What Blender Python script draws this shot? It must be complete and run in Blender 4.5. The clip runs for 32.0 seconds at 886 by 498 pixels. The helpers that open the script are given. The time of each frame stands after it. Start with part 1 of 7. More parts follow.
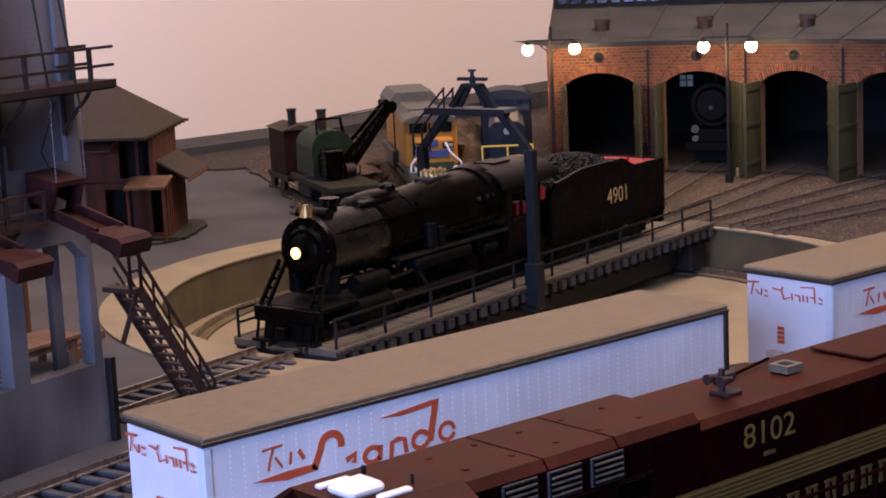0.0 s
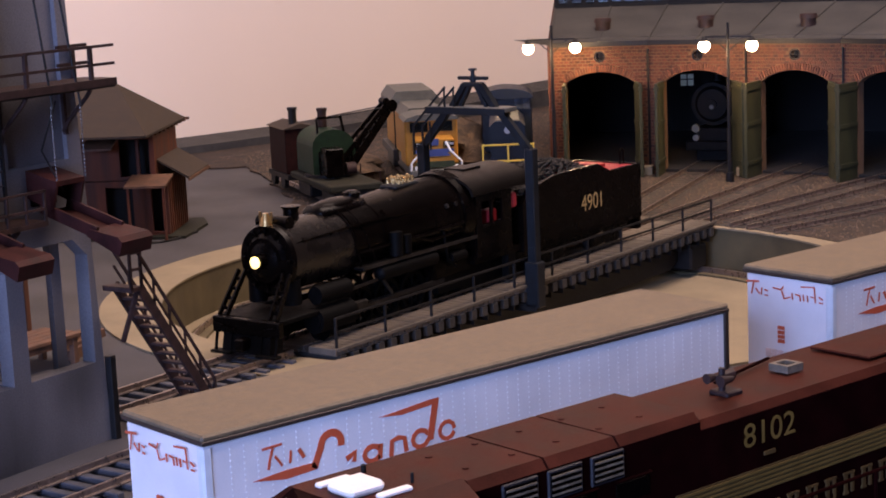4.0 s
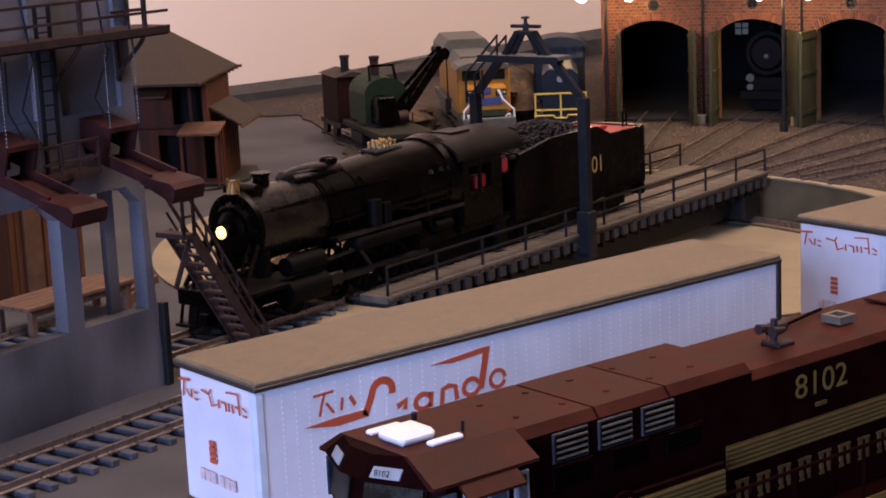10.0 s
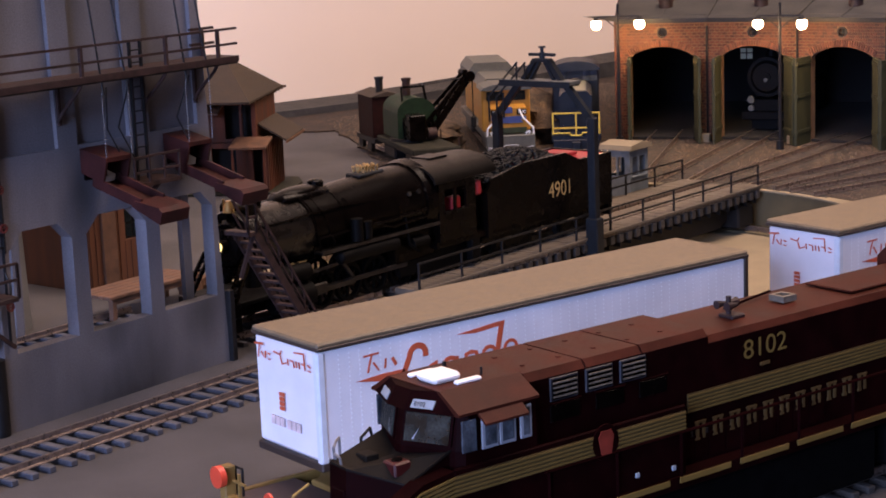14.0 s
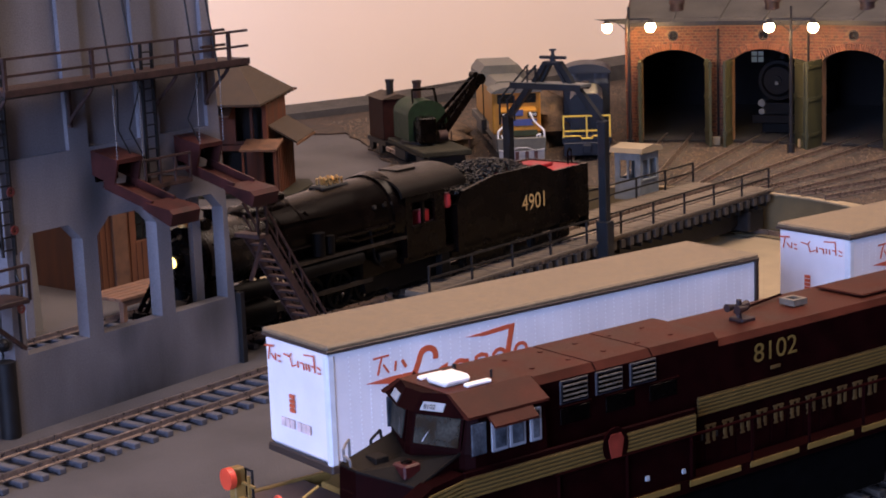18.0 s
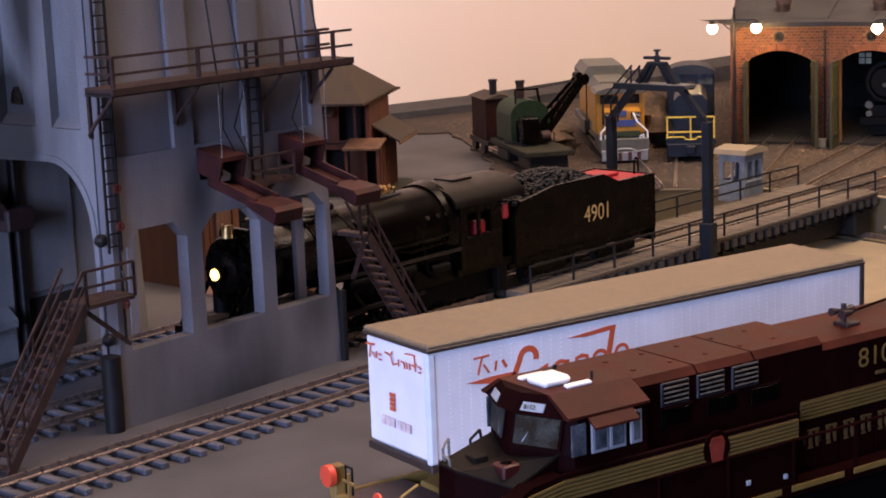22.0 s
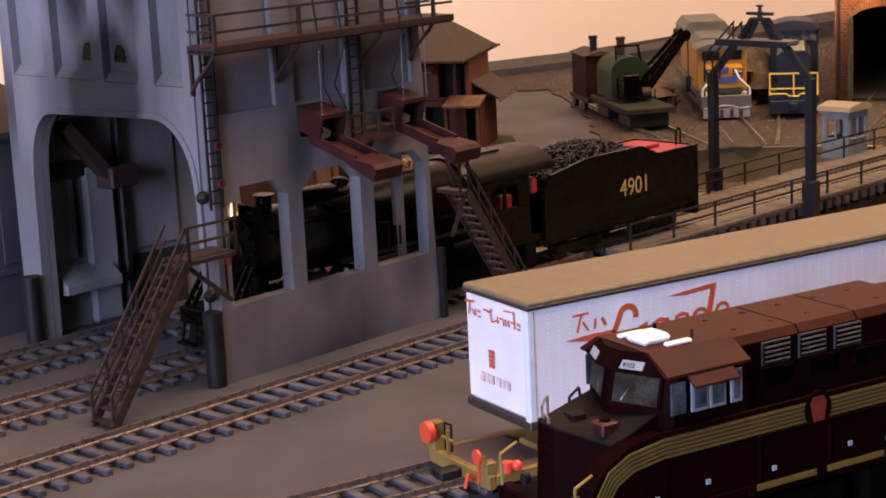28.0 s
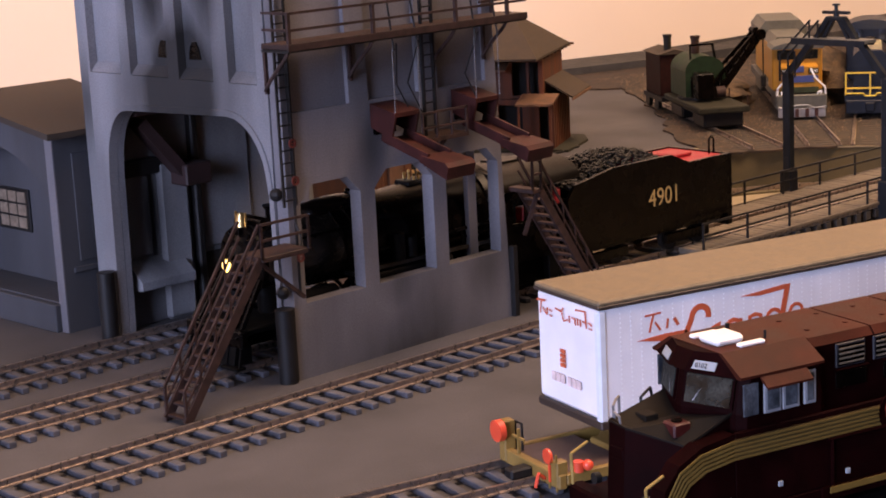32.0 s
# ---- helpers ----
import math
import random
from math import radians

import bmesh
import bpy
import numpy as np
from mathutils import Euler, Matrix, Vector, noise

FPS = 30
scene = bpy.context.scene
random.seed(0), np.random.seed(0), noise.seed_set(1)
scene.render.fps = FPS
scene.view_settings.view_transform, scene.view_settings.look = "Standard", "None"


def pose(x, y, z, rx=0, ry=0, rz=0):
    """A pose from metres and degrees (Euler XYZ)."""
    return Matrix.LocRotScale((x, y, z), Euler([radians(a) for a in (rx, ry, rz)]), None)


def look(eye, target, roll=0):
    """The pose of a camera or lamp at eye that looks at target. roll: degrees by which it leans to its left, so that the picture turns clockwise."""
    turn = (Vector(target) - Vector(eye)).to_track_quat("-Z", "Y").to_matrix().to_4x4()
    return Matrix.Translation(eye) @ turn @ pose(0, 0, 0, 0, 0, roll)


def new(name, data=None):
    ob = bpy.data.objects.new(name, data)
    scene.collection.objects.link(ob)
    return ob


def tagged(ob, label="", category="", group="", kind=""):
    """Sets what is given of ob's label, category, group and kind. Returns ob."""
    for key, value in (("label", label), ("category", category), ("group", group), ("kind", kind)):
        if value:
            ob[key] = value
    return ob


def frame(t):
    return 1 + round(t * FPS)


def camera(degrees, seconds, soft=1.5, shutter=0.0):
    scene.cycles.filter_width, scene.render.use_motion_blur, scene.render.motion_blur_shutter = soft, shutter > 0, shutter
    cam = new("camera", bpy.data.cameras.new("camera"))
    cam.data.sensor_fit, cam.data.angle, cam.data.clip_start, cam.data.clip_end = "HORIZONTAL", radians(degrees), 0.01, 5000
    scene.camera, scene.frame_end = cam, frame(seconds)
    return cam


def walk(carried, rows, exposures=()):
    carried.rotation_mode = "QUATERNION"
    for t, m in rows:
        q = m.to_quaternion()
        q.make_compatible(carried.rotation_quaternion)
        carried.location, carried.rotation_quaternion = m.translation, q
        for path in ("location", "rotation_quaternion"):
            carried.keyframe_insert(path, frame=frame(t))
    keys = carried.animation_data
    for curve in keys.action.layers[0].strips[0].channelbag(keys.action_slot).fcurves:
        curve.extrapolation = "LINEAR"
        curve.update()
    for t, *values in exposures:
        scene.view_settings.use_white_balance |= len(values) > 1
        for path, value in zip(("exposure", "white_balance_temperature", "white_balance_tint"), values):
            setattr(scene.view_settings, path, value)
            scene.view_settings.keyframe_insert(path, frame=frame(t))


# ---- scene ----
# A model railway in HO scale: millimetre numbers below, MM turns them into metres.
MM = 0.001
cam = camera(27.70, 32.0, soft=1.8)
PATH = [
    (0, pose(0.0276, 0.0364, 0.1497, 79.803, 2.577, -40.478)),
    (2, pose(0.0276, 0.0364, 0.1497, 79.807, 2.571, -40.486)),
    (2.5, pose(0.0276, 0.0364, 0.1497, 79.797, 2.552, -40.479)),
    (4.5, pose(0.0276, 0.0364, 0.1497, 79.724, 2.465, -40.442)),
    (5, pose(0.0276, 0.0364, 0.1497, 79.421, 2.395, -40.401)),
    (5.5, pose(0.0276, 0.0364, 0.1497, 79.271, 2.346, -40.357)),
    (6, pose(0.0276, 0.0364, 0.1497, 79.035, 2.393, -39.978)),
    (6.5, pose(0.0276, 0.0364, 0.1497, 78.675, 2.570, -39.682)),
    (7, pose(0.0276, 0.0364, 0.1497, 78.550, 2.510, -39.328)),
    (7.5, pose(0.0276, 0.0364, 0.1497, 78.250, 2.532, -38.913)),
    (8, pose(0.0276, 0.0364, 0.1497, 78.191, 2.577, -38.830)),
    (8.5, pose(0.0276, 0.0364, 0.1497, 78.159, 2.610, -38.823)),
    (9, pose(0.0276, 0.0364, 0.1497, 78.199, 2.548, -38.805)),
    (9.5, pose(0.0276, 0.0364, 0.1497, 78.209, 2.521, -38.788)),
    (10, pose(0.0276, 0.0364, 0.1497, 78.207, 2.500, -38.778)),
    (10.5, pose(0.0276, 0.0364, 0.1497, 78.252, 2.506, -38.772)),
    (11, pose(0.0276, 0.0364, 0.1497, 78.269, 2.476, -38.635)),
    (11.5, pose(0.0276, 0.0364, 0.1497, 78.165, 2.327, -38.531)),
    (12, pose(0.0276, 0.0364, 0.1497, 78.154, 2.299, -38.528)),
    (12.5, pose(0.0172, 0.0233, 0.1520, 78.276, 2.199, -38.441)),
    (13, pose(-0.0243, -0.0293, 0.1613, 78.753, 2.110, -38.189)),
    (13.5, pose(-0.0317, -0.0387, 0.1630, 78.749, 2.198, -37.982)),
    (14, pose(-0.0317, -0.0387, 0.1630, 78.746, 2.239, -37.910)),
    (14.5, pose(-0.0317, -0.0387, 0.1630, 78.776, 2.246, -37.779)),
    (16.5, pose(-0.0317, -0.0387, 0.1630, 78.837, 2.174, -37.750)),
    (17, pose(-0.0317, -0.0387, 0.1630, 78.842, 2.230, -37.752)),
    (17.5, pose(-0.0317, -0.0387, 0.1630, 78.849, 2.201, -37.714)),
    (18, pose(-0.0317, -0.0387, 0.1630, 78.842, 2.160, -37.560)),
    (18.5, pose(-0.0317, -0.0387, 0.1630, 78.864, 2.279, -37.506)),
    (19, pose(-0.0317, -0.0387, 0.1630, 78.898, 2.313, -37.434)),
    (19.5, pose(-0.0317, -0.0387, 0.1630, 78.894, 2.384, -37.301)),
    (20, pose(-0.0317, -0.0387, 0.1630, 78.912, 2.382, -36.455)),
    (20.5, pose(-0.0317, -0.0387, 0.1630, 78.917, 2.445, -35.954)),
    (21, pose(-0.0317, -0.0387, 0.1630, 78.915, 2.464, -35.391)),
    (21.5, pose(-0.0317, -0.0387, 0.1630, 78.951, 2.324, -34.883)),
    (22, pose(-0.0317, -0.0387, 0.1630, 78.965, 2.214, -34.271)),
    (22.5, pose(-0.0317, -0.0387, 0.1630, 79.000, 2.301, -33.857)),
    (23, pose(-0.0317, -0.0387, 0.1630, 78.994, 2.473, -33.355)),
    (23.5, pose(-0.0317, -0.0387, 0.1630, 78.656, 2.492, -33.164)),
    (24, pose(-0.0317, -0.0387, 0.1630, 78.578, 2.613, -32.744)),
    (24.5, pose(-0.0317, -0.0387, 0.1630, 78.151, 2.624, -32.465)),
    (25, pose(-0.0317, -0.0387, 0.1630, 78.116, 2.689, -32.085)),
    (25.5, pose(-0.0317, -0.0387, 0.1630, 77.799, 2.723, -31.736)),
    (27.5, pose(-0.0317, -0.0387, 0.1630, 77.745, 2.703, -31.159)),
    (28, pose(-0.0317, -0.0387, 0.1630, 77.740, 2.711, -31.137)),
    (28.5, pose(-0.0317, -0.0387, 0.1630, 77.752, 2.738, -30.811)),
    (29, pose(-0.0317, -0.0387, 0.1630, 77.747, 2.754, -30.670)),
    (29.5, pose(-0.0317, -0.0387, 0.1630, 77.762, 2.775, -30.298)),
    (30, pose(-0.0317, -0.0387, 0.1630, 77.771, 2.821, -30.069)),
    (30.5, pose(-0.0317, -0.0387, 0.1630, 77.777, 2.770, -29.764)),
    (31, pose(-0.0317, -0.0387, 0.1630, 77.774, 2.842, -29.550)),
    (31.5, pose(-0.0317, -0.0387, 0.1630, 77.787, 2.835, -29.188)),
    (32, pose(-0.0317, -0.0387, 0.1630, 77.798, 2.822, -28.810)),
]
walk(cam, PATH, exposures=[(0, -0.28, 5750, 15), (6, -0.27, 5850, 15), (11, -0.33, 6050, 15), (16, 0.0, 6150, 14), (21, 0.0, 6300, 13), (25, 0.05, 7250, 14), (32, 0.14, 7700, 15)])

# ---- light ----
world = bpy.data.worlds.new("room_air")
scene.world = world
world.use_nodes = True
world.node_tree.nodes["Background"].inputs[0].default_value = (0.60, 0.68, 0.85, 1)
world.node_tree.nodes["Background"].inputs[1].default_value = 0.25


def area_lamp(name, eye, target, w, h, power, colour):
    data = bpy.data.lights.new(name, "AREA")
    data.shape, data.size, data.size_y, data.energy, data.color = "RECTANGLE", w, h, power, colour
    ob = new(name, data)
    ob.matrix_world = look(eye, target)
    return ob


def point_lamp(name, at, power, colour, radius=0.002):
    data = bpy.data.lights.new(name, "POINT")
    data.energy, data.color, data.shadow_soft_size = power, colour, radius
    ob = new(name, data)
    ob.location = at
    return ob


area_lamp("window_daylight", (-1.52, -0.55, 0.42), (0.3, 0.44, 0.0), 1.0, 0.85, 69.0, (0.45, 0.575, 1.0))
area_lamp("ceiling_light", (0.70, 0.27, 1.28), (0.74, 0.55, 0.0), 1.2, 0.7, 38.0, (1.0, 0.73, 0.55))

# ---- mesh helpers ----
from mathutils.geometry import tessellate_polygon


class Mesh:
    """Collects faces in millimetres."""

    def __init__(self):
        self.v, self.f = [], []

    def add(self, vs, fs):
        o = len(self.v)
        self.v += [tuple(p) for p in vs]
        self.f += [[i + o for i in f] for f in fs]
        return self

    def box(self, x0, x1, y0, y1, z0, z1, b=0.0):
        if b <= 0:
            return self.prism([(x0, y0), (x1, y0), (x1, y1), (x0, y1)], z0, z1, "z")
        vs, ids = [], {}
        for i, x in enumerate((x0, x1)):
            for j, y in enumerate((y0, y1)):
                for k, z in enumerate((z0, z1)):
                    sx, sy, sz = (1 - 2 * i) * b, (1 - 2 * j) * b, (1 - 2 * k) * b
                    for a, p in enumerate(((x, y + sy, z + sz), (x + sx, y, z + sz), (x + sx, y + sy, z))):
                        ids[i, j, k, a] = len(vs)
                        vs.append(p)
        fs = []
        for s in (0, 1):
            fs.append([ids[s, 0, 0, 0], ids[s, 1, 0, 0], ids[s, 1, 1, 0], ids[s, 0, 1, 0]])
            fs.append([ids[0, s, 0, 1], ids[1, s, 0, 1], ids[1, s, 1, 1], ids[0, s, 1, 1]])
            fs.append([ids[0, 0, s, 2], ids[1, 0, s, 2], ids[1, 1, s, 2], ids[0, 1, s, 2]])
            for r in (0, 1):
                fs.append([ids[s, r, 0, 0], ids[s, r, 1, 0], ids[s, r, 1, 1], ids[s, r, 0, 1]])
                fs.append([ids[s, 0, r, 0], ids[s, 1, r, 0], ids[s, 1, r, 2], ids[s, 0, r, 2]])
                fs.append([ids[0, s, r, 1], ids[1, s, r, 1], ids[1, s, r, 2], ids[0, s, r, 2]])
                for q in (0, 1):
                    fs.append([ids[s, r, q, 0], ids[s, r, q, 1], ids[s, r, q, 2]])
        return self.add(vs, fs)

    def prism(self, poly, a, b, axis="z", holes=()):
        put = {"z": lambda p, d: (p[0], p[1], d), "y": lambda p, d: (p[0], d, p[1]), "x": lambda p, d: (d, p[0], p[1])}[axis]
        loops = [list(poly)] + [list(h) for h in holes]
        flat = [p for l in loops for p in l]
        n = len(flat)
        vs = [put(p, a) for p in flat] + [put(p, b) for p in flat]
        if holes:
            caps = [list(t) for t in tessellate_polygon([[Vector((p[0], p[1], 0)) for p in l] for l in loops])]
        else:
            caps = [list(range(n))]
        fs = [c for c in caps] + [[i + n for i in reversed(c)] for c in caps]
        o = 0
        for l in loops:
            m = len(l)
            fs += [[o + i, o + i + n, o + (i + 1) % m + n, o + (i + 1) % m] for i in range(m)]
            o += m
        return self.add(vs, fs)

    def cyl(self, p, q, r, n=12, r2=None, caps=True, arc=None):
        p, q = Vector(p), Vector(q)
        r2 = r if r2 is None else r2
        d = (q - p).normalized()
        e = d.cross(Vector((0, 0, 1)) if abs(d.z) < 0.9 else Vector((1, 0, 0))).normalized()
        g = d.cross(e)
        ring = [(math.cos(2 * math.pi * i / n), math.sin(2 * math.pi * i / n)) for i in range(n)]
        vs = [p + r * (c * e + s * g) for c, s in ring] + [q + r2 * (c * e + s * g) for c, s in ring]
        fs = [[i, (i + 1) % n, (i + 1) % n + n, i + n] for i in range(n)]
        if caps:
            fs += [list(range(n))[::-1], list(range(n, 2 * n))]
        return self.add(vs, fs)

    def bar(self, p, q, w, h=None):
        p, q = Vector(p), Vector(q)
        h = w if h is None else h
        d = (q - p).normalized()
        e = d.cross(Vector((0, 0, 1)) if abs(d.z) < 0.99 else Vector((1, 0, 0))).normalized()
        g = e.cross(d)
        c = [(-w / 2, -h / 2), (w / 2, -h / 2), (w / 2, h / 2), (-w / 2, h / 2)]
        vs = [p + a * e + b * g for a, b in c] + [q + a * e + b * g for a, b in c]
        return self.add(vs, [[0, 1, 2, 3], [7, 6, 5, 4]] + [[i, i + 4, (i + 1) % 4 + 4, (i + 1) % 4] for i in range(4)])

    def pipe(self, pts, r, n=6):
        for a, b in zip(pts, pts[1:]):
            self.cyl(a, b, r, n)
        return self

    def ball(self, c, r, n=8, sq=(1, 1, 1)):
        vs = [(c[0], c[1], c[2] - r * sq[2])]
        for i in range(1, n):
            a = math.pi * i / n
            for j in range(2 * n):
                t = math.pi * j / n
                vs.append((c[0] + sq[0] * r * math.sin(a) * math.cos(t), c[1] + sq[1] * r * math.sin(a) * math.sin(t), c[2] - sq[2] * r * math.cos(a)))
        vs.append((c[0], c[1], c[2] + r * sq[2]))
        m, top = 2 * n, len(vs) - 1
        fs = [[0, 1 + (j + 1) % m, 1 + j] for j in range(m)]
        for i in range(n - 2):
            fs += [[1 + i * m + j, 1 + i * m + (j + 1) % m, 1 + (i + 1) * m + (j + 1) % m, 1 + (i + 1) * m + j] for j in range(m)]
        fs += [[top, 1 + (n - 2) * m + j, 1 + (n - 2) * m + (j + 1) % m] for j in range(m)]
        return self.add(vs, fs)

    def ring(self, c, r0, r1, z0, z1, n=64, a0=0.0, a1=2 * math.pi):
        full = abs(a1 - a0 - 2 * math.pi) < 1e-6
        k = n if full else n + 1
        vs = []
        for i in range(k):
            a = a0 + (a1 - a0) * i / n
            for r, z in ((r0, z0), (r1, z0), (r1, z1), (r0, z1)):
                vs.append((c[0] + r * math.cos(a), c[1] + r * math.sin(a), z))
        fs = []
        for i in range(n):
            j = (i + 1) % k
            fs += [[4 * i + q, 4 * j + q, 4 * j + (q + 1) % 4, 4 * i + (q + 1) % 4] for q in range(4)]
        if not full:
            fs += [[0, 1, 2, 3], [4 * n + 3, 4 * n + 2, 4 * n + 1, 4 * n]]
        return self.add(vs, fs)

    def loft(self, low, high):
        n = len(low)
        return self.add(list(low) + list(high), [list(range(n))[::-1], list(range(n, 2 * n))] + [[i, (i + 1) % n, (i + 1) % n + n, i + n] for i in range(n)])

    def data(self, name, smooth=None):
        me = bpy.data.meshes.new(name)
        me.from_pydata([(x * MM, y * MM, z * MM) for x, y, z in self.v], [], self.f)
        bm = bmesh.new()
        bm.from_mesh(me)
        bmesh.ops.recalc_face_normals(bm, faces=bm.faces)
        bm.to_mesh(me)
        bm.free()
        if smooth:
            me.shade_smooth()
            me.set_sharp_from_angle(angle=radians(smooth))
        return me


def arc(cx, cz, r, a0, a1, n=10, rz=None):
    rz = r if rz is None else rz
    return [(cx + r * math.cos(radians(a0 + (a1 - a0) * i / n)), cz + rz * math.sin(radians(a0 + (a1 - a0) * i / n))) for i in range(n + 1)]


def thing(name, x, y, z=0.0, yaw=0.0, label="", category="", group="", kind=""):
    ob = new(name)
    ob.empty_display_size = 0.01
    ob.matrix_world = pose(x * MM, y * MM, z * MM, 0, 0, yaw)
    return tagged(ob, label, category, group, kind)


def part(name, mesh, material, parent, label="", smooth=None, at=None):
    me = mesh.data(name, smooth) if isinstance(mesh, Mesh) else mesh
    if not me.materials:
        me.materials.append(material)
    ob = new(name, me)
    if parent is not None:
        ob.parent = parent
    if at is not None:
        ob.matrix_basis = at
    return tagged(ob, label)


def solid(name, mesh, material, label, category, group="", kind="", x=0.0, y=0.0, z=0.0, yaw=0.0, smooth=None):
    """A thing that is one mesh."""
    ob = part(name, mesh, material, None, label, smooth, pose(x * MM, y * MM, z * MM, 0, 0, yaw))
    return tagged(ob, label, category, group, kind)


def lettering(name, text, size, material, parent, m, squeeze=1.0):
    cu = bpy.data.curves.new(name, "FONT")
    cu.body, cu.size, cu.align_x, cu.align_y, cu.extrude = text, size * MM, "CENTER", "CENTER", 0.00003
    tmp = bpy.data.objects.new("tmp", cu)
    scene.collection.objects.link(tmp)
    me = bpy.data.meshes.new_from_object(tmp.evaluated_get(bpy.context.evaluated_depsgraph_get()))
    bpy.data.objects.remove(tmp)
    me.transform(Matrix.Diagonal((squeeze, 1, 1, 1)))
    me.materials.clear()
    me.materials.append(material)
    ob = new(name, me)
    ob.parent = parent
    ob.matrix_basis = m
    return ob


# ---- materials ----
def mat(name, col, rough=0.55, metal=0.0, var=0.18, scale=250.0, bump=0.15, fine=2500.0, tint=None, spread=0.0, coat=0.0, spec=0.5, streak=0.0, island=False):
    """Paint, metal or stone: colour with large stains and fine grain, and a fine relief."""
    m = bpy.data.materials.new(name)
    m.use_nodes = True
    t = m.node_tree
    n, l = t.nodes, t.links
    b = n["Principled BSDF"]
    b.inputs["Roughness"].default_value = rough
    b.inputs["Metallic"].default_value = metal
    b.inputs["Coat Weight"].default_value = coat
    b.inputs["Specular IOR Level"].default_value = spec
    co = n.new("ShaderNodeTexCoord")
    big, small = n.new("ShaderNodeTexNoise"), n.new("ShaderNodeTexNoise")
    big.inputs["Scale"].default_value, big.inputs["Detail"].default_value = scale, 4
    small.inputs["Scale"].default_value, small.inputs["Detail"].default_value = fine, 3
    src = co.outputs["Object"]
    if streak:
        mp = n.new("ShaderNodeMapping")
        mp.inputs["Scale"].default_value = (1, 1, streak)
        l.new(src, mp.inputs[0])
        src = mp.outputs[0]
    l.new(src, big.inputs["Vector"])
    l.new(co.outputs["Object"], small.inputs["Vector"])
    ramp = n.new("ShaderNodeValToRGB")
    c1 = [max(0, c * (1 - var * 1.3)) for c in col]
    c2 = [min(1, c * (1 + var)) for c in col] if tint is None else tint
    ramp.color_ramp.elements[0].position, ramp.color_ramp.elements[1].position = 0.3, 0.72
    ramp.color_ramp.elements[0].color, ramp.color_ramp.elements[1].color = (*c1, 1), (*c2, 1)
    l.new(big.outputs["Fac"], ramp.inputs[0])
    grain = n.new("ShaderNodeMix")
    grain.data_type, grain.blend_type = "RGBA", "MULTIPLY"
    grain.inputs["Factor"].default_value = min(1.0, var * 1.6)
    l.new(ramp.outputs[0], grain.inputs["A"])
    l.new(small.outputs["Fac"], grain.inputs["B"])
    lift = n.new("ShaderNodeMix")
    lift.data_type, lift.blend_type = "RGBA", "MULTIPLY"
    lift.inputs["Factor"].default_value = 1.0
    k = 1.0 + 0.45 * min(1.0, var * 1.6)
    l.new(grain.outputs["Result"], lift.inputs["A"])
    lift.inputs["B"].default_value = (k, k, k, 1)
    out = lift.outputs["Result"]
    if spread:
        info, hsv = n.new("ShaderNodeObjectInfo"), n.new("ShaderNodeHueSaturation")
        rng = n.new("ShaderNodeMapRange")
        rng.inputs["To Min"].default_value, rng.inputs["To Max"].default_value = 1 - spread, 1 + spread
        geo = n.new("ShaderNodeNewGeometry")
        l.new(geo.outputs["Random Per Island"] if island else info.outputs["Random"], rng.inputs["Value"])
        l.new(rng.outputs[0], hsv.inputs["Value"])
        l.new(out, hsv.inputs["Color"])
        out = hsv.outputs[0]
    l.new(out, b.inputs["Base Color"])
    rr = n.new("ShaderNodeMapRange")
    rr.inputs["To Min"].default_value, rr.inputs["To Max"].default_value = max(0.02, rough - 0.12), min(1, rough + 0.12)
    l.new(big.outputs["Fac"], rr.inputs["Value"])
    l.new(rr.outputs[0], b.inputs["Roughness"])
    if bump:
        bp = n.new("ShaderNodeBump")
        bp.inputs["Strength"].default_value, bp.inputs["Distance"].default_value = bump, 0.0004
        l.new(small.outputs["Fac"], bp.inputs["Height"])
        l.new(bp.outputs[0], b.inputs["Normal"])
    return m


def glow(name, col, strength):
    m = bpy.data.materials.new(name)
    m.use_nodes = True
    b = m.node_tree.nodes["Principled BSDF"]
    b.inputs["Base Color"].default_value = (*col, 1)
    b.inputs["Emission Color"].default_value = (*col, 1)
    b.inputs["Emission Strength"].default_value = strength
    return m


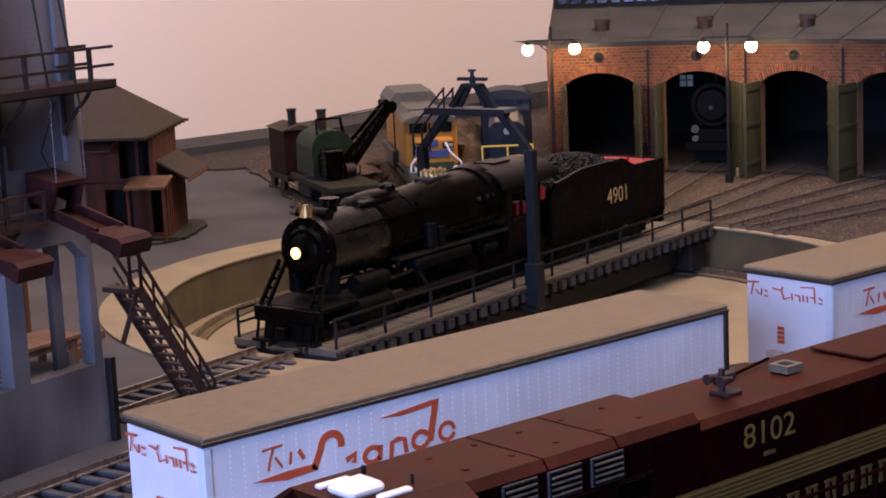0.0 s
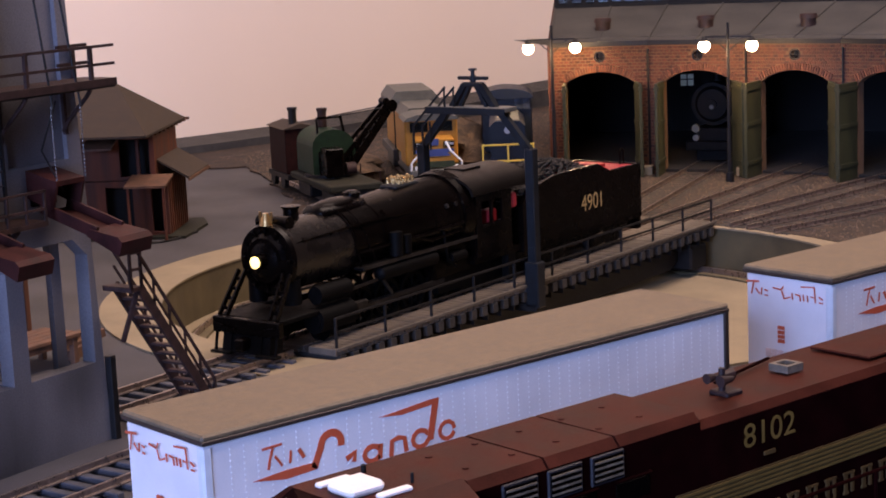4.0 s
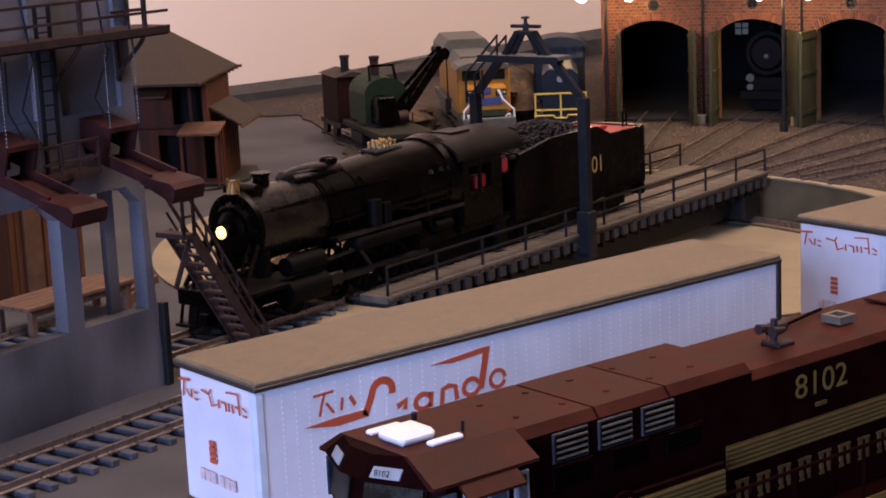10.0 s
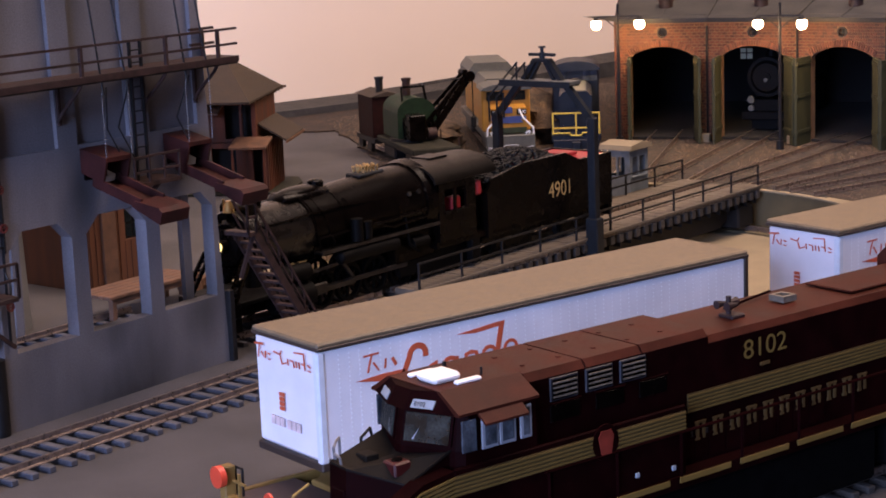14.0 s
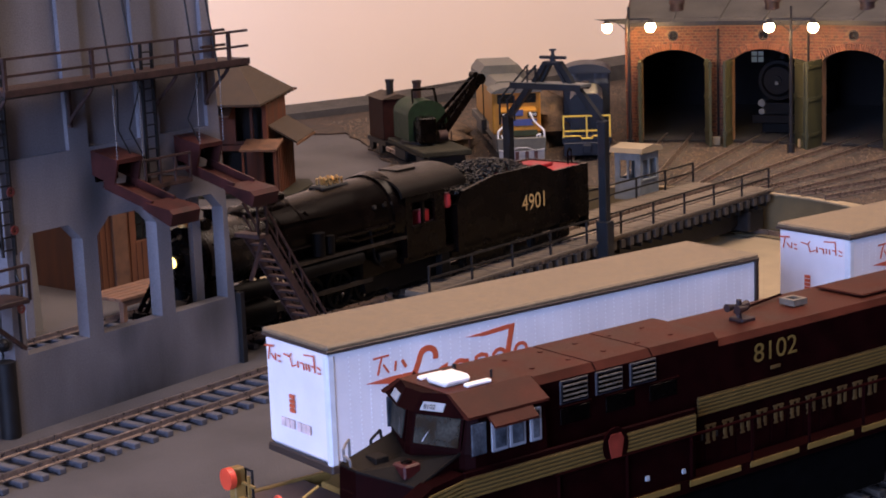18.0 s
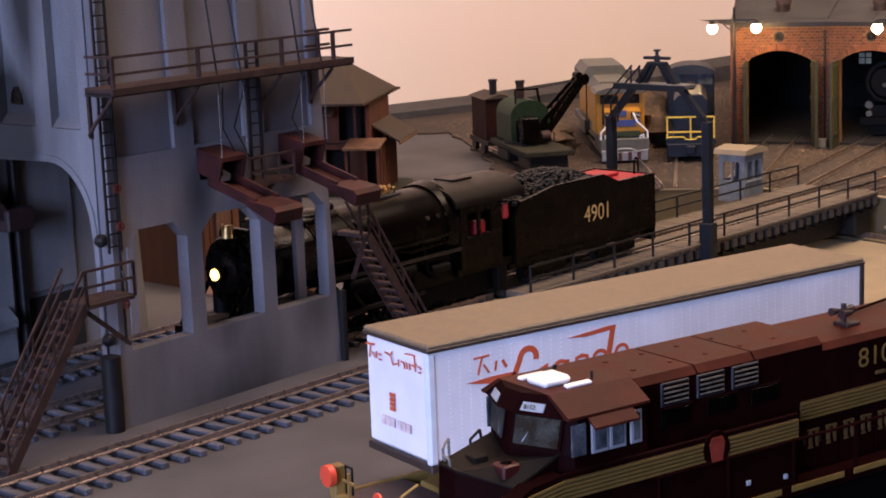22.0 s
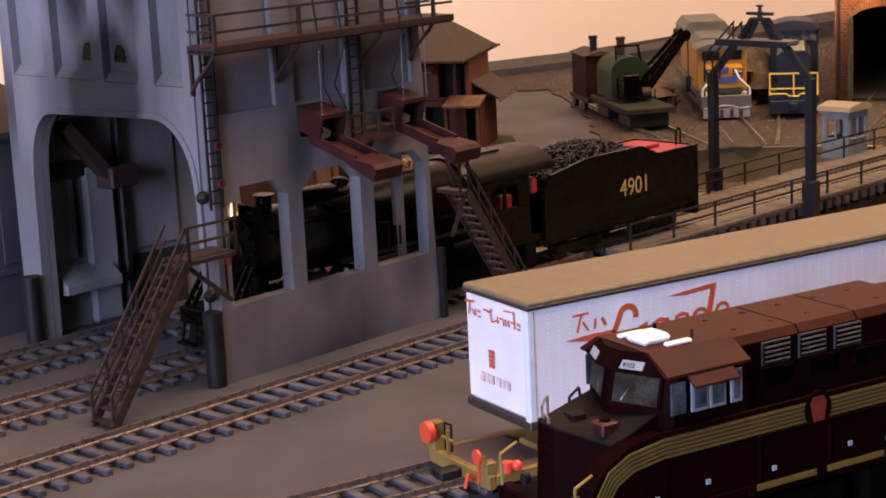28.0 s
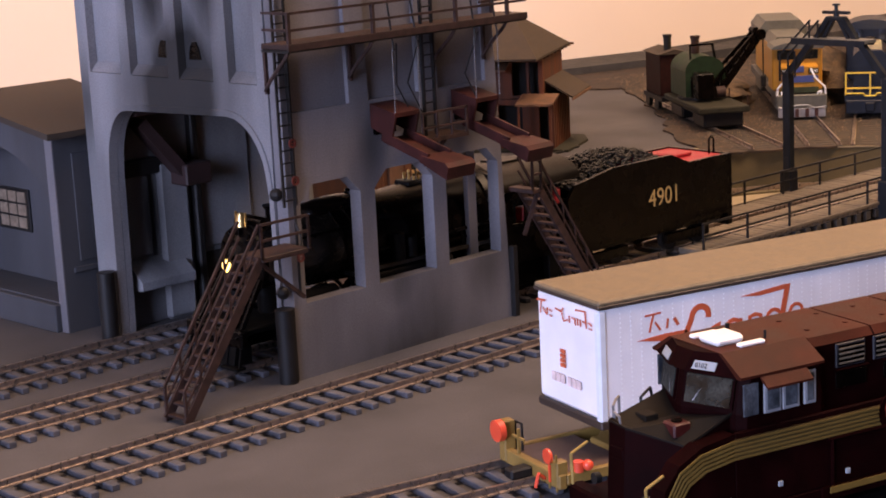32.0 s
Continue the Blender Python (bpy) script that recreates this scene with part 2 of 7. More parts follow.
def tower_concrete(name, soot, dark, base=(0.122, 0.120, 0.132)):
    """Grey concrete with stained streaks, and soot in soft patches round (x, y, z) that reach rx and rz metres."""
    m = mat(name, base, 0.8, var=0.33, scale=38, bump=0.4, fine=1800, streak=0.3)
    n, l = m.node_tree.nodes, m.node_tree.links
    b = n["Principled BSDF"]
    col = b.inputs["Base Color"].links[0].from_socket
    co = n.new("ShaderNodeTexCoord")
    fac = None
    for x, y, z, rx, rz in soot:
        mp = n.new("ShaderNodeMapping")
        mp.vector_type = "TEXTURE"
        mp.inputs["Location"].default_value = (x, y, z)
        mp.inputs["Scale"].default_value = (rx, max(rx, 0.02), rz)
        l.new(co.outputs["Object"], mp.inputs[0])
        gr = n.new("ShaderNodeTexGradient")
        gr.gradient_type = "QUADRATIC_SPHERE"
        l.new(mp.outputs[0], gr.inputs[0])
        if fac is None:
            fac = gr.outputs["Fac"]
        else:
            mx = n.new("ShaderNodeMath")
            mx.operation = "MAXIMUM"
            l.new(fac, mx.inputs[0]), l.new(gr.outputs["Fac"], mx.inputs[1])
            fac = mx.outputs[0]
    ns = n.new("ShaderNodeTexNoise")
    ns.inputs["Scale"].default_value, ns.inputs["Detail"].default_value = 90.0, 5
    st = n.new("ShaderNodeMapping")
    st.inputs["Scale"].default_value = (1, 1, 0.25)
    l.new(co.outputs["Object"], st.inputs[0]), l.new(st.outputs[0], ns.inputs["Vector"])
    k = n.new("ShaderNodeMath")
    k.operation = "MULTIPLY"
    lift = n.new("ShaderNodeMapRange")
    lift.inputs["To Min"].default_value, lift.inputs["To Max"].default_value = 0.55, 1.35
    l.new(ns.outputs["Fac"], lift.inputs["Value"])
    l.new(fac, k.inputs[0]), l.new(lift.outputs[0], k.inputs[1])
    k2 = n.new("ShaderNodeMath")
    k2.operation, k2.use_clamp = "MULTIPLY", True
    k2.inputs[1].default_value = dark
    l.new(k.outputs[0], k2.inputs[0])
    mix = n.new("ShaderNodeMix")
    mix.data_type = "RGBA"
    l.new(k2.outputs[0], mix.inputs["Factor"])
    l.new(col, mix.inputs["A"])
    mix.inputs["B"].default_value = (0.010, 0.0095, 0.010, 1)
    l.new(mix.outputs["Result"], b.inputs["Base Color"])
    return m


# Unseen south and east walls, dark so that they bounce little light.
DARKWALL = mat("dark_unseen_wall", (0.08, 0.055, 0.04), 0.8, var=0.15, scale=8)
WALL = mat("beige_wall_paint", (0.83, 0.67, 0.52), 0.9, var=0.04, scale=3, bump=0.05)
# Grey instead of white keeps the unseen ceiling's fill light down.
CEIL = mat("unseen_ceiling_grey", (0.42, 0.40, 0.38), 0.9, var=0.03, scale=3)
# The added floor gets a dark colour so that it bounces little light.
FLOOR = mat("dark_floor_fill", (0.06, 0.055, 0.05), 0.95, var=0.2, scale=40)
GROUND = mat("grey_ground_paint", (0.0565, 0.0520, 0.0560), 0.9, var=0.28, scale=26, bump=0.4, fine=1400)
DIRT = mat("brown_dirt", (0.042, 0.024, 0.013), 0.95, var=0.55, scale=120, bump=0.9, fine=900)
STONE = mat("ballast_stone", (0.125, 0.086, 0.05), 0.6, var=0.5, scale=700, spread=0.5)
CONC = mat("pale_concrete", (0.235, 0.185, 0.112), 0.85, var=0.12, scale=60, bump=0.2)
PITW = mat("ochre_pit_wall_concrete", (0.098, 0.074, 0.033), 0.85, var=0.25, scale=50, bump=0.2)
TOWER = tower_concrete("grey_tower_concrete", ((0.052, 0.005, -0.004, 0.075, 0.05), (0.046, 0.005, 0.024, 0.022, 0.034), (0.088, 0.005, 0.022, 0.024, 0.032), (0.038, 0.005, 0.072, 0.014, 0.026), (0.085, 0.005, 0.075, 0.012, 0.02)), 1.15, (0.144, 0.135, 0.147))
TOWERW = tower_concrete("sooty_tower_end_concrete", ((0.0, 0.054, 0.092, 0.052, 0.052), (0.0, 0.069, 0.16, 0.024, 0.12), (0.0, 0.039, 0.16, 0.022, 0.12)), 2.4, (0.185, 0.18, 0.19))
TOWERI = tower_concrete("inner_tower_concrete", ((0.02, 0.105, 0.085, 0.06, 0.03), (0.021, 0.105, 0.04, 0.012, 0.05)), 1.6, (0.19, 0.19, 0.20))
RUST = mat("rust_brown_steel", (0.034, 0.016, 0.013), 0.65, var=0.45, scale=300, spec=0.3)
CHUTE = mat("red_brown_chute_steel", (0.038, 0.0080, 0.0060), 0.6, var=0.45, scale=150, spec=0.2)
IRON = mat("dark_iron", (0.008, 0.007, 0.007), 0.55, metal=0.0, var=0.3, scale=300, spec=0.3)
DTIE = mat("dark_tie", (0.03, 0.024, 0.019), 0.85, var=0.35, scale=350, spread=0.3)
TIE = mat("weathered_tie", (0.058, 0.057, 0.068), 0.85, var=0.25, scale=350, spread=0.25)
RAIL = mat("rail_steel", (0.36, 0.29, 0.25), 0.30, metal=0.85, var=0.25, scale=500)
WHITE = mat("white_trailer_paint", (0.79, 0.755, 0.78), 0.45, var=0.07, scale=60, bump=0.05)
TROOF = mat("brown_trailer_roof", (0.148, 0.108, 0.063), 0.6, var=0.2, scale=420, bump=0.4, fine=1700)
TRIM = mat("dark_trim", (0.035, 0.022, 0.017), 0.5, var=0.15)
RED = mat("orange_red_paint", (0.55, 0.10, 0.04), 0.5, var=0.08)
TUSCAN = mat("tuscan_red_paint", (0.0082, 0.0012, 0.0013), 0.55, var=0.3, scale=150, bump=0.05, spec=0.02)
# A much paler tuscan red for roofs, awning and radiator housing.
TUSPALE = mat("paler_tuscan_red", (0.048, 0.0112, 0.0062), 0.5, var=0.3, scale=120, spec=0.08)
GOLD = mat("buff_gold_paint", (0.15, 0.092, 0.020), 0.5, var=0.12)
STRIPE = mat("buff_stripe_paint", (0.125, 0.078, 0.02), 0.5, var=0.1, spec=0.3)
BLACK = mat("black_engine_paint", (0.0020, 0.0011, 0.0009), 0.27, var=0.4, scale=160, spec=0.12)
SOOT = mat("graphite_smokebox", (0.0085, 0.0065, 0.0052), 0.27, var=0.3, scale=200, spec=0.35)
CABR = mat("engine_roof_paint", (0.0058, 0.0043, 0.0031), 0.4, var=0.3, scale=150, spec=0.15)
COAL = mat("coal", (0.003, 0.003, 0.003), 0.35, var=0.5, scale=900, bump=1.0, fine=1500, spec=0.25)
BRASS = mat("brass", (0.60, 0.40, 0.16), 0.3, metal=0.9, var=0.1)
CABRED = mat("red_cab_interior", (0.28, 0.012, 0.018), 0.5, var=0.1)
YELLOW = mat("armour_yellow_paint", (0.40, 0.19, 0.02), 0.5, var=0.12)
GREY = mat("roof_grey_paint", (0.085, 0.085, 0.075), 0.6, var=0.2)
SILVER = mat("silver_white_paint", (0.72, 0.74, 0.78), 0.4, var=0.05)
BLUE = mat("dark_blue_paint", (0.005, 0.008, 0.017), 0.45, var=0.2, spec=0.3)
YRAIL = mat("yellow_railing_paint", (0.70, 0.50, 0.06), 0.5, var=0.08)
FLATY = mat("ochre_car_paint", (0.22, 0.13, 0.03), 0.6, var=0.15, scale=200)
WOOD = mat("brown_boards", (0.098, 0.0235, 0.0062), 0.75, var=0.4, scale=180, streak=0.1)
WOODL = mat("pale_planks", (0.12, 0.056, 0.028), 0.75, var=0.3, scale=180)
SHING = mat("brown_roofing", (0.036, 0.023, 0.014), 0.9, var=0.2, scale=200, bump=0.5)
GREEN = mat("dull_green_paint", (0.008, 0.024, 0.008), 0.6, var=0.35, spec=0.3)
OLIVE = mat("olive_door_paint", (0.026, 0.027, 0.0065), 0.7, var=0.3, scale=160, streak=0.15)
BRICK = mat("pale_mortar_wall", (0.15, 0.080, 0.036), 0.9, var=0.2, scale=120, bump=0.3)
BRICKP = mat("red_brick", (0.090, 0.026, 0.0095), 0.8, var=0.25, scale=500, spread=0.4)
BRICKI = mat("red_bricks", (0.090, 0.026, 0.0095), 0.8, var=0.25, scale=500, spread=0.4, island=True)
ARCHB = mat("arch_brick", (0.165, 0.052, 0.020), 0.8, var=0.25, scale=500, spread=0.4)
SLATE = mat("dark_roof_felt", (0.042, 0.038, 0.032), 0.9, var=0.3, scale=60, bump=0.4)
SHANTY = mat("pale_grey_shanty_paint", (0.155, 0.18, 0.195), 0.7, var=0.2, scale=200)
# Near-black that puts the shade of closed interiors into the colour.
SHADEBLK = mat("near_black_shade_fill", (0.006, 0.005, 0.0045), 0.95, var=0.2, scale=60)
DGLASS = mat("dark_cab_glass", (0.012, 0.015, 0.015), 0.12, var=0.2, bump=0)
PLANK = mat("deck_planks", (0.105, 0.082, 0.058), 0.8, var=0.2, scale=250, spread=0.15)
BULB = glow("lit_bulb", (1.0, 0.70, 0.36), 40.0)
HEAD = glow("lit_headlight", (1.0, 0.72, 0.22), 3.4)
# These panes glow by themselves in place of light from behind.
PANE = glow("glowing_window_pane", (0.75, 0.8, 0.7), 0.05)

# ---- room and table ----
TX, TY, TR = 529.0, 588.0, 148.0      # turntable
YAW = 13.9                            # line of the bridge and the lead track
UX, UY = math.cos(radians(YAW)), math.sin(radians(YAW))


def on_line(s, off=0.0):
    """A place s along the bridge's line, off to its right (towards the aisle)."""
    off -= 3.5
    return TX + s * UX + off * UY, TY + s * UY - off * UX


def room():
    S = dict(kind="structure")
    solid("wall_north", Mesh().box(-1650, 2700, 1150, 1250, -1050, 1350), WALL, "plain beige painted wall behind the layout", "wall", **S)
    solid("wall_south", Mesh().box(-1650, 2700, -2300, -2200, -1050, 1350), DARKWALL, "unseen dark wall that cuts bounced light", "wall", **S)
    solid("wall_east", Mesh().box(2600, 2700, -2200, 1150, -1050, 1350), DARKWALL, "unseen dark wall that cuts bounced light", "wall", **S)
    solid("wall_west", Mesh().prism([(-2200, -1050), (1150, -1050), (1150, 1350), (-2200, 1350)], -1650, -1550, "x",
          [[(-1050, -30), (-50, -30), (-50, 870), (-1050, 870)]]), WALL, "plain beige painted wall with a window opening", "wall", **S)
    solid("ceiling", Mesh().box(-1650, 2700, -2300, 1250, 1350, 1400), CEIL, "unseen ceiling, greyed to cut bounced light", "ceiling", **S)
    solid("floor", Mesh().box(-1650, 2700, -2300, 1250, -1100, -1050), FLOOR, "added floor, dark to bounce little light", "floor", **S)
    # table top with the round hole of the pit
    x0, x1, y0, y1, n = -700.0, 2100.0, 252.0, 1148.0, 96
    rect, hole = [], []
    for i in range(n):
        a = 2 * math.pi * i / n
        c, s = math.cos(a), math.sin(a)
        hole.append((TX + (TR + 2.4) * c, TY + (TR + 2.4) * s))
    bm = Mesh().prism([(x0, y0), (x1, y0), (x1, y1), (x0, y1)], -30, 0, "z", [hole])
    solid("ground", bm, GROUND, "flat grey-brown painted layout ground", "ground", **S)
    solid("fascia", Mesh().box(x0, x1, y0 - 8, y0 - 0.5, -220, -2, 1), TRIM, "dark wooden edge board of the layout", "trim", **S)
    # the track bed along the wall, a low dark bank that rises to the east
    bank = Mesh().prism([(-700, 0.2), (2100, 0.2), (2100, 22), (1120, 17), (960, 12), (800, 6.5), (-700, 5)], 1095, 1148, "y")
    solid("backdrop_bank", bank, IRONB, "low dark grey bank along the wall", "embankment", **S)


IRONB = mat("dark_bank", (0.045, 0.04, 0.036), 0.95, var=0.35, scale=90, bump=0.8)
room()


def dirt_patch():
    """Brown scenic dirt round the storage tracks, with an uneven rim."""
    rnd = random.Random(3)
    pts = [(548, 738), (600, 716), (640, 690), (668, 650), (681, 610), (682, 570), (676, 535), (700, 470), (900, 430), (2000, 420), (2000, 1096), (-600, 1096), (-600, 1062), (300, 1060), (560, 1050), (640, 1036), (676, 1005), (645, 930), (606, 852), (586, 825)]
    fine = []
    for (a, b), (c, d) in zip(pts, pts[1:] + pts[:1]):
        k = max(1, int(math.hypot(c - a, d - b) / 9))
        for i in range(k):
            t = i / k
            fine.append((a + (c - a) * t + rnd.uniform(-3, 3), b + (d - b) * t + rnd.uniform(-3, 3)))
    solid("dirt", Mesh().prism(fine, 0.05, 1.2), DIRT, "rough brown dirt and ballast round the storage tracks", "dirt", kind="stuff")
    m = Mesh()
    for i in range(17000):
        x, y = rnd.uniform(560, 1000), rnd.uniform(470, 1060)
        d = math.hypot(x - TX, y - TY)
        if d < 158 or (y - 738) < 2.2 * (548 - x + 0) or (x < 690 and y > 2.1 * (x - 552) + 738):
            continue
        r = rnd.uniform(0.35, 1.0)
        a = rnd.uniform(0, 6.28)
        vs = [(x + r * math.cos(a + k * 2.09), y + r * math.sin(a + k * 2.09), 1.1) for k in range(3)] + [(x, y, 1.3 + r * rnd.uniform(0.5, 1.0))]
        m.add(vs, [[0, 1, 3], [1, 2, 3], [2, 0, 3]])
    solid("ballast", m, STONE, "loose brown and tan ballast stones between the tracks", "gravel", kind="stuff")


dirt_patch()


# ---- tracks ----
TIE_ME = Mesh().box(-1.35, 1.35, -14.5, 14.5, 0, 1.9, 0.25).data("tie")
TIE_ME.materials.append(TIE)
DTIE_ME = Mesh().box(-1.35, 1.35, -14.5, 14.5, 0, 1.9, 0.25).data("tie")
DTIE_ME.materials.append(DTIE)


def rail_mesh(length):
    m = Mesh()
    m.prism([(-1.1, 0), (1.1, 0), (1.1, 0.35), (0.3, 0.6), (0.3, 1.5), (0.5, 1.7), (0.5, 2.2), (-0.5, 2.2), (-0.5, 1.7), (-0.3, 1.5), (-0.3, 0.6), (-1.1, 0.35)], 0, length, "x")
    return m


def track(x0, y0, x1, y1, label, z=0.0, pitch=7.2, ties=True, name="railway_track", parent=None, tie=None):
    L, yaw = math.hypot(x1 - x0, y1 - y0), math.degrees(math.atan2(y1 - y0, x1 - x0))
    tr = thing(name, x0, y0, z, yaw, label, "railway track", "yard tracks", "structure")
    me = rail_mesh(L).data("rail")
    for s in (-8.6, 8.6):
        part("rail", me, RAIL, tr, at=pose(0, s * MM, 1.9 * MM))
    rnd = random.Random(int(x0 + y0))
    if ties:
        for i in range(int(L / pitch)):
            part("tie", tie or TIE_ME, TIE, tr, at=pose((4 + i * pitch) * MM, rnd.uniform(-0.4, 0.4) * MM, 0, 0, 0, rnd.uniform(-1.2, 1.2)))
    return tr


def tracks():
    g = "grey-brown yard track on sleepers laid on the grey ground"
    a, b = on_line(-520), on_line(-150)
    track(*a, *b, "lead track running from the turntable under the coaling tower")
    track(-40, 390.5, 386, 501.3, g)                                   # in front of the tower
    track(-40, 495, 300, 591, g)                                   # behind the lead
    track(90, 352, 620, 366, "track under the trailer flat car")
    track(60, 272, 640, 272, "track under the dark red diesel", tie=DTIE_ME)
    for ang, far, ties in ((69.1, 372, 1), (57.2, 420, 1), (47.9, 420, 1), (37.8, 348, 1), (27.4, 480, 1), (17.0, 348, 1), (6.6, 330, 1), (-3.8, 330, 1)):
        c, s = math.cos(radians(ang)), math.sin(radians(ang))
        track(TX + 149 * c, TY + 149 * s, TX + far * c, TY + far * s, "radial storage track from the turntable pit", z=-0.5, pitch=7.6, tie=DTIE_ME)


tracks()


# ---- turntable ----
def turntable():
    S = dict(kind="structure")
    pit = thing("turntable_pit", TX, TY, 0, 0, "round concrete turntable pit with a pale rim", "turntable pit", **S)
    part("pit_wall", Mesh().ring((0, 0), 148.2, 152, -21, 0.2, 96), PITW, pit, "ochre-toned concrete pit wall")
    part("pit_floor", Mesh().ring((0, 0), 0.5, 150, -24, -20, 96), CONC, pit, "tan concrete pit floor")
    part("rim", Mesh().ring((0, 0), 147.6, 173, 0.1, 0.9, 96), CONC, pit, "pale tan concrete rim")
    part("ring_rail", Mesh().ring((0, 0), 136, 137.2, -19, -16.5, 96), RAIL, pit, "steel ring rail")
    part("ring_rail_footing", Mesh().ring((0, 0), 132, 141, -20.5, -19, 96), PITW, pit, "low concrete ring under the rail")

    br = thing("turntable_bridge", *on_line(0), 0, YAW, "turntable bridge with plank deck, railings and dark girders", "turntable bridge")
    W, L = 24.0, 145.0
    rnd = random.Random(5)
    tie = Mesh().box(-1.8, 1.8, -W - 0.6, W + 0.6, -2.2, 1.7, 0.2).data("bridge_tie")
    for i in range(int(2 * L / 7.4)):
        part("bridge_tie", tie, DTIE, br, at=pose((-L + 3.6 + i * 7.4) * MM, 0, 0))
    plank = Mesh().box(-1.7, 1.7, 11.4, W, 1.75, 4.4, 0.2).data("walkway_plank")
    k = int(2 * L / 3.7)
    for i in range(k):
        for q in (0, 180):
            part("walkway_plank", plank, PLANK, br, at=pose((-L + 1.8 + i * 3.7) * MM, 0, rnd.uniform(-0.12, 0.12) * MM, 0, 0, q))
    inner = Mesh().box(-1.7, 1.7, -6.8, 6.8, 1.72, 2.9, 0.2).data("centre_plank")
    for i in range(k):
        part("centre_plank", inner, PLANK, br, at=pose((-L + 1.8 + i * 3.7) * MM, 0, rnd.uniform(-0.1, 0.1) * MM))
    for q in (-1, 1):
        part("deck_edge_board", Mesh().box(-L + 1, L - 1, min(q * W, q * (W + 0.9)), max(q * W, q * (W + 0.9)), 3.4, 4.7, 0.15), PLANK, br, "pale deck edge board")
    me = rail_mesh(2 * L - 2).data("bridge_rail")
    for s in (-8.6, 8.6):
        part("rail", me, RAIL, br, at=pose((-L + 1) * MM, s * MM, 1.9 * MM))
    for s in (-14.0, 14.0):
        part("girder", Mesh().prism([(-L + 6, -6), (-L + 30, -15), (L - 30, -15), (L - 6, -6), (L - 6, -2.2), (-L + 6, -2.2)], s - 1, s + 1, "y"), IRON, br, "dark plate girder")
        for i in range(30):
            x = -L + 12 + i * 9.4
            part("bracket", Mesh().prism([(0, -2.2), (1, -2.2), (1, -5), (0, -5)], s * 1.0 + (1 if s > 0 else -1), s * 1.62, "y"), IRON, br, at=pose(x * MM, 0, 0))
    for s in (-W + 1, W - 1):
        x0, x1 = (-L + 2, L - 3) if s < 0 else (-L + 2, L - 3)
        n = 11
        for i in range(n):
            x = x0 + (x1 - x0) * i / (n - 1)
            part("railing_post", Mesh().box(x - 0.45, x + 0.45, s - 0.45, s + 0.45, 1.8, 15.2, 0.1), IRON, br)
        for z in (10.0, 15.0):
            part("railing_bar", Mesh().bar((x0, s, z), (x1, s, z), 0.8), IRON, br)
    for e in (-1, 1):
        part("end_wheel_truck", Mesh().box(e * (L - 14) - 8, e * (L - 14) + 8, -22, 22, -16.6, -5, 1), IRON, br, "dark end truck on the ring rail")
    # the power arch near the middle
    ar = part("power_arch", Mesh().box(-3, 3, -29, 29, -6.5, -3.0, 0.3), IRON, br, "blue-grey steel arch over the bridge", at=pose(-0.0195, 0, 0))
    for s in (-1, 1):
        y = s * 26.8
        part("arch_post", Mesh().box(-2.1, 2.1, y - 2.0, y + 2.0, -4, 60, 0.4).box(-3, 3, y - 3.2, y + 3.2, -5, 14, 0.5), BLUEST, ar, "dark blue-grey steel post")
        part("arch_brace", Mesh().bar((0, y, 58.6), (0, s * 12.5, 75), 2.6, 3.0), BLUEST, ar, "sloping steel arch brace")
        for q in (0.3, 0.6):
            part("brace_rivet_strip", Mesh().box(-2.35, -2.1, y - 1.4, y + 1.4, 60 * q, 60 * q + 2.2), BLUEST, ar)
    for s in (-1, 1):
        part("arch_crown", Mesh().bar((0, s * 10.5, 76), (0, s * 4.0, 85), 3.0, 2.4).bar((0, s * 6.5, 76.5), (0, s * 1.6, 84.6), 2.0, 1.4), BLUEST, ar, "arch crown strut")
    part("crown_plate", Mesh().box(-2, 2, -4.6, 4.6, 84.4, 86.2, 0.3), BLUEST, ar)
    part("arch_platform", Mesh().box(-4.5, 4.5, -18, 21.5, 74.6, 76.4, 0.3), GREY, ar, "grey walkway across the arch")
    part("platform_edge", Mesh().box(-4.9, -4.55, -18, 21.5, 73.4, 76.2), BLUEST, ar)
    for dy in (0, 4.6):
        part("stair_rail", Mesh().bar((-3.8, 28.5 - dy, 68), (-3.8, 11.5 - dy, 84.5), 0.7).bar((-3.8, 28.5 - dy, 68), (-3.8, 28.5 - dy, 56), 0.7).bar((-3.8, 12 - dy, 84), (-3.8, 12 - dy, 76.4), 0.6), BLUEST, ar, "thin sloping stair rail")
    part("stair_rail", Mesh().bar((-3.8, 20, 70), (-3.8, 20, 58), 0.6), BLUEST, ar)
    part("collector_head", Mesh().cyl((0, 0, 86), (0, 0, 89), 1.3, 10).box(-1.0, 1.0, -7.2, 7.2, 87.2, 88.6, 0.3).cyl((0, 0, 88.6), (0, 0, 91.2), 0.8, 8).cyl((0, 0, 91.0), (0, 0, 91.8), 1.7, 10), BLUEST, ar, "power collector on top of the arch")
    # the operator's shanty
    sh = thing("operator_shanty", *on_line(106, -36), 0.9, YAW, "small pale grey operator shanty with windows", "shanty")
    part("wall", Mesh().prism([(-9, 0), (9, 0), (9, 25), (-9, 25)], -8, -7, "y", [[(-6.5, 11), (-0.7, 11), (-0.7, 21), (-6.5, 21)], [(0.7, 11), (6.5, 11), (6.5, 21), (0.7, 21)]]), SHANTY, sh)
    part("wall", Mesh().prism([(-9, 0), (9, 0), (9, 25), (-9, 25)], 7, 8, "y", [[(-6.5, 11), (6.5, 11), (6.5, 21), (-6.5, 21)]]), SHANTY, sh)
    part("wall", Mesh().prism([(-7, 0), (7, 0), (7, 25), (-7, 25)], -9, -8, "x", [[(-5, 11), (-0.6, 11), (-0.6, 21), (-5, 21)], [(0.6, 11), (5, 11), (5, 21), (0.6, 21)]]), SHANTY, sh)
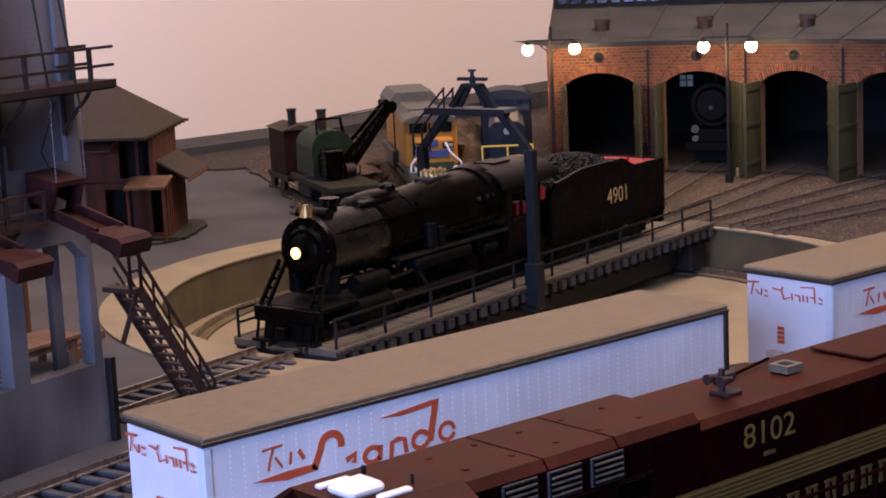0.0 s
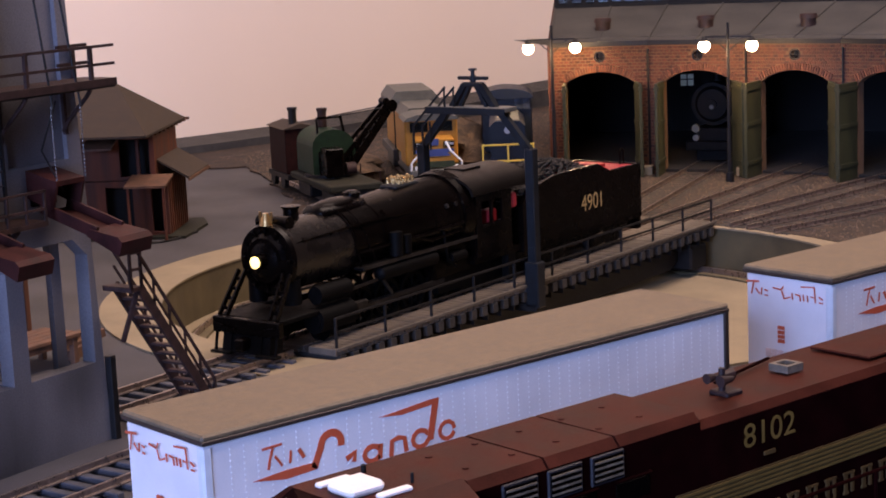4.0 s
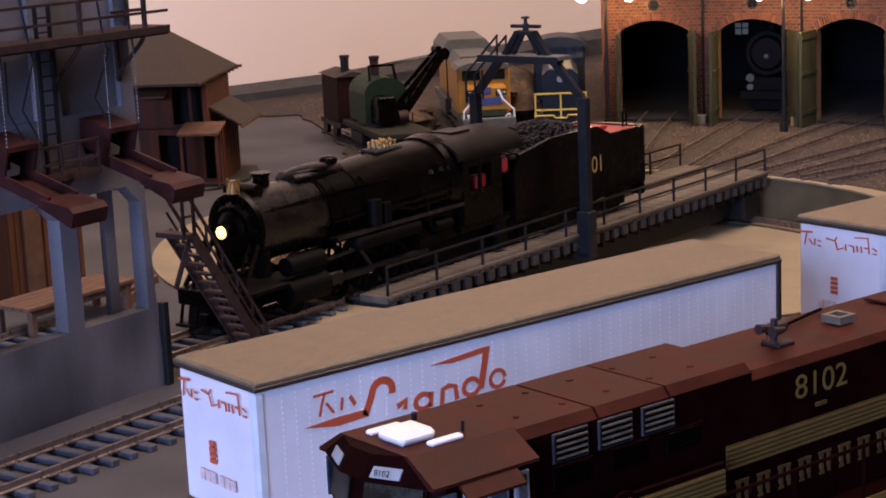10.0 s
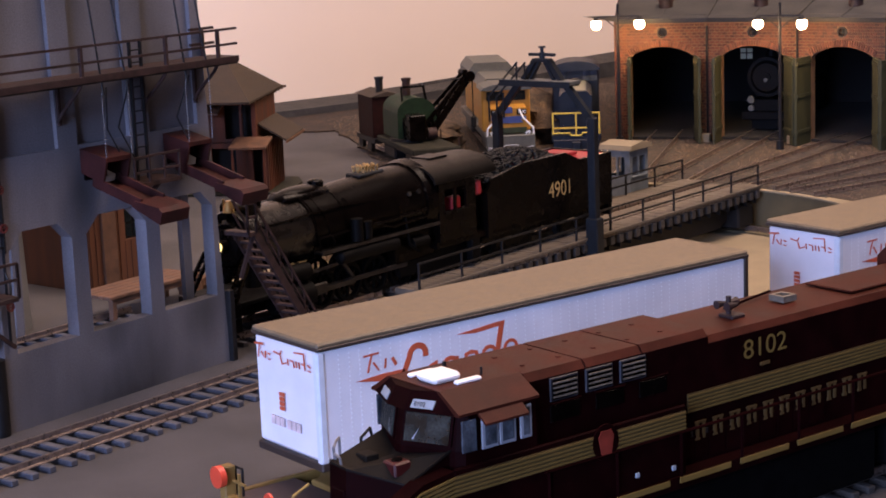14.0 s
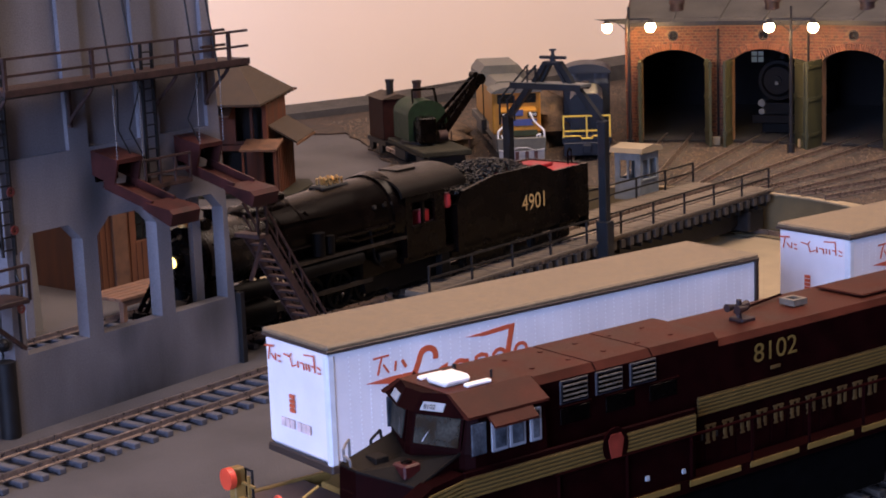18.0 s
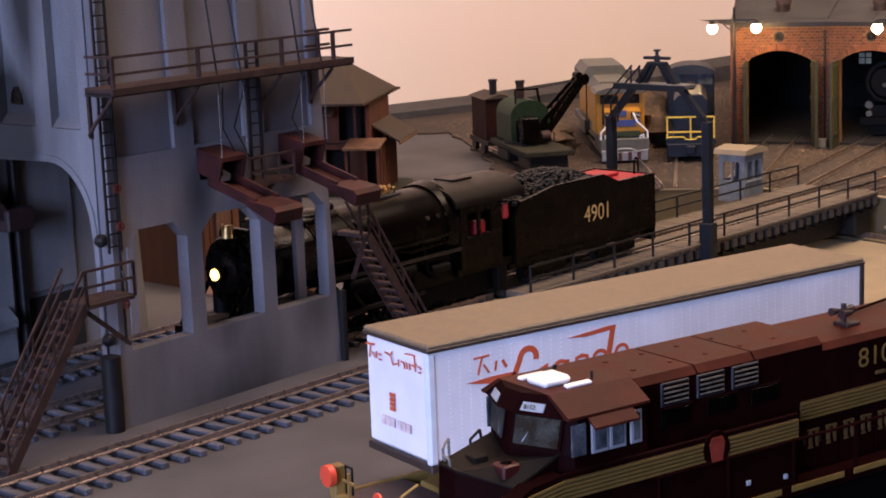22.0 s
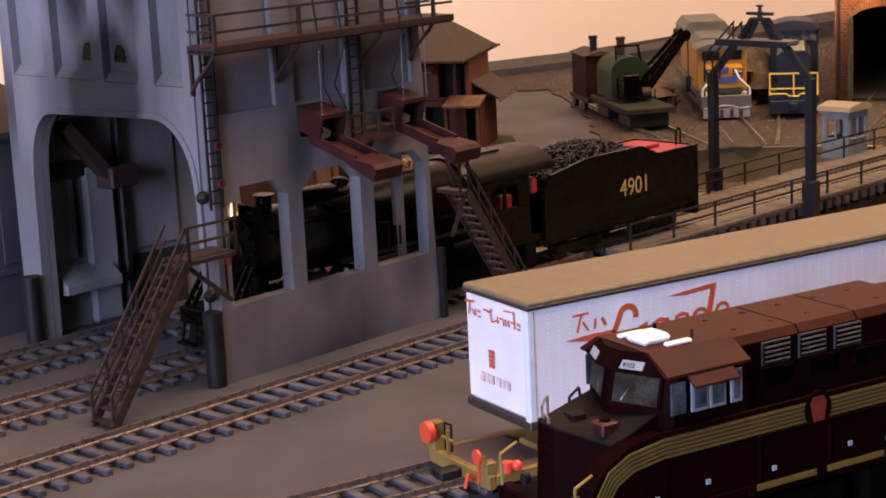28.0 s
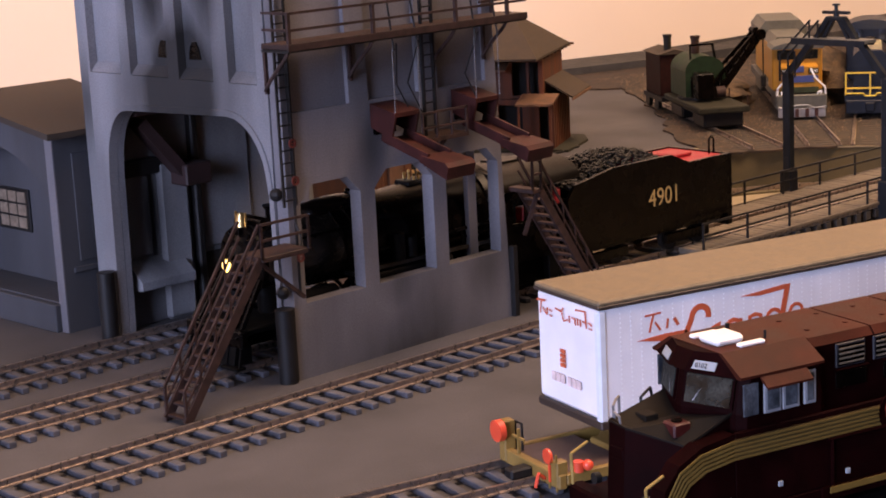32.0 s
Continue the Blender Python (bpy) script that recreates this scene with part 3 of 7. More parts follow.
    part("wall", Mesh().prism([(-7, 0), (7, 0), (7, 25), (-7, 25)], 8, 9, "x"), SHANTY, sh)
    part("roof", Mesh().prism([(-11, 25), (11, 25), (10, 27.5), (0, 29), (-10, 27.5)], -10, 10, "y"), CONC, sh, "shallow curved tan roof")
    part("window_sill", Mesh().box(-7.5, 7.5, -8.8, -8, 10, 11, 0.1), SHANTY, sh)
    part("skirt_board", Mesh().box(-9.3, 9.3, -8.3, 8.3, 0, 2, 0.1), SHANTY, sh)


BLUEST = mat("blue_grey_steel", (0.0050, 0.0070, 0.0100), 0.5, var=0.35, scale=250, spec=0.3)
turntable()


# ---- coaling tower ----
TOWER_YAW = 16.2


def coaling_tower():
    tw = thing("coaling_tower", 191.2, 480.1, 0, TOWER_YAW, "tall grey weathered concrete coaling tower over two tracks", "coaling tower")
    LX, D, HT = 102.0, 110.5, 235.0
    oct_ = lambda x0, x1, z0, z1, c: [(x0, z0), (x1, z0), (x1, z1 - c), (x1 - c, z1), (x0 + c, z1), (x0, z1 - c)]
    wins = [oct_(5.2, 31.4, 25, 63.4, 5.6), oct_(37.8, 64.8, 25, 63.4, 5.6), oct_(71.2, 97.4, 25, 63.4, 5.6)]
    recess = [[(a, 87.2), (b, 87.2), (b - 2.5, 222), (a - 2.5, 222)] for a, b in ((4.2, 28.8), (37.2, 60.4), (69.6, 93.0))]
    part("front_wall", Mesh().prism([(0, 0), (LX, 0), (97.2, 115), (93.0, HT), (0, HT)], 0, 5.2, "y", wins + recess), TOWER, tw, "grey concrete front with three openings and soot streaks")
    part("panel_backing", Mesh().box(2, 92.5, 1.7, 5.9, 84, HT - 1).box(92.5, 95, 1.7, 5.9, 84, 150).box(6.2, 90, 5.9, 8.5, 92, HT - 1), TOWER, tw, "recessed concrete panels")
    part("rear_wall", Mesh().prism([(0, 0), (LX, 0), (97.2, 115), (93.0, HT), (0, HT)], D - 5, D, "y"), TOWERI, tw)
    arch = [(8.0, 0), (8.4, 60)] + arc(28, 63, 19.0, 176, 90, 8, 22) + arc(84, 62, 13.0, 90, 4, 8, 21.4) + [(97.4, 60), (98.6, 0)]
    arch = [(a, b) for a, b in arch]
    side = [(6.1, 0), (8.0, 0)] + arch[1:] + [(D - 5, 0), (D - 5, HT), (6.1, HT)]
    panels = ((11, 25.5), (33.5, 52.1), (58.1, 79.8), (85.4, 104.2))
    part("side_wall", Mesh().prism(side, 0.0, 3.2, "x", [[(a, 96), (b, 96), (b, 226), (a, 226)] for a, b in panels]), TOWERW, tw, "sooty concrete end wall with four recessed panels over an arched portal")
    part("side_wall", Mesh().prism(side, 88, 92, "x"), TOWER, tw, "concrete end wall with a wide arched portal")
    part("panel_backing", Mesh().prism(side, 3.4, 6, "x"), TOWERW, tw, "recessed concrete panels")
    for a, b in panels:
        part("panel_sill", Mesh().prism([(0.2, 96.2), (3.3, 96.2), (3.3, 99.6)], a + 0.1, b - 0.1, "y"), TOWERW, tw, "sloping panel sill")
    # Black plates stand in for the shade inside two vents.
    for y in (46.6, 64.0):
        part("vent_opening", Mesh().prism([(y - 3.2, 102.4), (y + 3.2, 102.4), (y + 2.4, 106), (y + 1, 108.2), (y - 1, 108.2), (y - 2.4, 106)], 3.0, 3.45, "x"), BLACK, tw, "small black plate for a vent's shaded mouth")
    part("portal_edge", Mesh().add(*arch_band(arch)), TOWERW, tw, "raised edge round the portal")
    # The shade under the bin is carried by its near-black colour.
    part("bin_floor", Mesh().box(6.2, 88, 8, D - 5, 88, 93), SHADEBLK, tw, "dark underside of the coal bin")
    part("roof", Mesh().box(-4, 98, -4, D + 4, HT, HT + 4, 0.5), TOWER, tw)
    for x, y in ((-3.0, 1.5), (-4.6, 99.5)):
        part("guard_post", Mesh().cyl((x, y, 0), (x, y, 24.6), 3.2, 20), IRON, tw, "black round guard post", 40)
    part("corner_guard", Mesh().box(LX - 0.5, LX + 2, -2, 0.5, 0, 26, 0.2), IRON, tw)
    # walkway round the front and the east end
    zw = 108.6
    part("walkway", Mesh().box(-6.5, 101.5, -13, -0.05, zw, zw + 1.8, 0.3), RUST, tw, "brown walkway along the front")
    part("walkway_edge", Mesh().box(-6.6, 101.6, -13.5, -13.05, zw - 0.4, zw + 1.9, 0.1), RUST, tw)
    part("walkway_slats", Mesh().box(-6.4, 101.4, -12.8, -0.1, zw - 0.9, zw - 0.05), IRON, tw, "dark walkway underside")
    posts = (-5.6, 29.5, 67.0, 92.0)
    for x in posts:
        part("railing_post", Mesh().box(x - 0.55, x + 0.55, -13.3, -12.2, zw + 1.8, zw + 11.6), RUST, tw)
        part("bracket", Mesh().pipe([(x, -12, zw - 0.9), (x - 0.3, -10.5, zw - 3), (x - 0.6, -3.5, zw - 9.5), (x - 0.6, -0.6, zw - 13)], 0.62, 6).bar((x, -0.8, zw - 0.9), (x, -0.8, zw - 14), 1.1), RUST, tw)
    for z in (zw + 6.0, zw + 11.2):
        part("railing_bar", Mesh().bar((-5.6, -12.7, z), (101.5, -12.7, z), 0.8), RUST, tw)
        part("railing_bar", Mesh().bar((-5.6, -12.7, z), (-5.6, -0.4, z), 0.8), RUST, tw)
    part("railing_post", Mesh().box(96.2, 97.4, -1.6, -0.4, zw + 1.8, zw + 11.6), RUST, tw)
    for z in (zw + 6.0, zw + 11.2):
        part("railing_bar", Mesh().bar((90.5, -1.0, z), (102.5, -1.0, z), 0.9), RUST, tw)
    # chutes: a hood on the wall, an open trough and a deep lip
    for x in (43.2, 81.2):
        ch = part("chute", Mesh().prism([(-0.1, 86), (-12, 83.4), (-12, 82), (-0.1, 84.5)], x - 5.6, x + 5.6, "x").prism([(-0.1, 84.5), (-12, 82), (-10, 75), (-0.1, 78)], x - 5.6, x - 4.8, "x").prism([(-0.1, 84.5), (-12, 82), (-10, 75), (-0.1, 78)], x + 4.8, x + 5.6, "x"), CHUTE, tw, "red-brown coal chute hood")
        # A black plate paints the hood's inner shade over the wall.
        part("chute_throat", Mesh().box(x - 4.7, x + 4.7, -1.2, -0.2, 75.5, 84.5), BLACK, ch, "black plate for the shade inside the hood")
        part("chute_trough", Mesh().bar((x - 5, -5, 75.6), (x - 5, -26, 69.6), 0.9, 3.2).bar((x + 5, -5, 75.6), (x + 5, -26, 69.6), 0.9, 3.2).bar((x, -5, 74), (x, -26, 68), 10, 1), CHUTE, ch, "open sloping trough")
        part("chute_lip", Mesh().prism([(-23, 68.6), (-35, 63.6), (-36.2, 67.6), (-34.8, 69.0), (-24, 70.6)], x - 6.3, x + 6.3, "x"), CHUTE, ch, "deep chute lip")
        for s in (-6, 6):
            part("cable", Mesh().pipe([(x + s * 0.9, -13, 104), (x + s * 0.7, -2, 175)], 0.35, 5), IRON, ch, "thin dark cable")
            m = Mesh()
            for q in range(20):
                m.ball((x + s * 0.95, -12.5, 84 + q * 1.06), 0.3, 3, (1, 1, 1.4))
            part("chain", m, CHAIN, ch, "dull steel hoist chain")
    part("hoist_rack", Mesh().bar((57, -6, 66), (57, -6, 119), 0.9).bar((62, -6, 66), (62, -6, 119), 0.9), IRON, tw, "dark latticed hoist rack")
    part("small_landing", Mesh().box(50, 71.5, -12, -0.1, 71.6, 73), RUST, tw).name = "service_landing"
    for z in (76.5, 81.5):
        part("landing_rail", Mesh().bar((50, -11.6, z), (71.5, -11.6, z), 0.7), RUST, tw)
    for x in (50.4, 57, 64, 71):
        part("railing_post", Mesh().bar((x, -11.6, 72.6), (x, -11.6, 81.8), 0.7), RUST, tw)
    part("landing_brace", Mesh().bar((61, -11, 71.6), (61, -0.5, 62), 1.2), RUST, tw)
    # ladders
    for y0, x0, z0, z1 in ((-1.4, -2.5, 58, HT), (-6.2, 57.0, 66, 119)):
        ld = part("ladder", Mesh().bar((x0, y0, z0), (x0, y0, z1), 0.7).bar((x0 + 5, y0, z0), (x0 + 5, y0, z1), 0.7), IRON, tw, "dark iron ladder")
        for i in range(int((z1 - z0) / 4)):
            part("rung", Mesh().bar((x0, y0, z0 + 2 + 4 * i), (x0 + 5, y0, z0 + 2 + 4 * i), 0.5), IRON, ld)
    # stairs: one off each end of the front
    for nm, x0, x1, z0, y in (("west", -20.0, -52.6, 45.4, -4.5), ("east", 108.5, 139.5, 46.6, -4.5)):
        st = part("stair_flight", Mesh().bar((x0, y - 5, z0), (x1, y - 5, 0.8), 1, 3).bar((x0, y + 5, z0), (x1, y + 5, 0.8), 1, 3), RUST, tw, "steep brown steel stair flight")
        for i in range(14):
            t = (i + 0.5) / 14
            part("step", Mesh().box(x0 + (x1 - x0) * t - 1.2, x0 + (x1 - x0) * t + 1.2, y - 4.8, y + 4.8, z0 * (1 - t), z0 * (1 - t) + 0.7), RUST, st)
        for s in (-5, 5):
            part("handrail", Mesh().bar((x0, y + s, z0 + 11), (x1, y + s, 11), 0.8).bar((x1, y + s, 0), (x1, y + s, 11), 0.8), RUST, st)
            part("mid_rail", Mesh().bar((x0, y + s, z0 + 6), (x1, y + s, 6), 0.6), RUST, st)
            for i in range(1, 5):
                t = i / 5
                part("handrail_post", Mesh().bar((x0 + (x1 - x0) * t, y + s, z0 * (1 - t)), (x0 + (x1 - x0) * t, y + s, z0 * (1 - t) + 11 + 0.2), 0.6), RUST, st)
        xa, xb = sorted((x0, -1.0 if nm == "west" else LX + 2))
        part("stair_landing", Mesh().box(xa, xb, y - 6, y + 6, z0 - 1, z0 + 0.6, 0.2), RUST, tw, "brown landing")
        for z in (z0 + 6, z0 + 11):
            part("landing_rail", Mesh().bar((xa, y - 6, z), (xb, y - 6, z), 0.8).bar((xa, y - 6, z0), (xa, y - 6, z0 + 11), 0.8).bar((xb, y - 6, z0), (xb, y - 6, z0 + 11), 0.8), RUST, tw)
        part("landing_brace", Mesh().bar(((xa if nm == "west" else xb), y - 4, z0 - 1), (-1 if nm == "west" else LX + 1, y - 2, z0 - 16), 1.2), RUST, tw)
    # inside: a dark column, a hanging chute, a buttress and a ledge on the rear wall
    part("inner_column", Mesh().box(39.6, 42.8, D - 9, D - 5.1, 0, 88, 0.6), IRON, tw, "dark steel inner column")
    part("inner_chute", Mesh().prism([(92, 90), (104, 90), (101, 78), (90, 80)], 8, 24, "x").bar((15, 100, 76), (31, 98, 56), 8, 4), CHUTED, tw, "dark red-brown inner chute")
    part("inner_chute_gate", Mesh().box(29, 41, 92, 102, 51, 59, 0.6), CHUTED, tw)
    part("inner_hopper", Mesh().cyl((16, 100, 84), (16, 100, 90), 5, 14), IRON, tw, smooth=40)
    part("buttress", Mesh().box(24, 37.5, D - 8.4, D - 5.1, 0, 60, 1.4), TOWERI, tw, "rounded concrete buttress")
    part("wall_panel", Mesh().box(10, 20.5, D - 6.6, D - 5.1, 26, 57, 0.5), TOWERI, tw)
    # A near-black box stands for the dark low part of this wall.
    part("wall_opening", Mesh().box(43.2, 70, D - 5.9, D - 5.05, 0, 22), SHADEBLK, tw, "near-black box low on the rear wall")
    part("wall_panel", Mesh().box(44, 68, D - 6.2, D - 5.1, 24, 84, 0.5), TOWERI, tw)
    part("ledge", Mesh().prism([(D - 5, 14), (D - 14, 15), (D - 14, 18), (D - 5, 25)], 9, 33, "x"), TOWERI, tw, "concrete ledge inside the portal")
    part("sill_beam", Mesh().box(5, 34, D - 8, D - 5, 56, 62, 0.4), IRON, tw, "dark beam on the rear wall")
    for z, y in ((78, -0.9), (66, -1.2), (41, -1.2)):
        part("valve_wheel", Mesh().ring((0, 0), 0.9, 1.5, -0.3, 0.3, 12).bar((-1, 0, 0), (1, 0, 0), 0.3), REDV, tw, "small red valve wheel", at=pose(0.0022, (y - 0.9) * MM, z * MM, 90, 0, 0))
    part("corner_pipe", Mesh().pipe([(2.2, -0.9, 28), (2.2, -0.9, 104)], 0.5).pipe([(2.2, -0.9, 52), (2.2, -3, 48), (1, -4, 44)], 0.4), IRON, tw, "thin pipe up the corner")
    for x0, x1 in ((40, 43), (50, 48), (78, 75)):
        part("hanging_cable", Mesh().pipe([(x0, -12, 106), (x1, -8, 92), (x1 + 6, -9, 80)], 0.3, 5), IRON, tw)
    for x, z in ((-0.8, 62), (-0.8, 30)):
        part("yard_lamp_bracket", Mesh().ball((x - 2.4, 1.5, z), 2.2, 6).bar((x, 1.5, z), (x - 2, 1.5, z), 0.8), IRON, tw)


def arch_band(arch, w=2.2):
    """A narrow raised band that follows the portal's outline."""
    vs, fs = [], []
    for i, (a, c) in enumerate(arch):
        p, q = arch[max(0, i - 1)], arch[min(len(arch) - 1, i + 1)]
        d = Vector((q[0] - p[0], q[1] - p[1])).normalized() * w
        vs += [(-0.5, a, c), (-0.5, a - d.y, c + d.x), (0.05, a, c), (0.05, a - d.y, c + d.x)]
    for i in range(len(arch) - 1):
        o = 4 * i
        fs += [[o, o + 1, o + 5, o + 4], [o + 2, o, o + 4, o + 6], [o + 1, o + 3, o + 7, o + 5]]
    return vs, fs


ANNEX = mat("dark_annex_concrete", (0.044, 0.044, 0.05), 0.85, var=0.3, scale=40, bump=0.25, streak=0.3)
REDV = mat("dull_red_valve_paint", (0.10, 0.014, 0.010), 0.5, var=0.3)
CHUTED = mat("dark_chute_steel", (0.018, 0.0045, 0.004), 0.65, var=0.25, scale=200)
CHAIN = mat("dull_chain", (0.10, 0.092, 0.09), 0.4, metal=0.6, var=0.2)
coaling_tower()


def annex():
    an = thing("tower_annex", 149.2, 591.5, 0, TOWER_YAW, "grey concrete annex with a brown roof and arched opening", "building")
    arch = [(5, 11), (82, 11), (82, 42)] + arc(43.5, 42, 38.5, 0, 180, 12, 25)[1:-1] + [(5, 42)]
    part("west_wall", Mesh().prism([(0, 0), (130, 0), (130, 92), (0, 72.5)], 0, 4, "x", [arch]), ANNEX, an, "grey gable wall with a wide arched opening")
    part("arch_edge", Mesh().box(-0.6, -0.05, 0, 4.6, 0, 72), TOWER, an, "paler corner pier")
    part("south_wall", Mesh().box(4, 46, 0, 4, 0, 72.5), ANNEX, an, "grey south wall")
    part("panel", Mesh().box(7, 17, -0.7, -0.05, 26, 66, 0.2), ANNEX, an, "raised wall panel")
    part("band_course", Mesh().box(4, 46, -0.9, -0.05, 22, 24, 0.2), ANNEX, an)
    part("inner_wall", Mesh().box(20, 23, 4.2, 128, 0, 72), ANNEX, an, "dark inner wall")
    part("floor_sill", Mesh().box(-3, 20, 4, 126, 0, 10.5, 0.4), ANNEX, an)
    part("roof", Mesh().prism([(-5, 72.5), (62, 83), (62, 85.2), (-5, 74.8)], -5, 50, "x"), SHING, an, "sloping brown roof")
    part("rear_roof", Mesh().prism([(62, 83), (130, 74), (130, 76), (62, 85.2)], -5, 50, "x"), SHING, an)
    w = part("window", Mesh().box(19.0, 19.9, 51, 74, 28.6, 45.6, 0.2), IRON, an, "dark window with panes painted pale as if lit")
    for i in range(3):
        for j in range(3):
            part("pane", Mesh().box(18.6, 19.0, 53 + i * 6.6, 58.6 + i * 6.6, 30 + j * 5.1, 34.2 + j * 5.1), WPANE, w)
    part("wall_lamp", Mesh().cyl((16, -0.1, 58), (16, -4, 58), 2.2, 12).ball((16, -4.4, 58), 2.2, 6), IRON, an, "round wall lamp", 40)
    nt = part("notice_board", Mesh().box(13, 17.4, -1.3, -0.7, 32, 46, 0.2), IRON, an, "dark notice frames")
    for k in range(3):
        part("notice", Mesh().box(13.6, 16.8, -1.6, -1.3, 33 + k * 4.4, 36.4 + k * 4.4), ANNEX, nt)


# Pale colour makes the panes look lit; they give no light.
WPANE = mat("painted_lit_pane", (0.20, 0.15, 0.11), 0.4, var=0.3, scale=400)
annex()


# ---- trailers on their flat car ----
def trailer(x, label):
    tr = thing("road_trailer", x, 354.5, 15, 0, label, "trailer", "trailers on the flat car")
    L, W, Hh = 161.4, 31.0, 34.8
    part("body", Mesh().box(0, L, -W / 2, W / 2, 2.2, Hh - 1.6, 1.2), WHITE, tr, "white riveted trailer body")
    part("roof", Mesh().box(-0.4, L + 0.4, -W / 2 - 0.3, W / 2 + 0.3, Hh - 1.6, Hh, 0.5), TROOF, tr, "brown flat roof")
    part("top_trim", Mesh().box(-0.5, L + 0.5, -W / 2 - 0.5, W / 2 + 0.5, Hh - 2.3, Hh - 1.3, 0.2), TRIM, tr, "dark trim below the roof")
    part("bottom_sill", Mesh().box(-0.4, L + 0.4, -W / 2 - 0.3, W / 2 + 0.3, 0, 2.4, 0.4), TRIM, tr, "dark bottom sill")
    part("corner_post", Mesh().box(-0.6, 2.2, -W / 2 - 0.35, -W / 2 + 2, 2, Hh - 2.4, 0.6), PALE, tr, "pale corner post")
    part("rear_frame", Mesh().box(L - 1.5, L + 0.5, -W / 2 - 0.4, W / 2 + 0.4, 1.5, Hh - 1.4, 0.3), TRIM, tr, "dark rear door frame")
    # the road name's orange-red script, loosely drawn as plain strokes and swashes
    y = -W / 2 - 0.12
    g = part("side_emblem", Mesh().prism([(11.5, 22.3), (20, 22.9), (27.6, 22.9), (28.4, 21.3), (20, 20.9)], y, y + 0.2, "y"), RED, tr, "orange-red road name script in strokes and swashes")

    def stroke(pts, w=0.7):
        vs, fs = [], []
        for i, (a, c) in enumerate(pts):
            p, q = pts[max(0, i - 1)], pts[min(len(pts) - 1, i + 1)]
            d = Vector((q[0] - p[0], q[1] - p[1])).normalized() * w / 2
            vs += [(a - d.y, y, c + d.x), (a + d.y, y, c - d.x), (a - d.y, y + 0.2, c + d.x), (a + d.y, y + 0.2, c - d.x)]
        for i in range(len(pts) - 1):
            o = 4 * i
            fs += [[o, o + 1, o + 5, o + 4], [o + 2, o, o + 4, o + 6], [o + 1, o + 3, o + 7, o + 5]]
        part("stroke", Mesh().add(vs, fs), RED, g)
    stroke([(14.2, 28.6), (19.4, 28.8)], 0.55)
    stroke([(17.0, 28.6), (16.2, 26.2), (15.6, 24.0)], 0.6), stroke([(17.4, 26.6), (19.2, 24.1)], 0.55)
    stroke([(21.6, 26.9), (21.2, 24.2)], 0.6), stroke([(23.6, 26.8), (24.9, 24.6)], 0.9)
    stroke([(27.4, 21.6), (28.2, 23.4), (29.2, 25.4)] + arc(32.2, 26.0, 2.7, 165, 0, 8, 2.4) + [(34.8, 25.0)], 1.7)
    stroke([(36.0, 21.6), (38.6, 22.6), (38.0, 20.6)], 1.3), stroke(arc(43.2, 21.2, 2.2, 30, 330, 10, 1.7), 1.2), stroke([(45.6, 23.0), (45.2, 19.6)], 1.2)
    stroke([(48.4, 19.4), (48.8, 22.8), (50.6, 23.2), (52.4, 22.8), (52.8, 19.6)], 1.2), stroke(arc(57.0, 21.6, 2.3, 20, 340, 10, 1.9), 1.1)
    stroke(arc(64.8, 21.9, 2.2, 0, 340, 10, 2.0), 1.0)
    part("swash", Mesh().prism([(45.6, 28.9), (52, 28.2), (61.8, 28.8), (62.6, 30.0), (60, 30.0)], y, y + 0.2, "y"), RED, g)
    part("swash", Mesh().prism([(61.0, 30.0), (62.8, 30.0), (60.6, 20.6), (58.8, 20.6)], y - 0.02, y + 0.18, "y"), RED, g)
    rv = Mesh()
    for i in range(46):
        for k in range(22):
            rv.box(6.28 + i * 3.36, 6.62 + i * 3.36, y + 0.01, y + 0.3, 4 + k * 1.26, 4.35 + k * 1.26)
    tagged(part("rivets", rv, RIVET, tr, "columns of bright rivets"), kind="stuff")
    # small road name on the front, in loose strokes
    x = -0.75
    e = part("front_script", Mesh().bar((x, 14.0, 30.2), (x, 9.6, 30.6), 0.2, 0.55), RED, tr, "small orange-red road name strokes on the trailer front")
    for p, q in (((11.6, 30.2), (12.4, 26.6)), ((10.8, 28.4), (9.4, 27.0)), ((8.6, 28.8), (8.8, 26.8)), ((7.6, 28.4), (6.4, 28.2)), ((7.6, 26.9), (6.4, 26.8)), ((4.6, 29.4), (1.6, 29.0)), ((1.6, 29.0), (0.8, 30.2)), ((1.4, 28.8), (0.6, 26.6)), ((0.6, 26.6), (-1.6, 27.4)),
                 ((-2.2, 28.6), (-2.4, 26.8)), ((-3.4, 28.4), (-5.0, 28.2)), ((-5.0, 28.2), (-5.2, 26.6)), ((-6.2, 28.6), (-6.4, 26.8)), ((-7.6, 28.6), (-7.8, 26.8)), ((-8.8, 28.4), (-10.2, 28.2)), ((-10.0, 31.2), (-10.4, 26.8)), ((-5.4, 30.8), (-10.0, 31.2)), ((-11.6, 28.6), (-13.0, 28.0)), ((-11.6, 27.0), (-13.0, 27.0))):
        part("stroke", Mesh().bar((x, *p), (x, *q), 0.2, 0.36), RED, e)
    for k in range(4):
        part("stroke", Mesh().box(x - 0.05, -0.5, 0.7, 3.0, 13.6 + k * 1.3, 14.6 + k * 1.3), RED, e)
    for k, (a, c) in enumerate(((7.4, 5.6), (5.2, 3.4), (3.0, 1.2), (-0.4, -2.2), (-2.6, -4.4), (-4.8, -6.6))):
        part("number_bar", Mesh().box(x - 0.05, -0.5, c, a, 9.0, 11.4), FADE, e)
    # legs and wheels under the body
    for s in (-9, 9):
        part("landing_leg", Mesh().box(34, 37, s - 1, s + 1, -7.0, 0.2), IRON, tr)
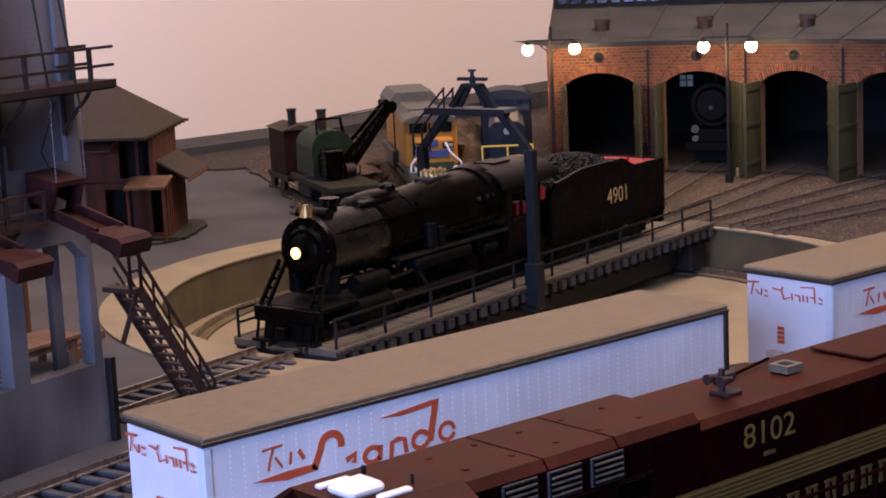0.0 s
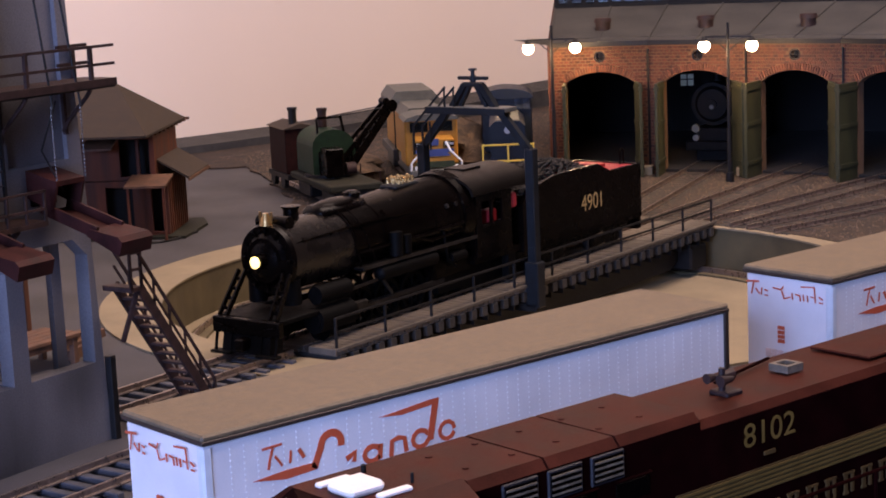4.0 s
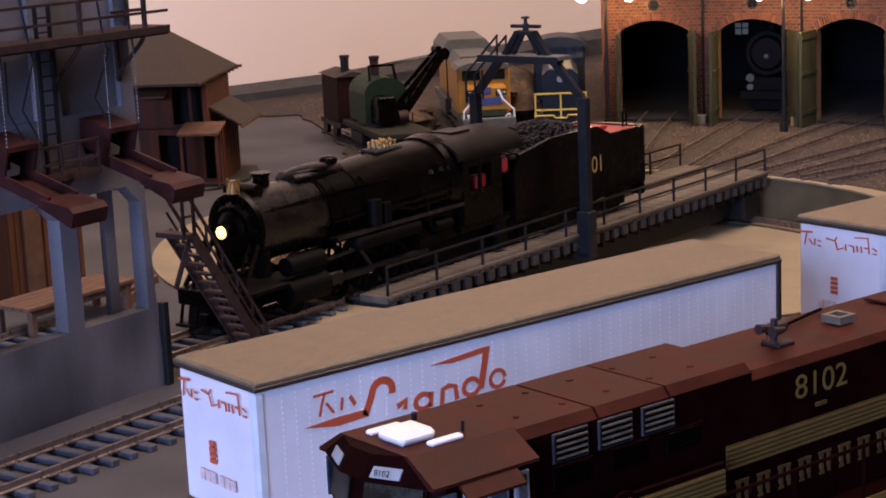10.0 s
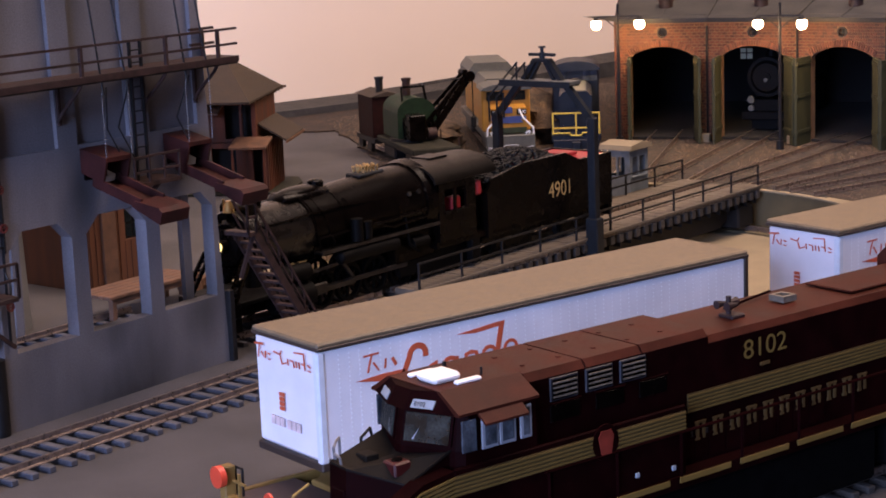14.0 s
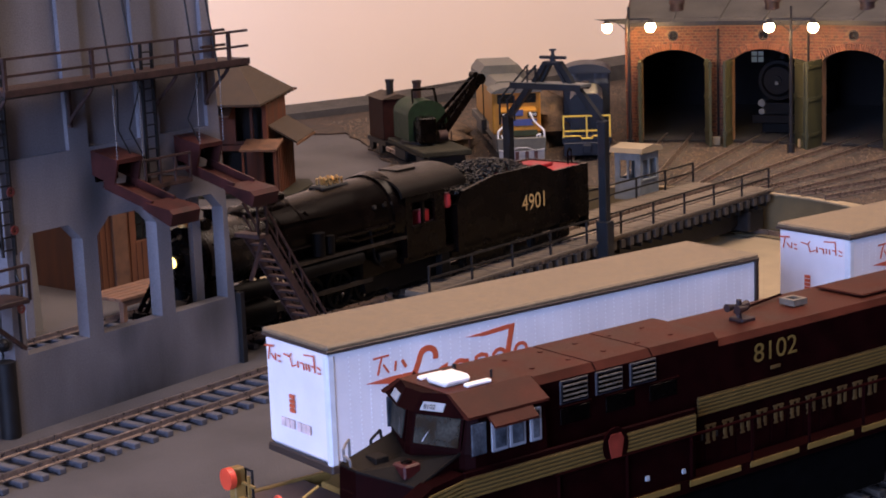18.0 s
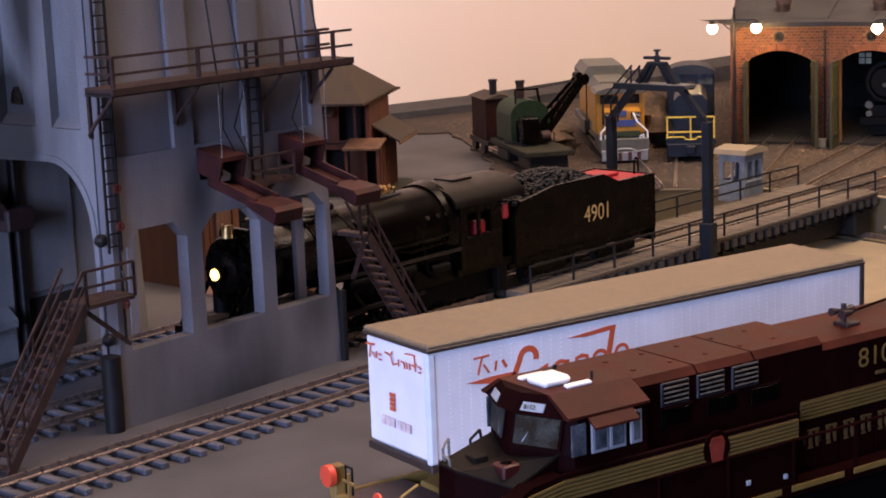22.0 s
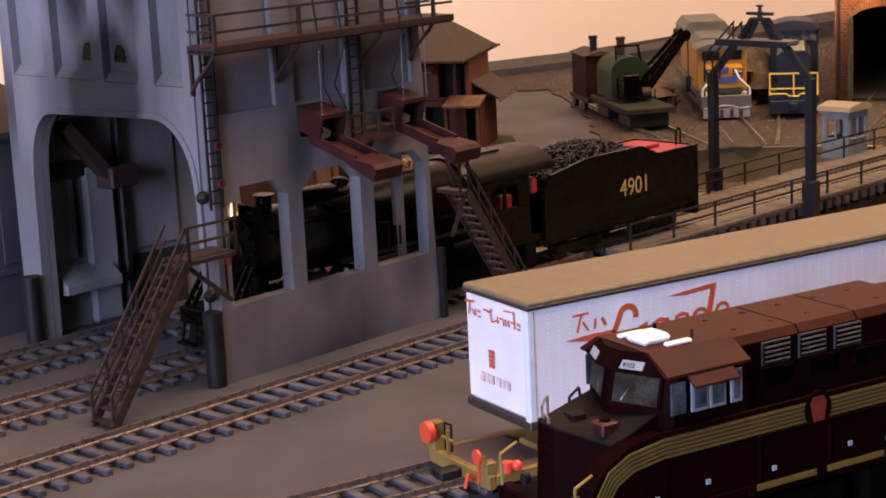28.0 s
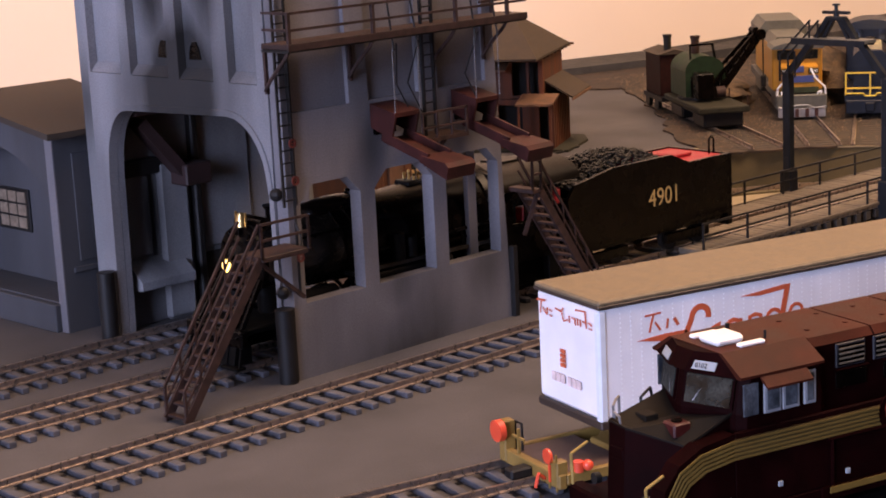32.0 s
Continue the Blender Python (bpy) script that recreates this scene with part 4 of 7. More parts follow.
        for xw in (118, 132):
            part("wheel", Mesh().cyl((xw, s - 3, -5.4), (xw, s + 3, -5.4), 5.3, 18), IRON, tr, smooth=40)
    part("axle_frame", Mesh().box(105, 145, -8, 8, -5, 0.1), IRON, tr)
    return tr


RIVET = mat("bright_rivet_paint", (0.93, 0.93, 0.95), 0.3, var=0.03)
PALE = mat("pale_blue_white_paint", (0.66, 0.68, 0.73), 0.4, var=0.06)
FADE = mat("faded_red_paint", (0.74, 0.58, 0.56), 0.6, var=0.2)
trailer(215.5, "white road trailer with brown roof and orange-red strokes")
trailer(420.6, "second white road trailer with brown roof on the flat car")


def flat_car():
    fc = thing("flat_car", 201, 349, 0, 0, "ochre yellow flat car with a red marker disc", "flat car")
    part("deck", Mesh().box(0, 20, -13, 13, 5.5, 7.0, 0.2), WOODP, fc, "purplish brown end deck")
    part("spine", Mesh().box(20, 395, -5, 5, 4.6, 8.4, 0.4), FLATY, fc, "ochre centre spine")
    part("end_sill", Mesh().box(-2.4, -0.1, -15, 15, 3.6, 7.6, 0.3), FLATY, fc, "ochre end sill")
    for s in (-1, 1):
        part("side_sill", Mesh().box(0, 30, min(s * 13.2, s * 15), max(s * 13.2, s * 15), 4.4, 7.4, 0.3), FLATY, fc)
        part("deck_arm", Mesh().prism([(20.5, s * 3), (23, s * 3), (34, s * 14), (30, s * 14)], 5.6, 7.2, "z"), FLATY, fc, "diagonal ochre deck arm")
        part("corner_post", Mesh().box(-2.8, 0.6, s * 13 - 1.6, s * 13 + 1.6, 4, 15.5 if s > 0 else 11, 0.3), FLATY, fc, "ochre corner post")
    part("marker_disc", Mesh().cyl((-5.0, 12.4, 13), (-3.2, 12.4, 13), 3.0, 24).cyl((-3.3, 12.4, 13), (-2.2, 12.4, 13), 1.0, 10), MARK, fc, "round red marker disc", 40)
    part("grab_iron", Mesh().pipe([(1.5, 13, 7), (1.5, 13, 14.5), (1.5, 9.5, 14.5), (1.5, 9.5, 7)], 0.35), IRON, fc)
    part("brake_wheel", Mesh().cyl((-3.6, -11, 12), (-2.9, -11, 12), 2.0, 16).bar((-2.6, -11, 5), (-2.6, -11, 13), 0.8), MARK, fc, "red brake wheel", 40)
    part("hose", Mesh().pipe([(-2.6, -8, 5), (-5, -9, 7), (-6, -9, 3.5)], 0.5), MARK, fc)
    part("hitch", Mesh().prism([(26, 8), (32, 15), (36, 15), (36, 8)], -4, 4, "y"), IRON, fc, "trailer hitch")
    for xw in (44, 58):
        for s in (-8.6, 8.6):
            part("wheel", Mesh().cyl((xw, s - 1.2, 7.6), (xw, s + 1.2, 7.6), 3.5, 16), IRON, fc, smooth=40)
    part("coupler", Mesh().box(-9, -2.4, -2, 2, 3.8, 6.6, 0.5), IRON, fc)
    # Added dark block that fills the gap between the two trailers.
    part("hitch_stand", Mesh().box(176, 207, -12, 12, 4.4, 13.5, 0.6), IRON, fc, "dark block added between the trailers")
    part("brake_staff", Mesh().bar((-1.4, 6.5, 7), (-1.4, 6.5, 14.5), 0.7).bar((-1.4, 3.5, 12), (-1.4, 9.5, 12), 0.6), FLATY, fc, "ochre brake stand")
    part("end_ladder", Mesh().bar((-2.6, -14, 3), (-2.6, -14, 13), 0.5).bar((-2.6, -10.5, 3), (-2.6, -10.5, 13), 0.5).bar((-2.6, -14, 6), (-2.6, -10.5, 6), 0.5).bar((-2.6, -14, 10), (-2.6, -10.5, 10), 0.5), FLATY, fc, "ochre end ladder")
    part("red_valve", Mesh().cyl((4, -14, 7.2), (4, -14, 10), 1.5, 12).ball((6, -15.6, 9.0), 1.5, 6), MARK, fc, "red valve and glad hand", 50)
    for x in (150, 342):
        part("wheel_platform", Mesh().box(x, x + 40, -14, 14, 3.0, 4.2, 0.3), FLATY, fc)


WOODP = mat("purple_brown_deck", (0.08, 0.05, 0.045), 0.75, var=0.2)
MARK = mat("red_marker_paint", (0.70, 0.07, 0.03), 0.4, var=0.08)
flat_car()


# ---- the dark red diesel ----
def diesel():
    d = thing("diesel_locomotive", 172, 272, 0, 0, "dark tuscan red diesel locomotive with buff stripes", "diesel locomotive")
    L = 250.0
    part("frame", Mesh().box(2, L, -16.5, 16.5, 19.5, 23, 0.4), TUSCAN, d, "dark red frame and walkway")
    edge = part("walkway_edge", Mesh().box(46, L - 10, -17.2, -16.55, 20.2, 23.2), TUSCAN, d)
    for i in range(9):
        part("edge_stripe", Mesh().box(48 + i * 21, 65.5 + i * 21, -17.5, -17.1, 21.6, 23.0), GOLD, edge, "buff edge stripe")
    low = [(23, -11.8, 20), (10.5, -11.5, 20), (2.2, -3, 20), (2.2, 3, 20), (10, 11.5, 20), (23, 11.8, 20)]
    rim = [(25.5, -12.4, 43.2), (13, -11.8, 37.8), (3.8, -2.5, 41.4), (3.6, 3.4, 41.8), (12, 11.5, 39.4), (26, 12.4, 43.2)]
    part("nose", Mesh().loft(low, rim), TUSCAN, d, "wide faceted nose")
    part("nose_top", Mesh().loft(rim, [(x, y * 0.985, z + 0.5) for x, y, z in rim]), DUST, d, "dusty nose top")
    part("headlight_box", Mesh().box(3.0, 6.4, -2.4, 2.4, 34, 37, 0.3), TUSCAN, d)
    rl = part("red_lamp", Mesh().box(11.6, 16.2, -9.6, -5.0, 39.4, 42.6, 0.4), REDLENS, d, "square red nose lamp")
    part("lens", Mesh().cyl((13.9, -7.3, 42.5), (13.9, -7.3, 42.9), 1.3, 14), BLACK, rl)
    part("nose_hatch", Mesh().box(10.6, 14.2, -0.4, 3.6, 40.5, 42.6, 0.2), DUST, d, "dusty nose hatch")
    part("nose_handrail", Mesh().pipe([(7.0, 6.5, 40.4), (6.8, 6.5, 43.8), (9.2, 9, 44.2), (11.4, 11, 44.2), (11.6, 11.2, 39.4)], 0.32), RAILG, d, "grey nose handrail")
    part("nose_handrail", Mesh().pipe([(4.6, 0.5, 41.6), (4.4, 0.5, 43.4), (5.0, 3.4, 43.6), (5.2, 3.4, 41.6)], 0.3), RAILG, d, "grey nose handrail")
    part("nose_edge", Mesh().bar((13, -11.9, 38.2), (25, -12.5, 43.6), 0.5), DUST, d, "dusty nose edge")
    for s in (-6, 6):
        part("ditch_light", Mesh().cyl((3.2, s * 1.6, 27), (4.6, s * 1.6, 27), 1.3, 12), IRON, d, smooth=40)
    for s in (-9, -4, 5, 10):
        part("air_hose", Mesh().pipe([(2, s, 16), (-2, s, 14), (-3, s + 1, 8)], 0.5), MARK if s in (-4, 5) else IRON, d, "red air hose" if s in (-4, 5) else "")
    part("anti_climber", Mesh().box(0, 4, -15.5, 15.5, 20, 25, 0.6), TUSCAN, d)
    part("plow", Mesh().prism([(-2, 6), (2, 6), (4, 20), (1, 20)], -15, 15, "y"), TUSCAN, d)
    for s in (-1, 1):
        part("step_rail", Mesh().pipe([(1, s * 14, 12), (0.5, s * 14.5, 32), (5, s * 14.5, 34)], 0.35), OCHRE, d, "ochre step handrail")
    part("nose_grab", Mesh().pipe([(16, 9, 41), (16, 9, 43.6), (20, 11, 44.6), (20.5, 11, 42)], 0.35), IRON, d)
    plan = [(47, -15.5), (26.5, -15.5), (25.0, -13.6), (19.6, -1.0), (19.6, 1.0), (25.0, 13.6), (26.5, 15.5), (47, 15.5)]
    part("cab", Mesh().loft([(x, y, 20) for x, y in plan], [(x, y, 43.4) for x, y in plan]).loft([(x, y, 43.4) for x, y in plan], [(x + (1.6 if x < 40 else 0), y * 0.97, 51.8) for x, y in plan]), TUSCAN, d, "wide cab with a vee front")
    part("cab_roof", Mesh().prism([(-16.2, 52.2), (-9.5, 56.2), (9.5, 56.2), (16.2, 52.2), (16.2, 51.6), (-16.2, 51.6)], 24.5, 47.4, "x"), TUSPALE, d, "brown-red cab roof")
    part("roof_front", Mesh().loft([(25, -15.8, 51.7), (19.4, -3, 52.0), (19.4, 3, 52.0), (25, 15.8, 51.7)], [(25, -9.5, 56.1), (22.0, -3, 55.9), (22.0, 3, 55.9), (25, 9.5, 56.1)]), TUSCAN, d, "sloping roof front")
    for s in (-1, 1):
        w = part("windshield", Mesh().loft(*slab(s)), TUSCAN, d, "dark framed cab windshield")
        part("pane", Mesh().loft(*slab(s, 0.55, 0.25)), WSGL, w, "cab glass with the lit interior in its colour")
        part("wiper", Mesh().bar((20.6, s * 4.2, 45.2), (22.6, s * 6.6, 49.6), 0.35), CHROME, w)
        part("seat", Mesh().box(27, 31, min(s * 5, s * 9), max(s * 5, s * 9), 44, 52, 0.5), IRON, d)
        part("number_board", Mesh().add(*board(s)), BOARDW, d, "pale number board")
        part("cab_corner_window", Mesh().box(25.5, 29.5, min(s * 15.4, s * 15.9), max(s * 15.4, s * 15.9), 43.2, 50.4, 0.1), SIDEGL, d)
    for x0, x1 in ((31, 35.6), (36.0, 40.6), (42.0, 45.2)):
        w = part("side_window", Mesh().box(x0, x1, -16.0, -15.4, 43.0, 50.6, 0.1), CHROME, d, "silver framed side window")
        part("pane", Mesh().box(x0 + 0.7, x1 - 0.7, -16.15, -15.95, 43.8, 50.0), SIDEGL, w)
    part("sun_visor", Mesh().prism([(-15.8, 51.8), (-18.4, 49.6), (-18.4, 49.1), (-15.8, 51.0)], 30.0, 42.5, "x"), TUSPALE, d, "brown-red window awning")
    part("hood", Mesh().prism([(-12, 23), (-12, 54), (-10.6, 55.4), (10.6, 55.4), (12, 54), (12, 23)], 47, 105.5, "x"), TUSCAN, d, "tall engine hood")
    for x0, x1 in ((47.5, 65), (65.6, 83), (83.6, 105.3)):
        part("hood_roof_panel", Mesh().prism([(-11.95, 54.1), (-10.5, 55.9), (10.5, 55.9), (11.95, 54.1)], x0, x1, "x"), TUSPALE, d, "brown-red hood roof panel")
    for i in range(5):
        for y in (-5, 5):
            part("lifting_lug", Mesh().cyl((52 + i * 11, y, 55.8), (52 + i * 11, y, 56.1), 0.65, 8), TUSPALE, d)
    part("rear_hood", Mesh().prism([(-12, 23), (-12, 52.2), (-10.8, 53.3), (10.8, 53.3), (12, 52.2), (12, 23)], 105.5, L - 10, "x"), TUSCAN, d, "lower rear hood")
    part("rear_hood_roof", Mesh().prism([(-11.95, 52.4), (-10.7, 54.0), (10.7, 54.0), (11.95, 52.4)], 105.8, 204.8, "x"), TUSPALE, d)
    part("radiator", Mesh().prism([(-16.5, 46), (-16.5, 55), (-13, 58.5), (13, 58.5), (16.5, 55), (16.5, 46), (12, 42), (-12, 42)], 205, 245, "x"), TUSPALE, d, "wide flared radiator housing")
    part("radiator_recess", Mesh().box(209, 241, -10, 10, 58.4, 59.0), IRON, d)
    for x in (53.9, 64.8, 75.6):
        g = part("grille", Mesh().box(x, x + 8.6, -12.5, -11.9, 48.2, 53.8, 0.2), GRIL, d, "dull silver louvred grille")
        part("dark_opening", Mesh().box(x + 0.6, x + 8.0, -12.62, -12.4, 48.7, 53.3), BLACK, g)
        for k in range(4):
            part("slat", Mesh().box(x + 0.7, x + 7.9, -12.9, -12.5, 49.1 + k * 1.1, 49.45 + k * 1.1), SLAT, g)
    part("side_sill_panel", Mesh().box(22.5, 93.2, -16.4, -15.55, 23, 40.4, 0.3), TUSCAN, d)
    part("stripe_field", Mesh().box(22.6, 92.8, -16.62, -16.35, 34.3, 39.0), STRIPED, d, "olive buff stripe field")
    part("stripe_field", Mesh().box(98, L - 12, -12.3, -11.95, 36.2, 41.0), STRIPED, d, "olive buff stripe field")
    for k in range(5):
        part("stripe", Mesh().box(22.6, 92.8, -16.8, -16.6, 34.5 + k * 0.95, 35.0 + k * 0.95), STRIPE, d)
        part("stripe", Mesh().box(98, L - 12, -12.5, -12.28, 36.4 + k * 0.95, 36.9 + k * 0.95), STRIPE, d)
    part("nose_side", Mesh().prism([(22.4, 16), (22.4, 40.2), (14, 39.0), (8, 36.0), (4.0, 31), (2.6, 24), (2.4, 16)], -16.4, -11.6, "y"), TUSCAN, d, "dark red nose side")
    for k in range(5):
        c = [(22.6, 34.5 + 0.95 * k), (14.6 - 0.3 * k, 33.3 + 0.9 * k), (10.2 - 0.6 * k, 31.0 + 0.75 * k), (7.4 - 0.65 * k, 27.2 + 0.5 * k), (6.2 - 0.7 * k, 20.5)]
        part("stripe_curve", Mesh().add([(x, y, z + h) for x, z in c for y, h in ((-16.8, 0), (-16.8, 0.55), (-16.3, 0), (-16.3, 0.55))], [[4 * i + p, 4 * i + q, 4 * i + 4 + q, 4 * i + 4 + p] for i in range(4) for p, q in ((0, 1), (1, 3), (3, 2), (2, 0))]), STRIPE, d)
    part("keystone_border", Mesh().prism([(66.5 + 4.0 * math.cos(k * math.pi / 8), 37.0 + 4.4 * math.sin(k * math.pi / 8)) for k in range(16)], -17.0, -16.5, "y"), TUSCAN, d)
    part("keystone", Mesh().prism([(65.0, 34.0), (68.0, 34.0), (68.9, 38.4), (68.0, 39.9), (65.0, 39.9), (64.1, 38.4)], -17.2, -16.5, "y"), SHIELD, d, "dull red keystone shield")
    # the road name, kept as plain letter-sized bars
    for i in range(11):
        x = 100.8 + i * 6.1
        m = Mesh().box(x, x + 0.95, -12.4, -12.0, 29.0, 33.4).box(x + 2.3, x + 3.1, -12.4, -12.0, 29.0, 33.4)
        m.box(x - 0.3, x + 1.3, -12.38, -12.0, 28.8, 29.3).box(x - 0.3, x + 3.4, -12.38, -12.0, 33.0, 33.5)
        part("letter_bar", m, LETTERB, d)
    lettering("number", "8102", 6.9, GOLD, d, pose(0.1258, -0.0122, 0.0480, 90, 0, 0), 1.18)
    part("builder_mark", Mesh().box(124.0, 127.4, -12.3, -11.95, 43.2, 44.0), LETTERB, d, "small dull gold mark")
    for i, x in enumerate((20, 34, 53, 76, 88)):
        part("step_light", Mesh().box(x, x + 1.2, -16.9, -16.4, 25.0 + (i % 2), 26.2 + (i % 2), 0.1), BOARDW, d, "tiny pale step light")
    for i in range(11):
        x = 48.5 + i * 5.2
        part("hood_door", Mesh().box(x, x + 4.7, -12.22, -11.95, 24.5, 35.6 if i < 9 else 30), TUSCAN, d)
        part("door_latch", Mesh().box(x + 3.6, x + 4.2, -12.5, -12.2, 30, 31.4), IRON, d)
    for x in (54, 68, 82):
        part("hood_vent", Mesh().box(x, x + 9, -12.3, -11.95, 43.4, 47.2, 0.1), BLACK, d, "dark hood vent")
        part("grab_iron", Mesh().pipe([(x, -12, 47.9), (x, -12.8, 47.9), (x + 9, -12.8, 47.9), (x + 9, -12, 47.9)], 0.25, 5), TUSCAN, d)
    part("roof_antenna", Mesh().cyl((40, -5, 56.0), (40, -5, 58), 0.3, 6).cyl((38, 6, 56.0), (38, 6, 57.6), 0.5, 8), IRON, d)
    lettering("number", "8102", 1.5, BLACK, d, pose(0.0209, -0.0070, 0.0536, 66, 0, -66))
    part("horn", Mesh().box(122, 127, -4.5, 0.5, 53.9, 55.0, 0.3).cyl((120.6, -4, 57.6), (124.4, -4, 57.6), 1.2, 10, 0.5).cyl((126.4, -2, 57.8), (122.6, -2, 57.8), 1.2, 10, 0.5).cyl((121, 0, 57.4), (124.4, 0, 57.4), 1.1, 10, 0.5).cyl((123.4, -2, 55), (123.4, -2, 59.6), 0.7, 8).bar((123.4, -4.4, 57.4), (123.4, 0.4, 57.4), 0.8), CHUTED, d, "air horn cluster on the roof")
    part("roof_unit", Mesh().box(26.6, 34.4, -5.2, 2.0, 56.1, 58.2, 0.8), WHITEP, d, "white roof unit")
    for s, x in ((4.8, 27), (-7.6, 30.5)):
        part("roof_unit_wing", Mesh().box(x, x + 7, s - 0.9, s + 0.9, 56.1, 57.0, 0.3), WHITEP, d)
    part("roof_hatch", Mesh().box(164, 188, -8, 8, 54.4, 55.0, 0.2), TUSPALE, d, "low roof hatch")
    part("vent_box", Mesh().ring((146, 0), 2.2, 3.6, 54.4, 56.0, 4, 0.7854, 0.7854 + 6.283185307).box(144, 148, -2, 2, 54.4, 55, 0.1), SLAT, d, "dull grey roof vent")
    part("roof_conduit", Mesh().pipe([(128, 4, 54.6), (150, 8, 55)], 0.35), TUSCAN, d)
    for i in range(9):
        part("handrail_post", Mesh().cyl((49 + i * 21, -16.9, 23), (49 + i * 21, -16.9, 34), 0.4, 6), TUSCAN, d)
    part("handrail", Mesh().pipe([(48, -16.9, 34), (L - 12, -16.9, 34)], 0.4), TUSCAN, d)
    for i in range(7):
        part("hood_door", Mesh().box(105.5 + i * 6.2, 111 + i * 6.2, -12.25, -11.95, 24, 30), TUSCAN, d)
    part("fuel_tank", Mesh().box(84, 168, -14, 14, 3.5, 19, 1.5), UNDER, d, "matt black fuel tank")
    for x0 in (20, 172):
        part("truck", Mesh().box(x0, x0 + 58, -14, 14, 6.0, 17, 1).box(x0 + 4, x0 + 54, -15, -13.9, 7, 12, 0.4), UNDER, d, "black wheel truck")
        for k in range(3):
            part("journal_box", Mesh().box(x0 + 5.5 + 18 * k, x0 + 10.5 + 18 * k, -15.8, -14.9, 7.6, 12.4, 0.4), UNDER, d)
        for k in range(3):
            for s in (-8.6, 8.6):
                part("wheel", Mesh().cyl((x0 + 8 + 18 * k, s - 1.4, 10.1), (x0 + 8 + 18 * k, s + 1.4, 10.1), 6, 18), IRON, d, smooth=40)


def slab(s, inset=0.0, proud=0.0):
    """A raked window pane on one half of the cab's vee front."""
    out = []
    for k in (0.55 + proud, 0.0):
        ring = []
        for a, z in ((1.4 + inset, 44.2 + inset), (12.8 - inset, 44.2 + inset), (12.8 - inset, 51.6 - inset), (1.4 + inset, 51.6 - inset)):
            x = 19.6 + (a - 1.0) * 0.4286 + (z - 43.4) * 0.19
            ring.append((x - 0.919 * k, s * (a - 0.394 * k * 0 + 0.394 * k), z))
        out.append(ring)
    return out


def board(s):
    """A number board on the sloping roof front."""
    p = [Vector((19.4 + (a - 3) * 0.4375 + (z - 52.0) * 0.67 - 0.25, s * a, z)) for a, z in ((4.4, 52.6), (9.6, 52.6), (9.4, 54.3), (4.4, 54.3))]
    q = [v + Vector((0.9, -s * 0.3, -0.5)) for v in p]
    return [tuple(v) for v in p + q], [[0, 1, 2, 3], [7, 6, 5, 4], [0, 4, 5, 1], [1, 5, 6, 2], [2, 6, 7, 3], [3, 7, 4, 0]]


# Strong colour patches stand for the lit cab behind the opaque glass.
WSGL = mat("light_patched_cab_glass", (0.030, 0.034, 0.030), 0.15, var=0.9, scale=200, bump=0)
RAILG = mat("grey_handrail_paint", (0.16, 0.15, 0.15), 0.5, var=0.15)
LETTERB = mat("dull_gold_lettering", (0.078, 0.044, 0.011), 0.55, var=0.25, scale=300)
CHROME = mat("dull_chrome", (0.30, 0.31, 0.34), 0.4, metal=0.3, var=0.2)
GRIL = mat("dull_grille_metal", (0.014, 0.013, 0.018), 0.5, var=0.3)
SLAT = mat("worn_slat_paint", (0.14, 0.115, 0.085), 0.5, var=0.3, scale=500)
BOARDW = mat("pale_number_board", (0.26, 0.29, 0.32), 0.5, var=0.1)
SIDEGL = mat("hazy_side_glass", (0.075, 0.085, 0.10), 0.2, var=0.5, scale=200, bump=0)
SHIELD = mat("dull_red_shield", (0.20, 0.026, 0.014), 0.5, var=0.25, scale=400)
OCHRE = mat("ochre_rail_paint", (0.30, 0.19, 0.05), 0.55, var=0.2)
UNDER = mat("matt_black_underframe", (0.0016, 0.0013, 0.0013), 0.8, var=0.4, scale=300, spec=0.05)
REDLENS = mat("dull_red_lens", (0.045, 0.006, 0.005), 0.4, var=0.2, scale=500)
DUST = mat("dusty_dark_red", (0.0075, 0.0046, 0.0026), 0.75, var=0.4, scale=250, spec=0.15)
STRIPED = mat("olive_buff_paint", (0.05, 0.03, 0.008), 0.5, var=0.1)
WHITEP = mat("white_plastic", (0.82, 0.78, 0.74), 0.4, var=0.04)
diesel()


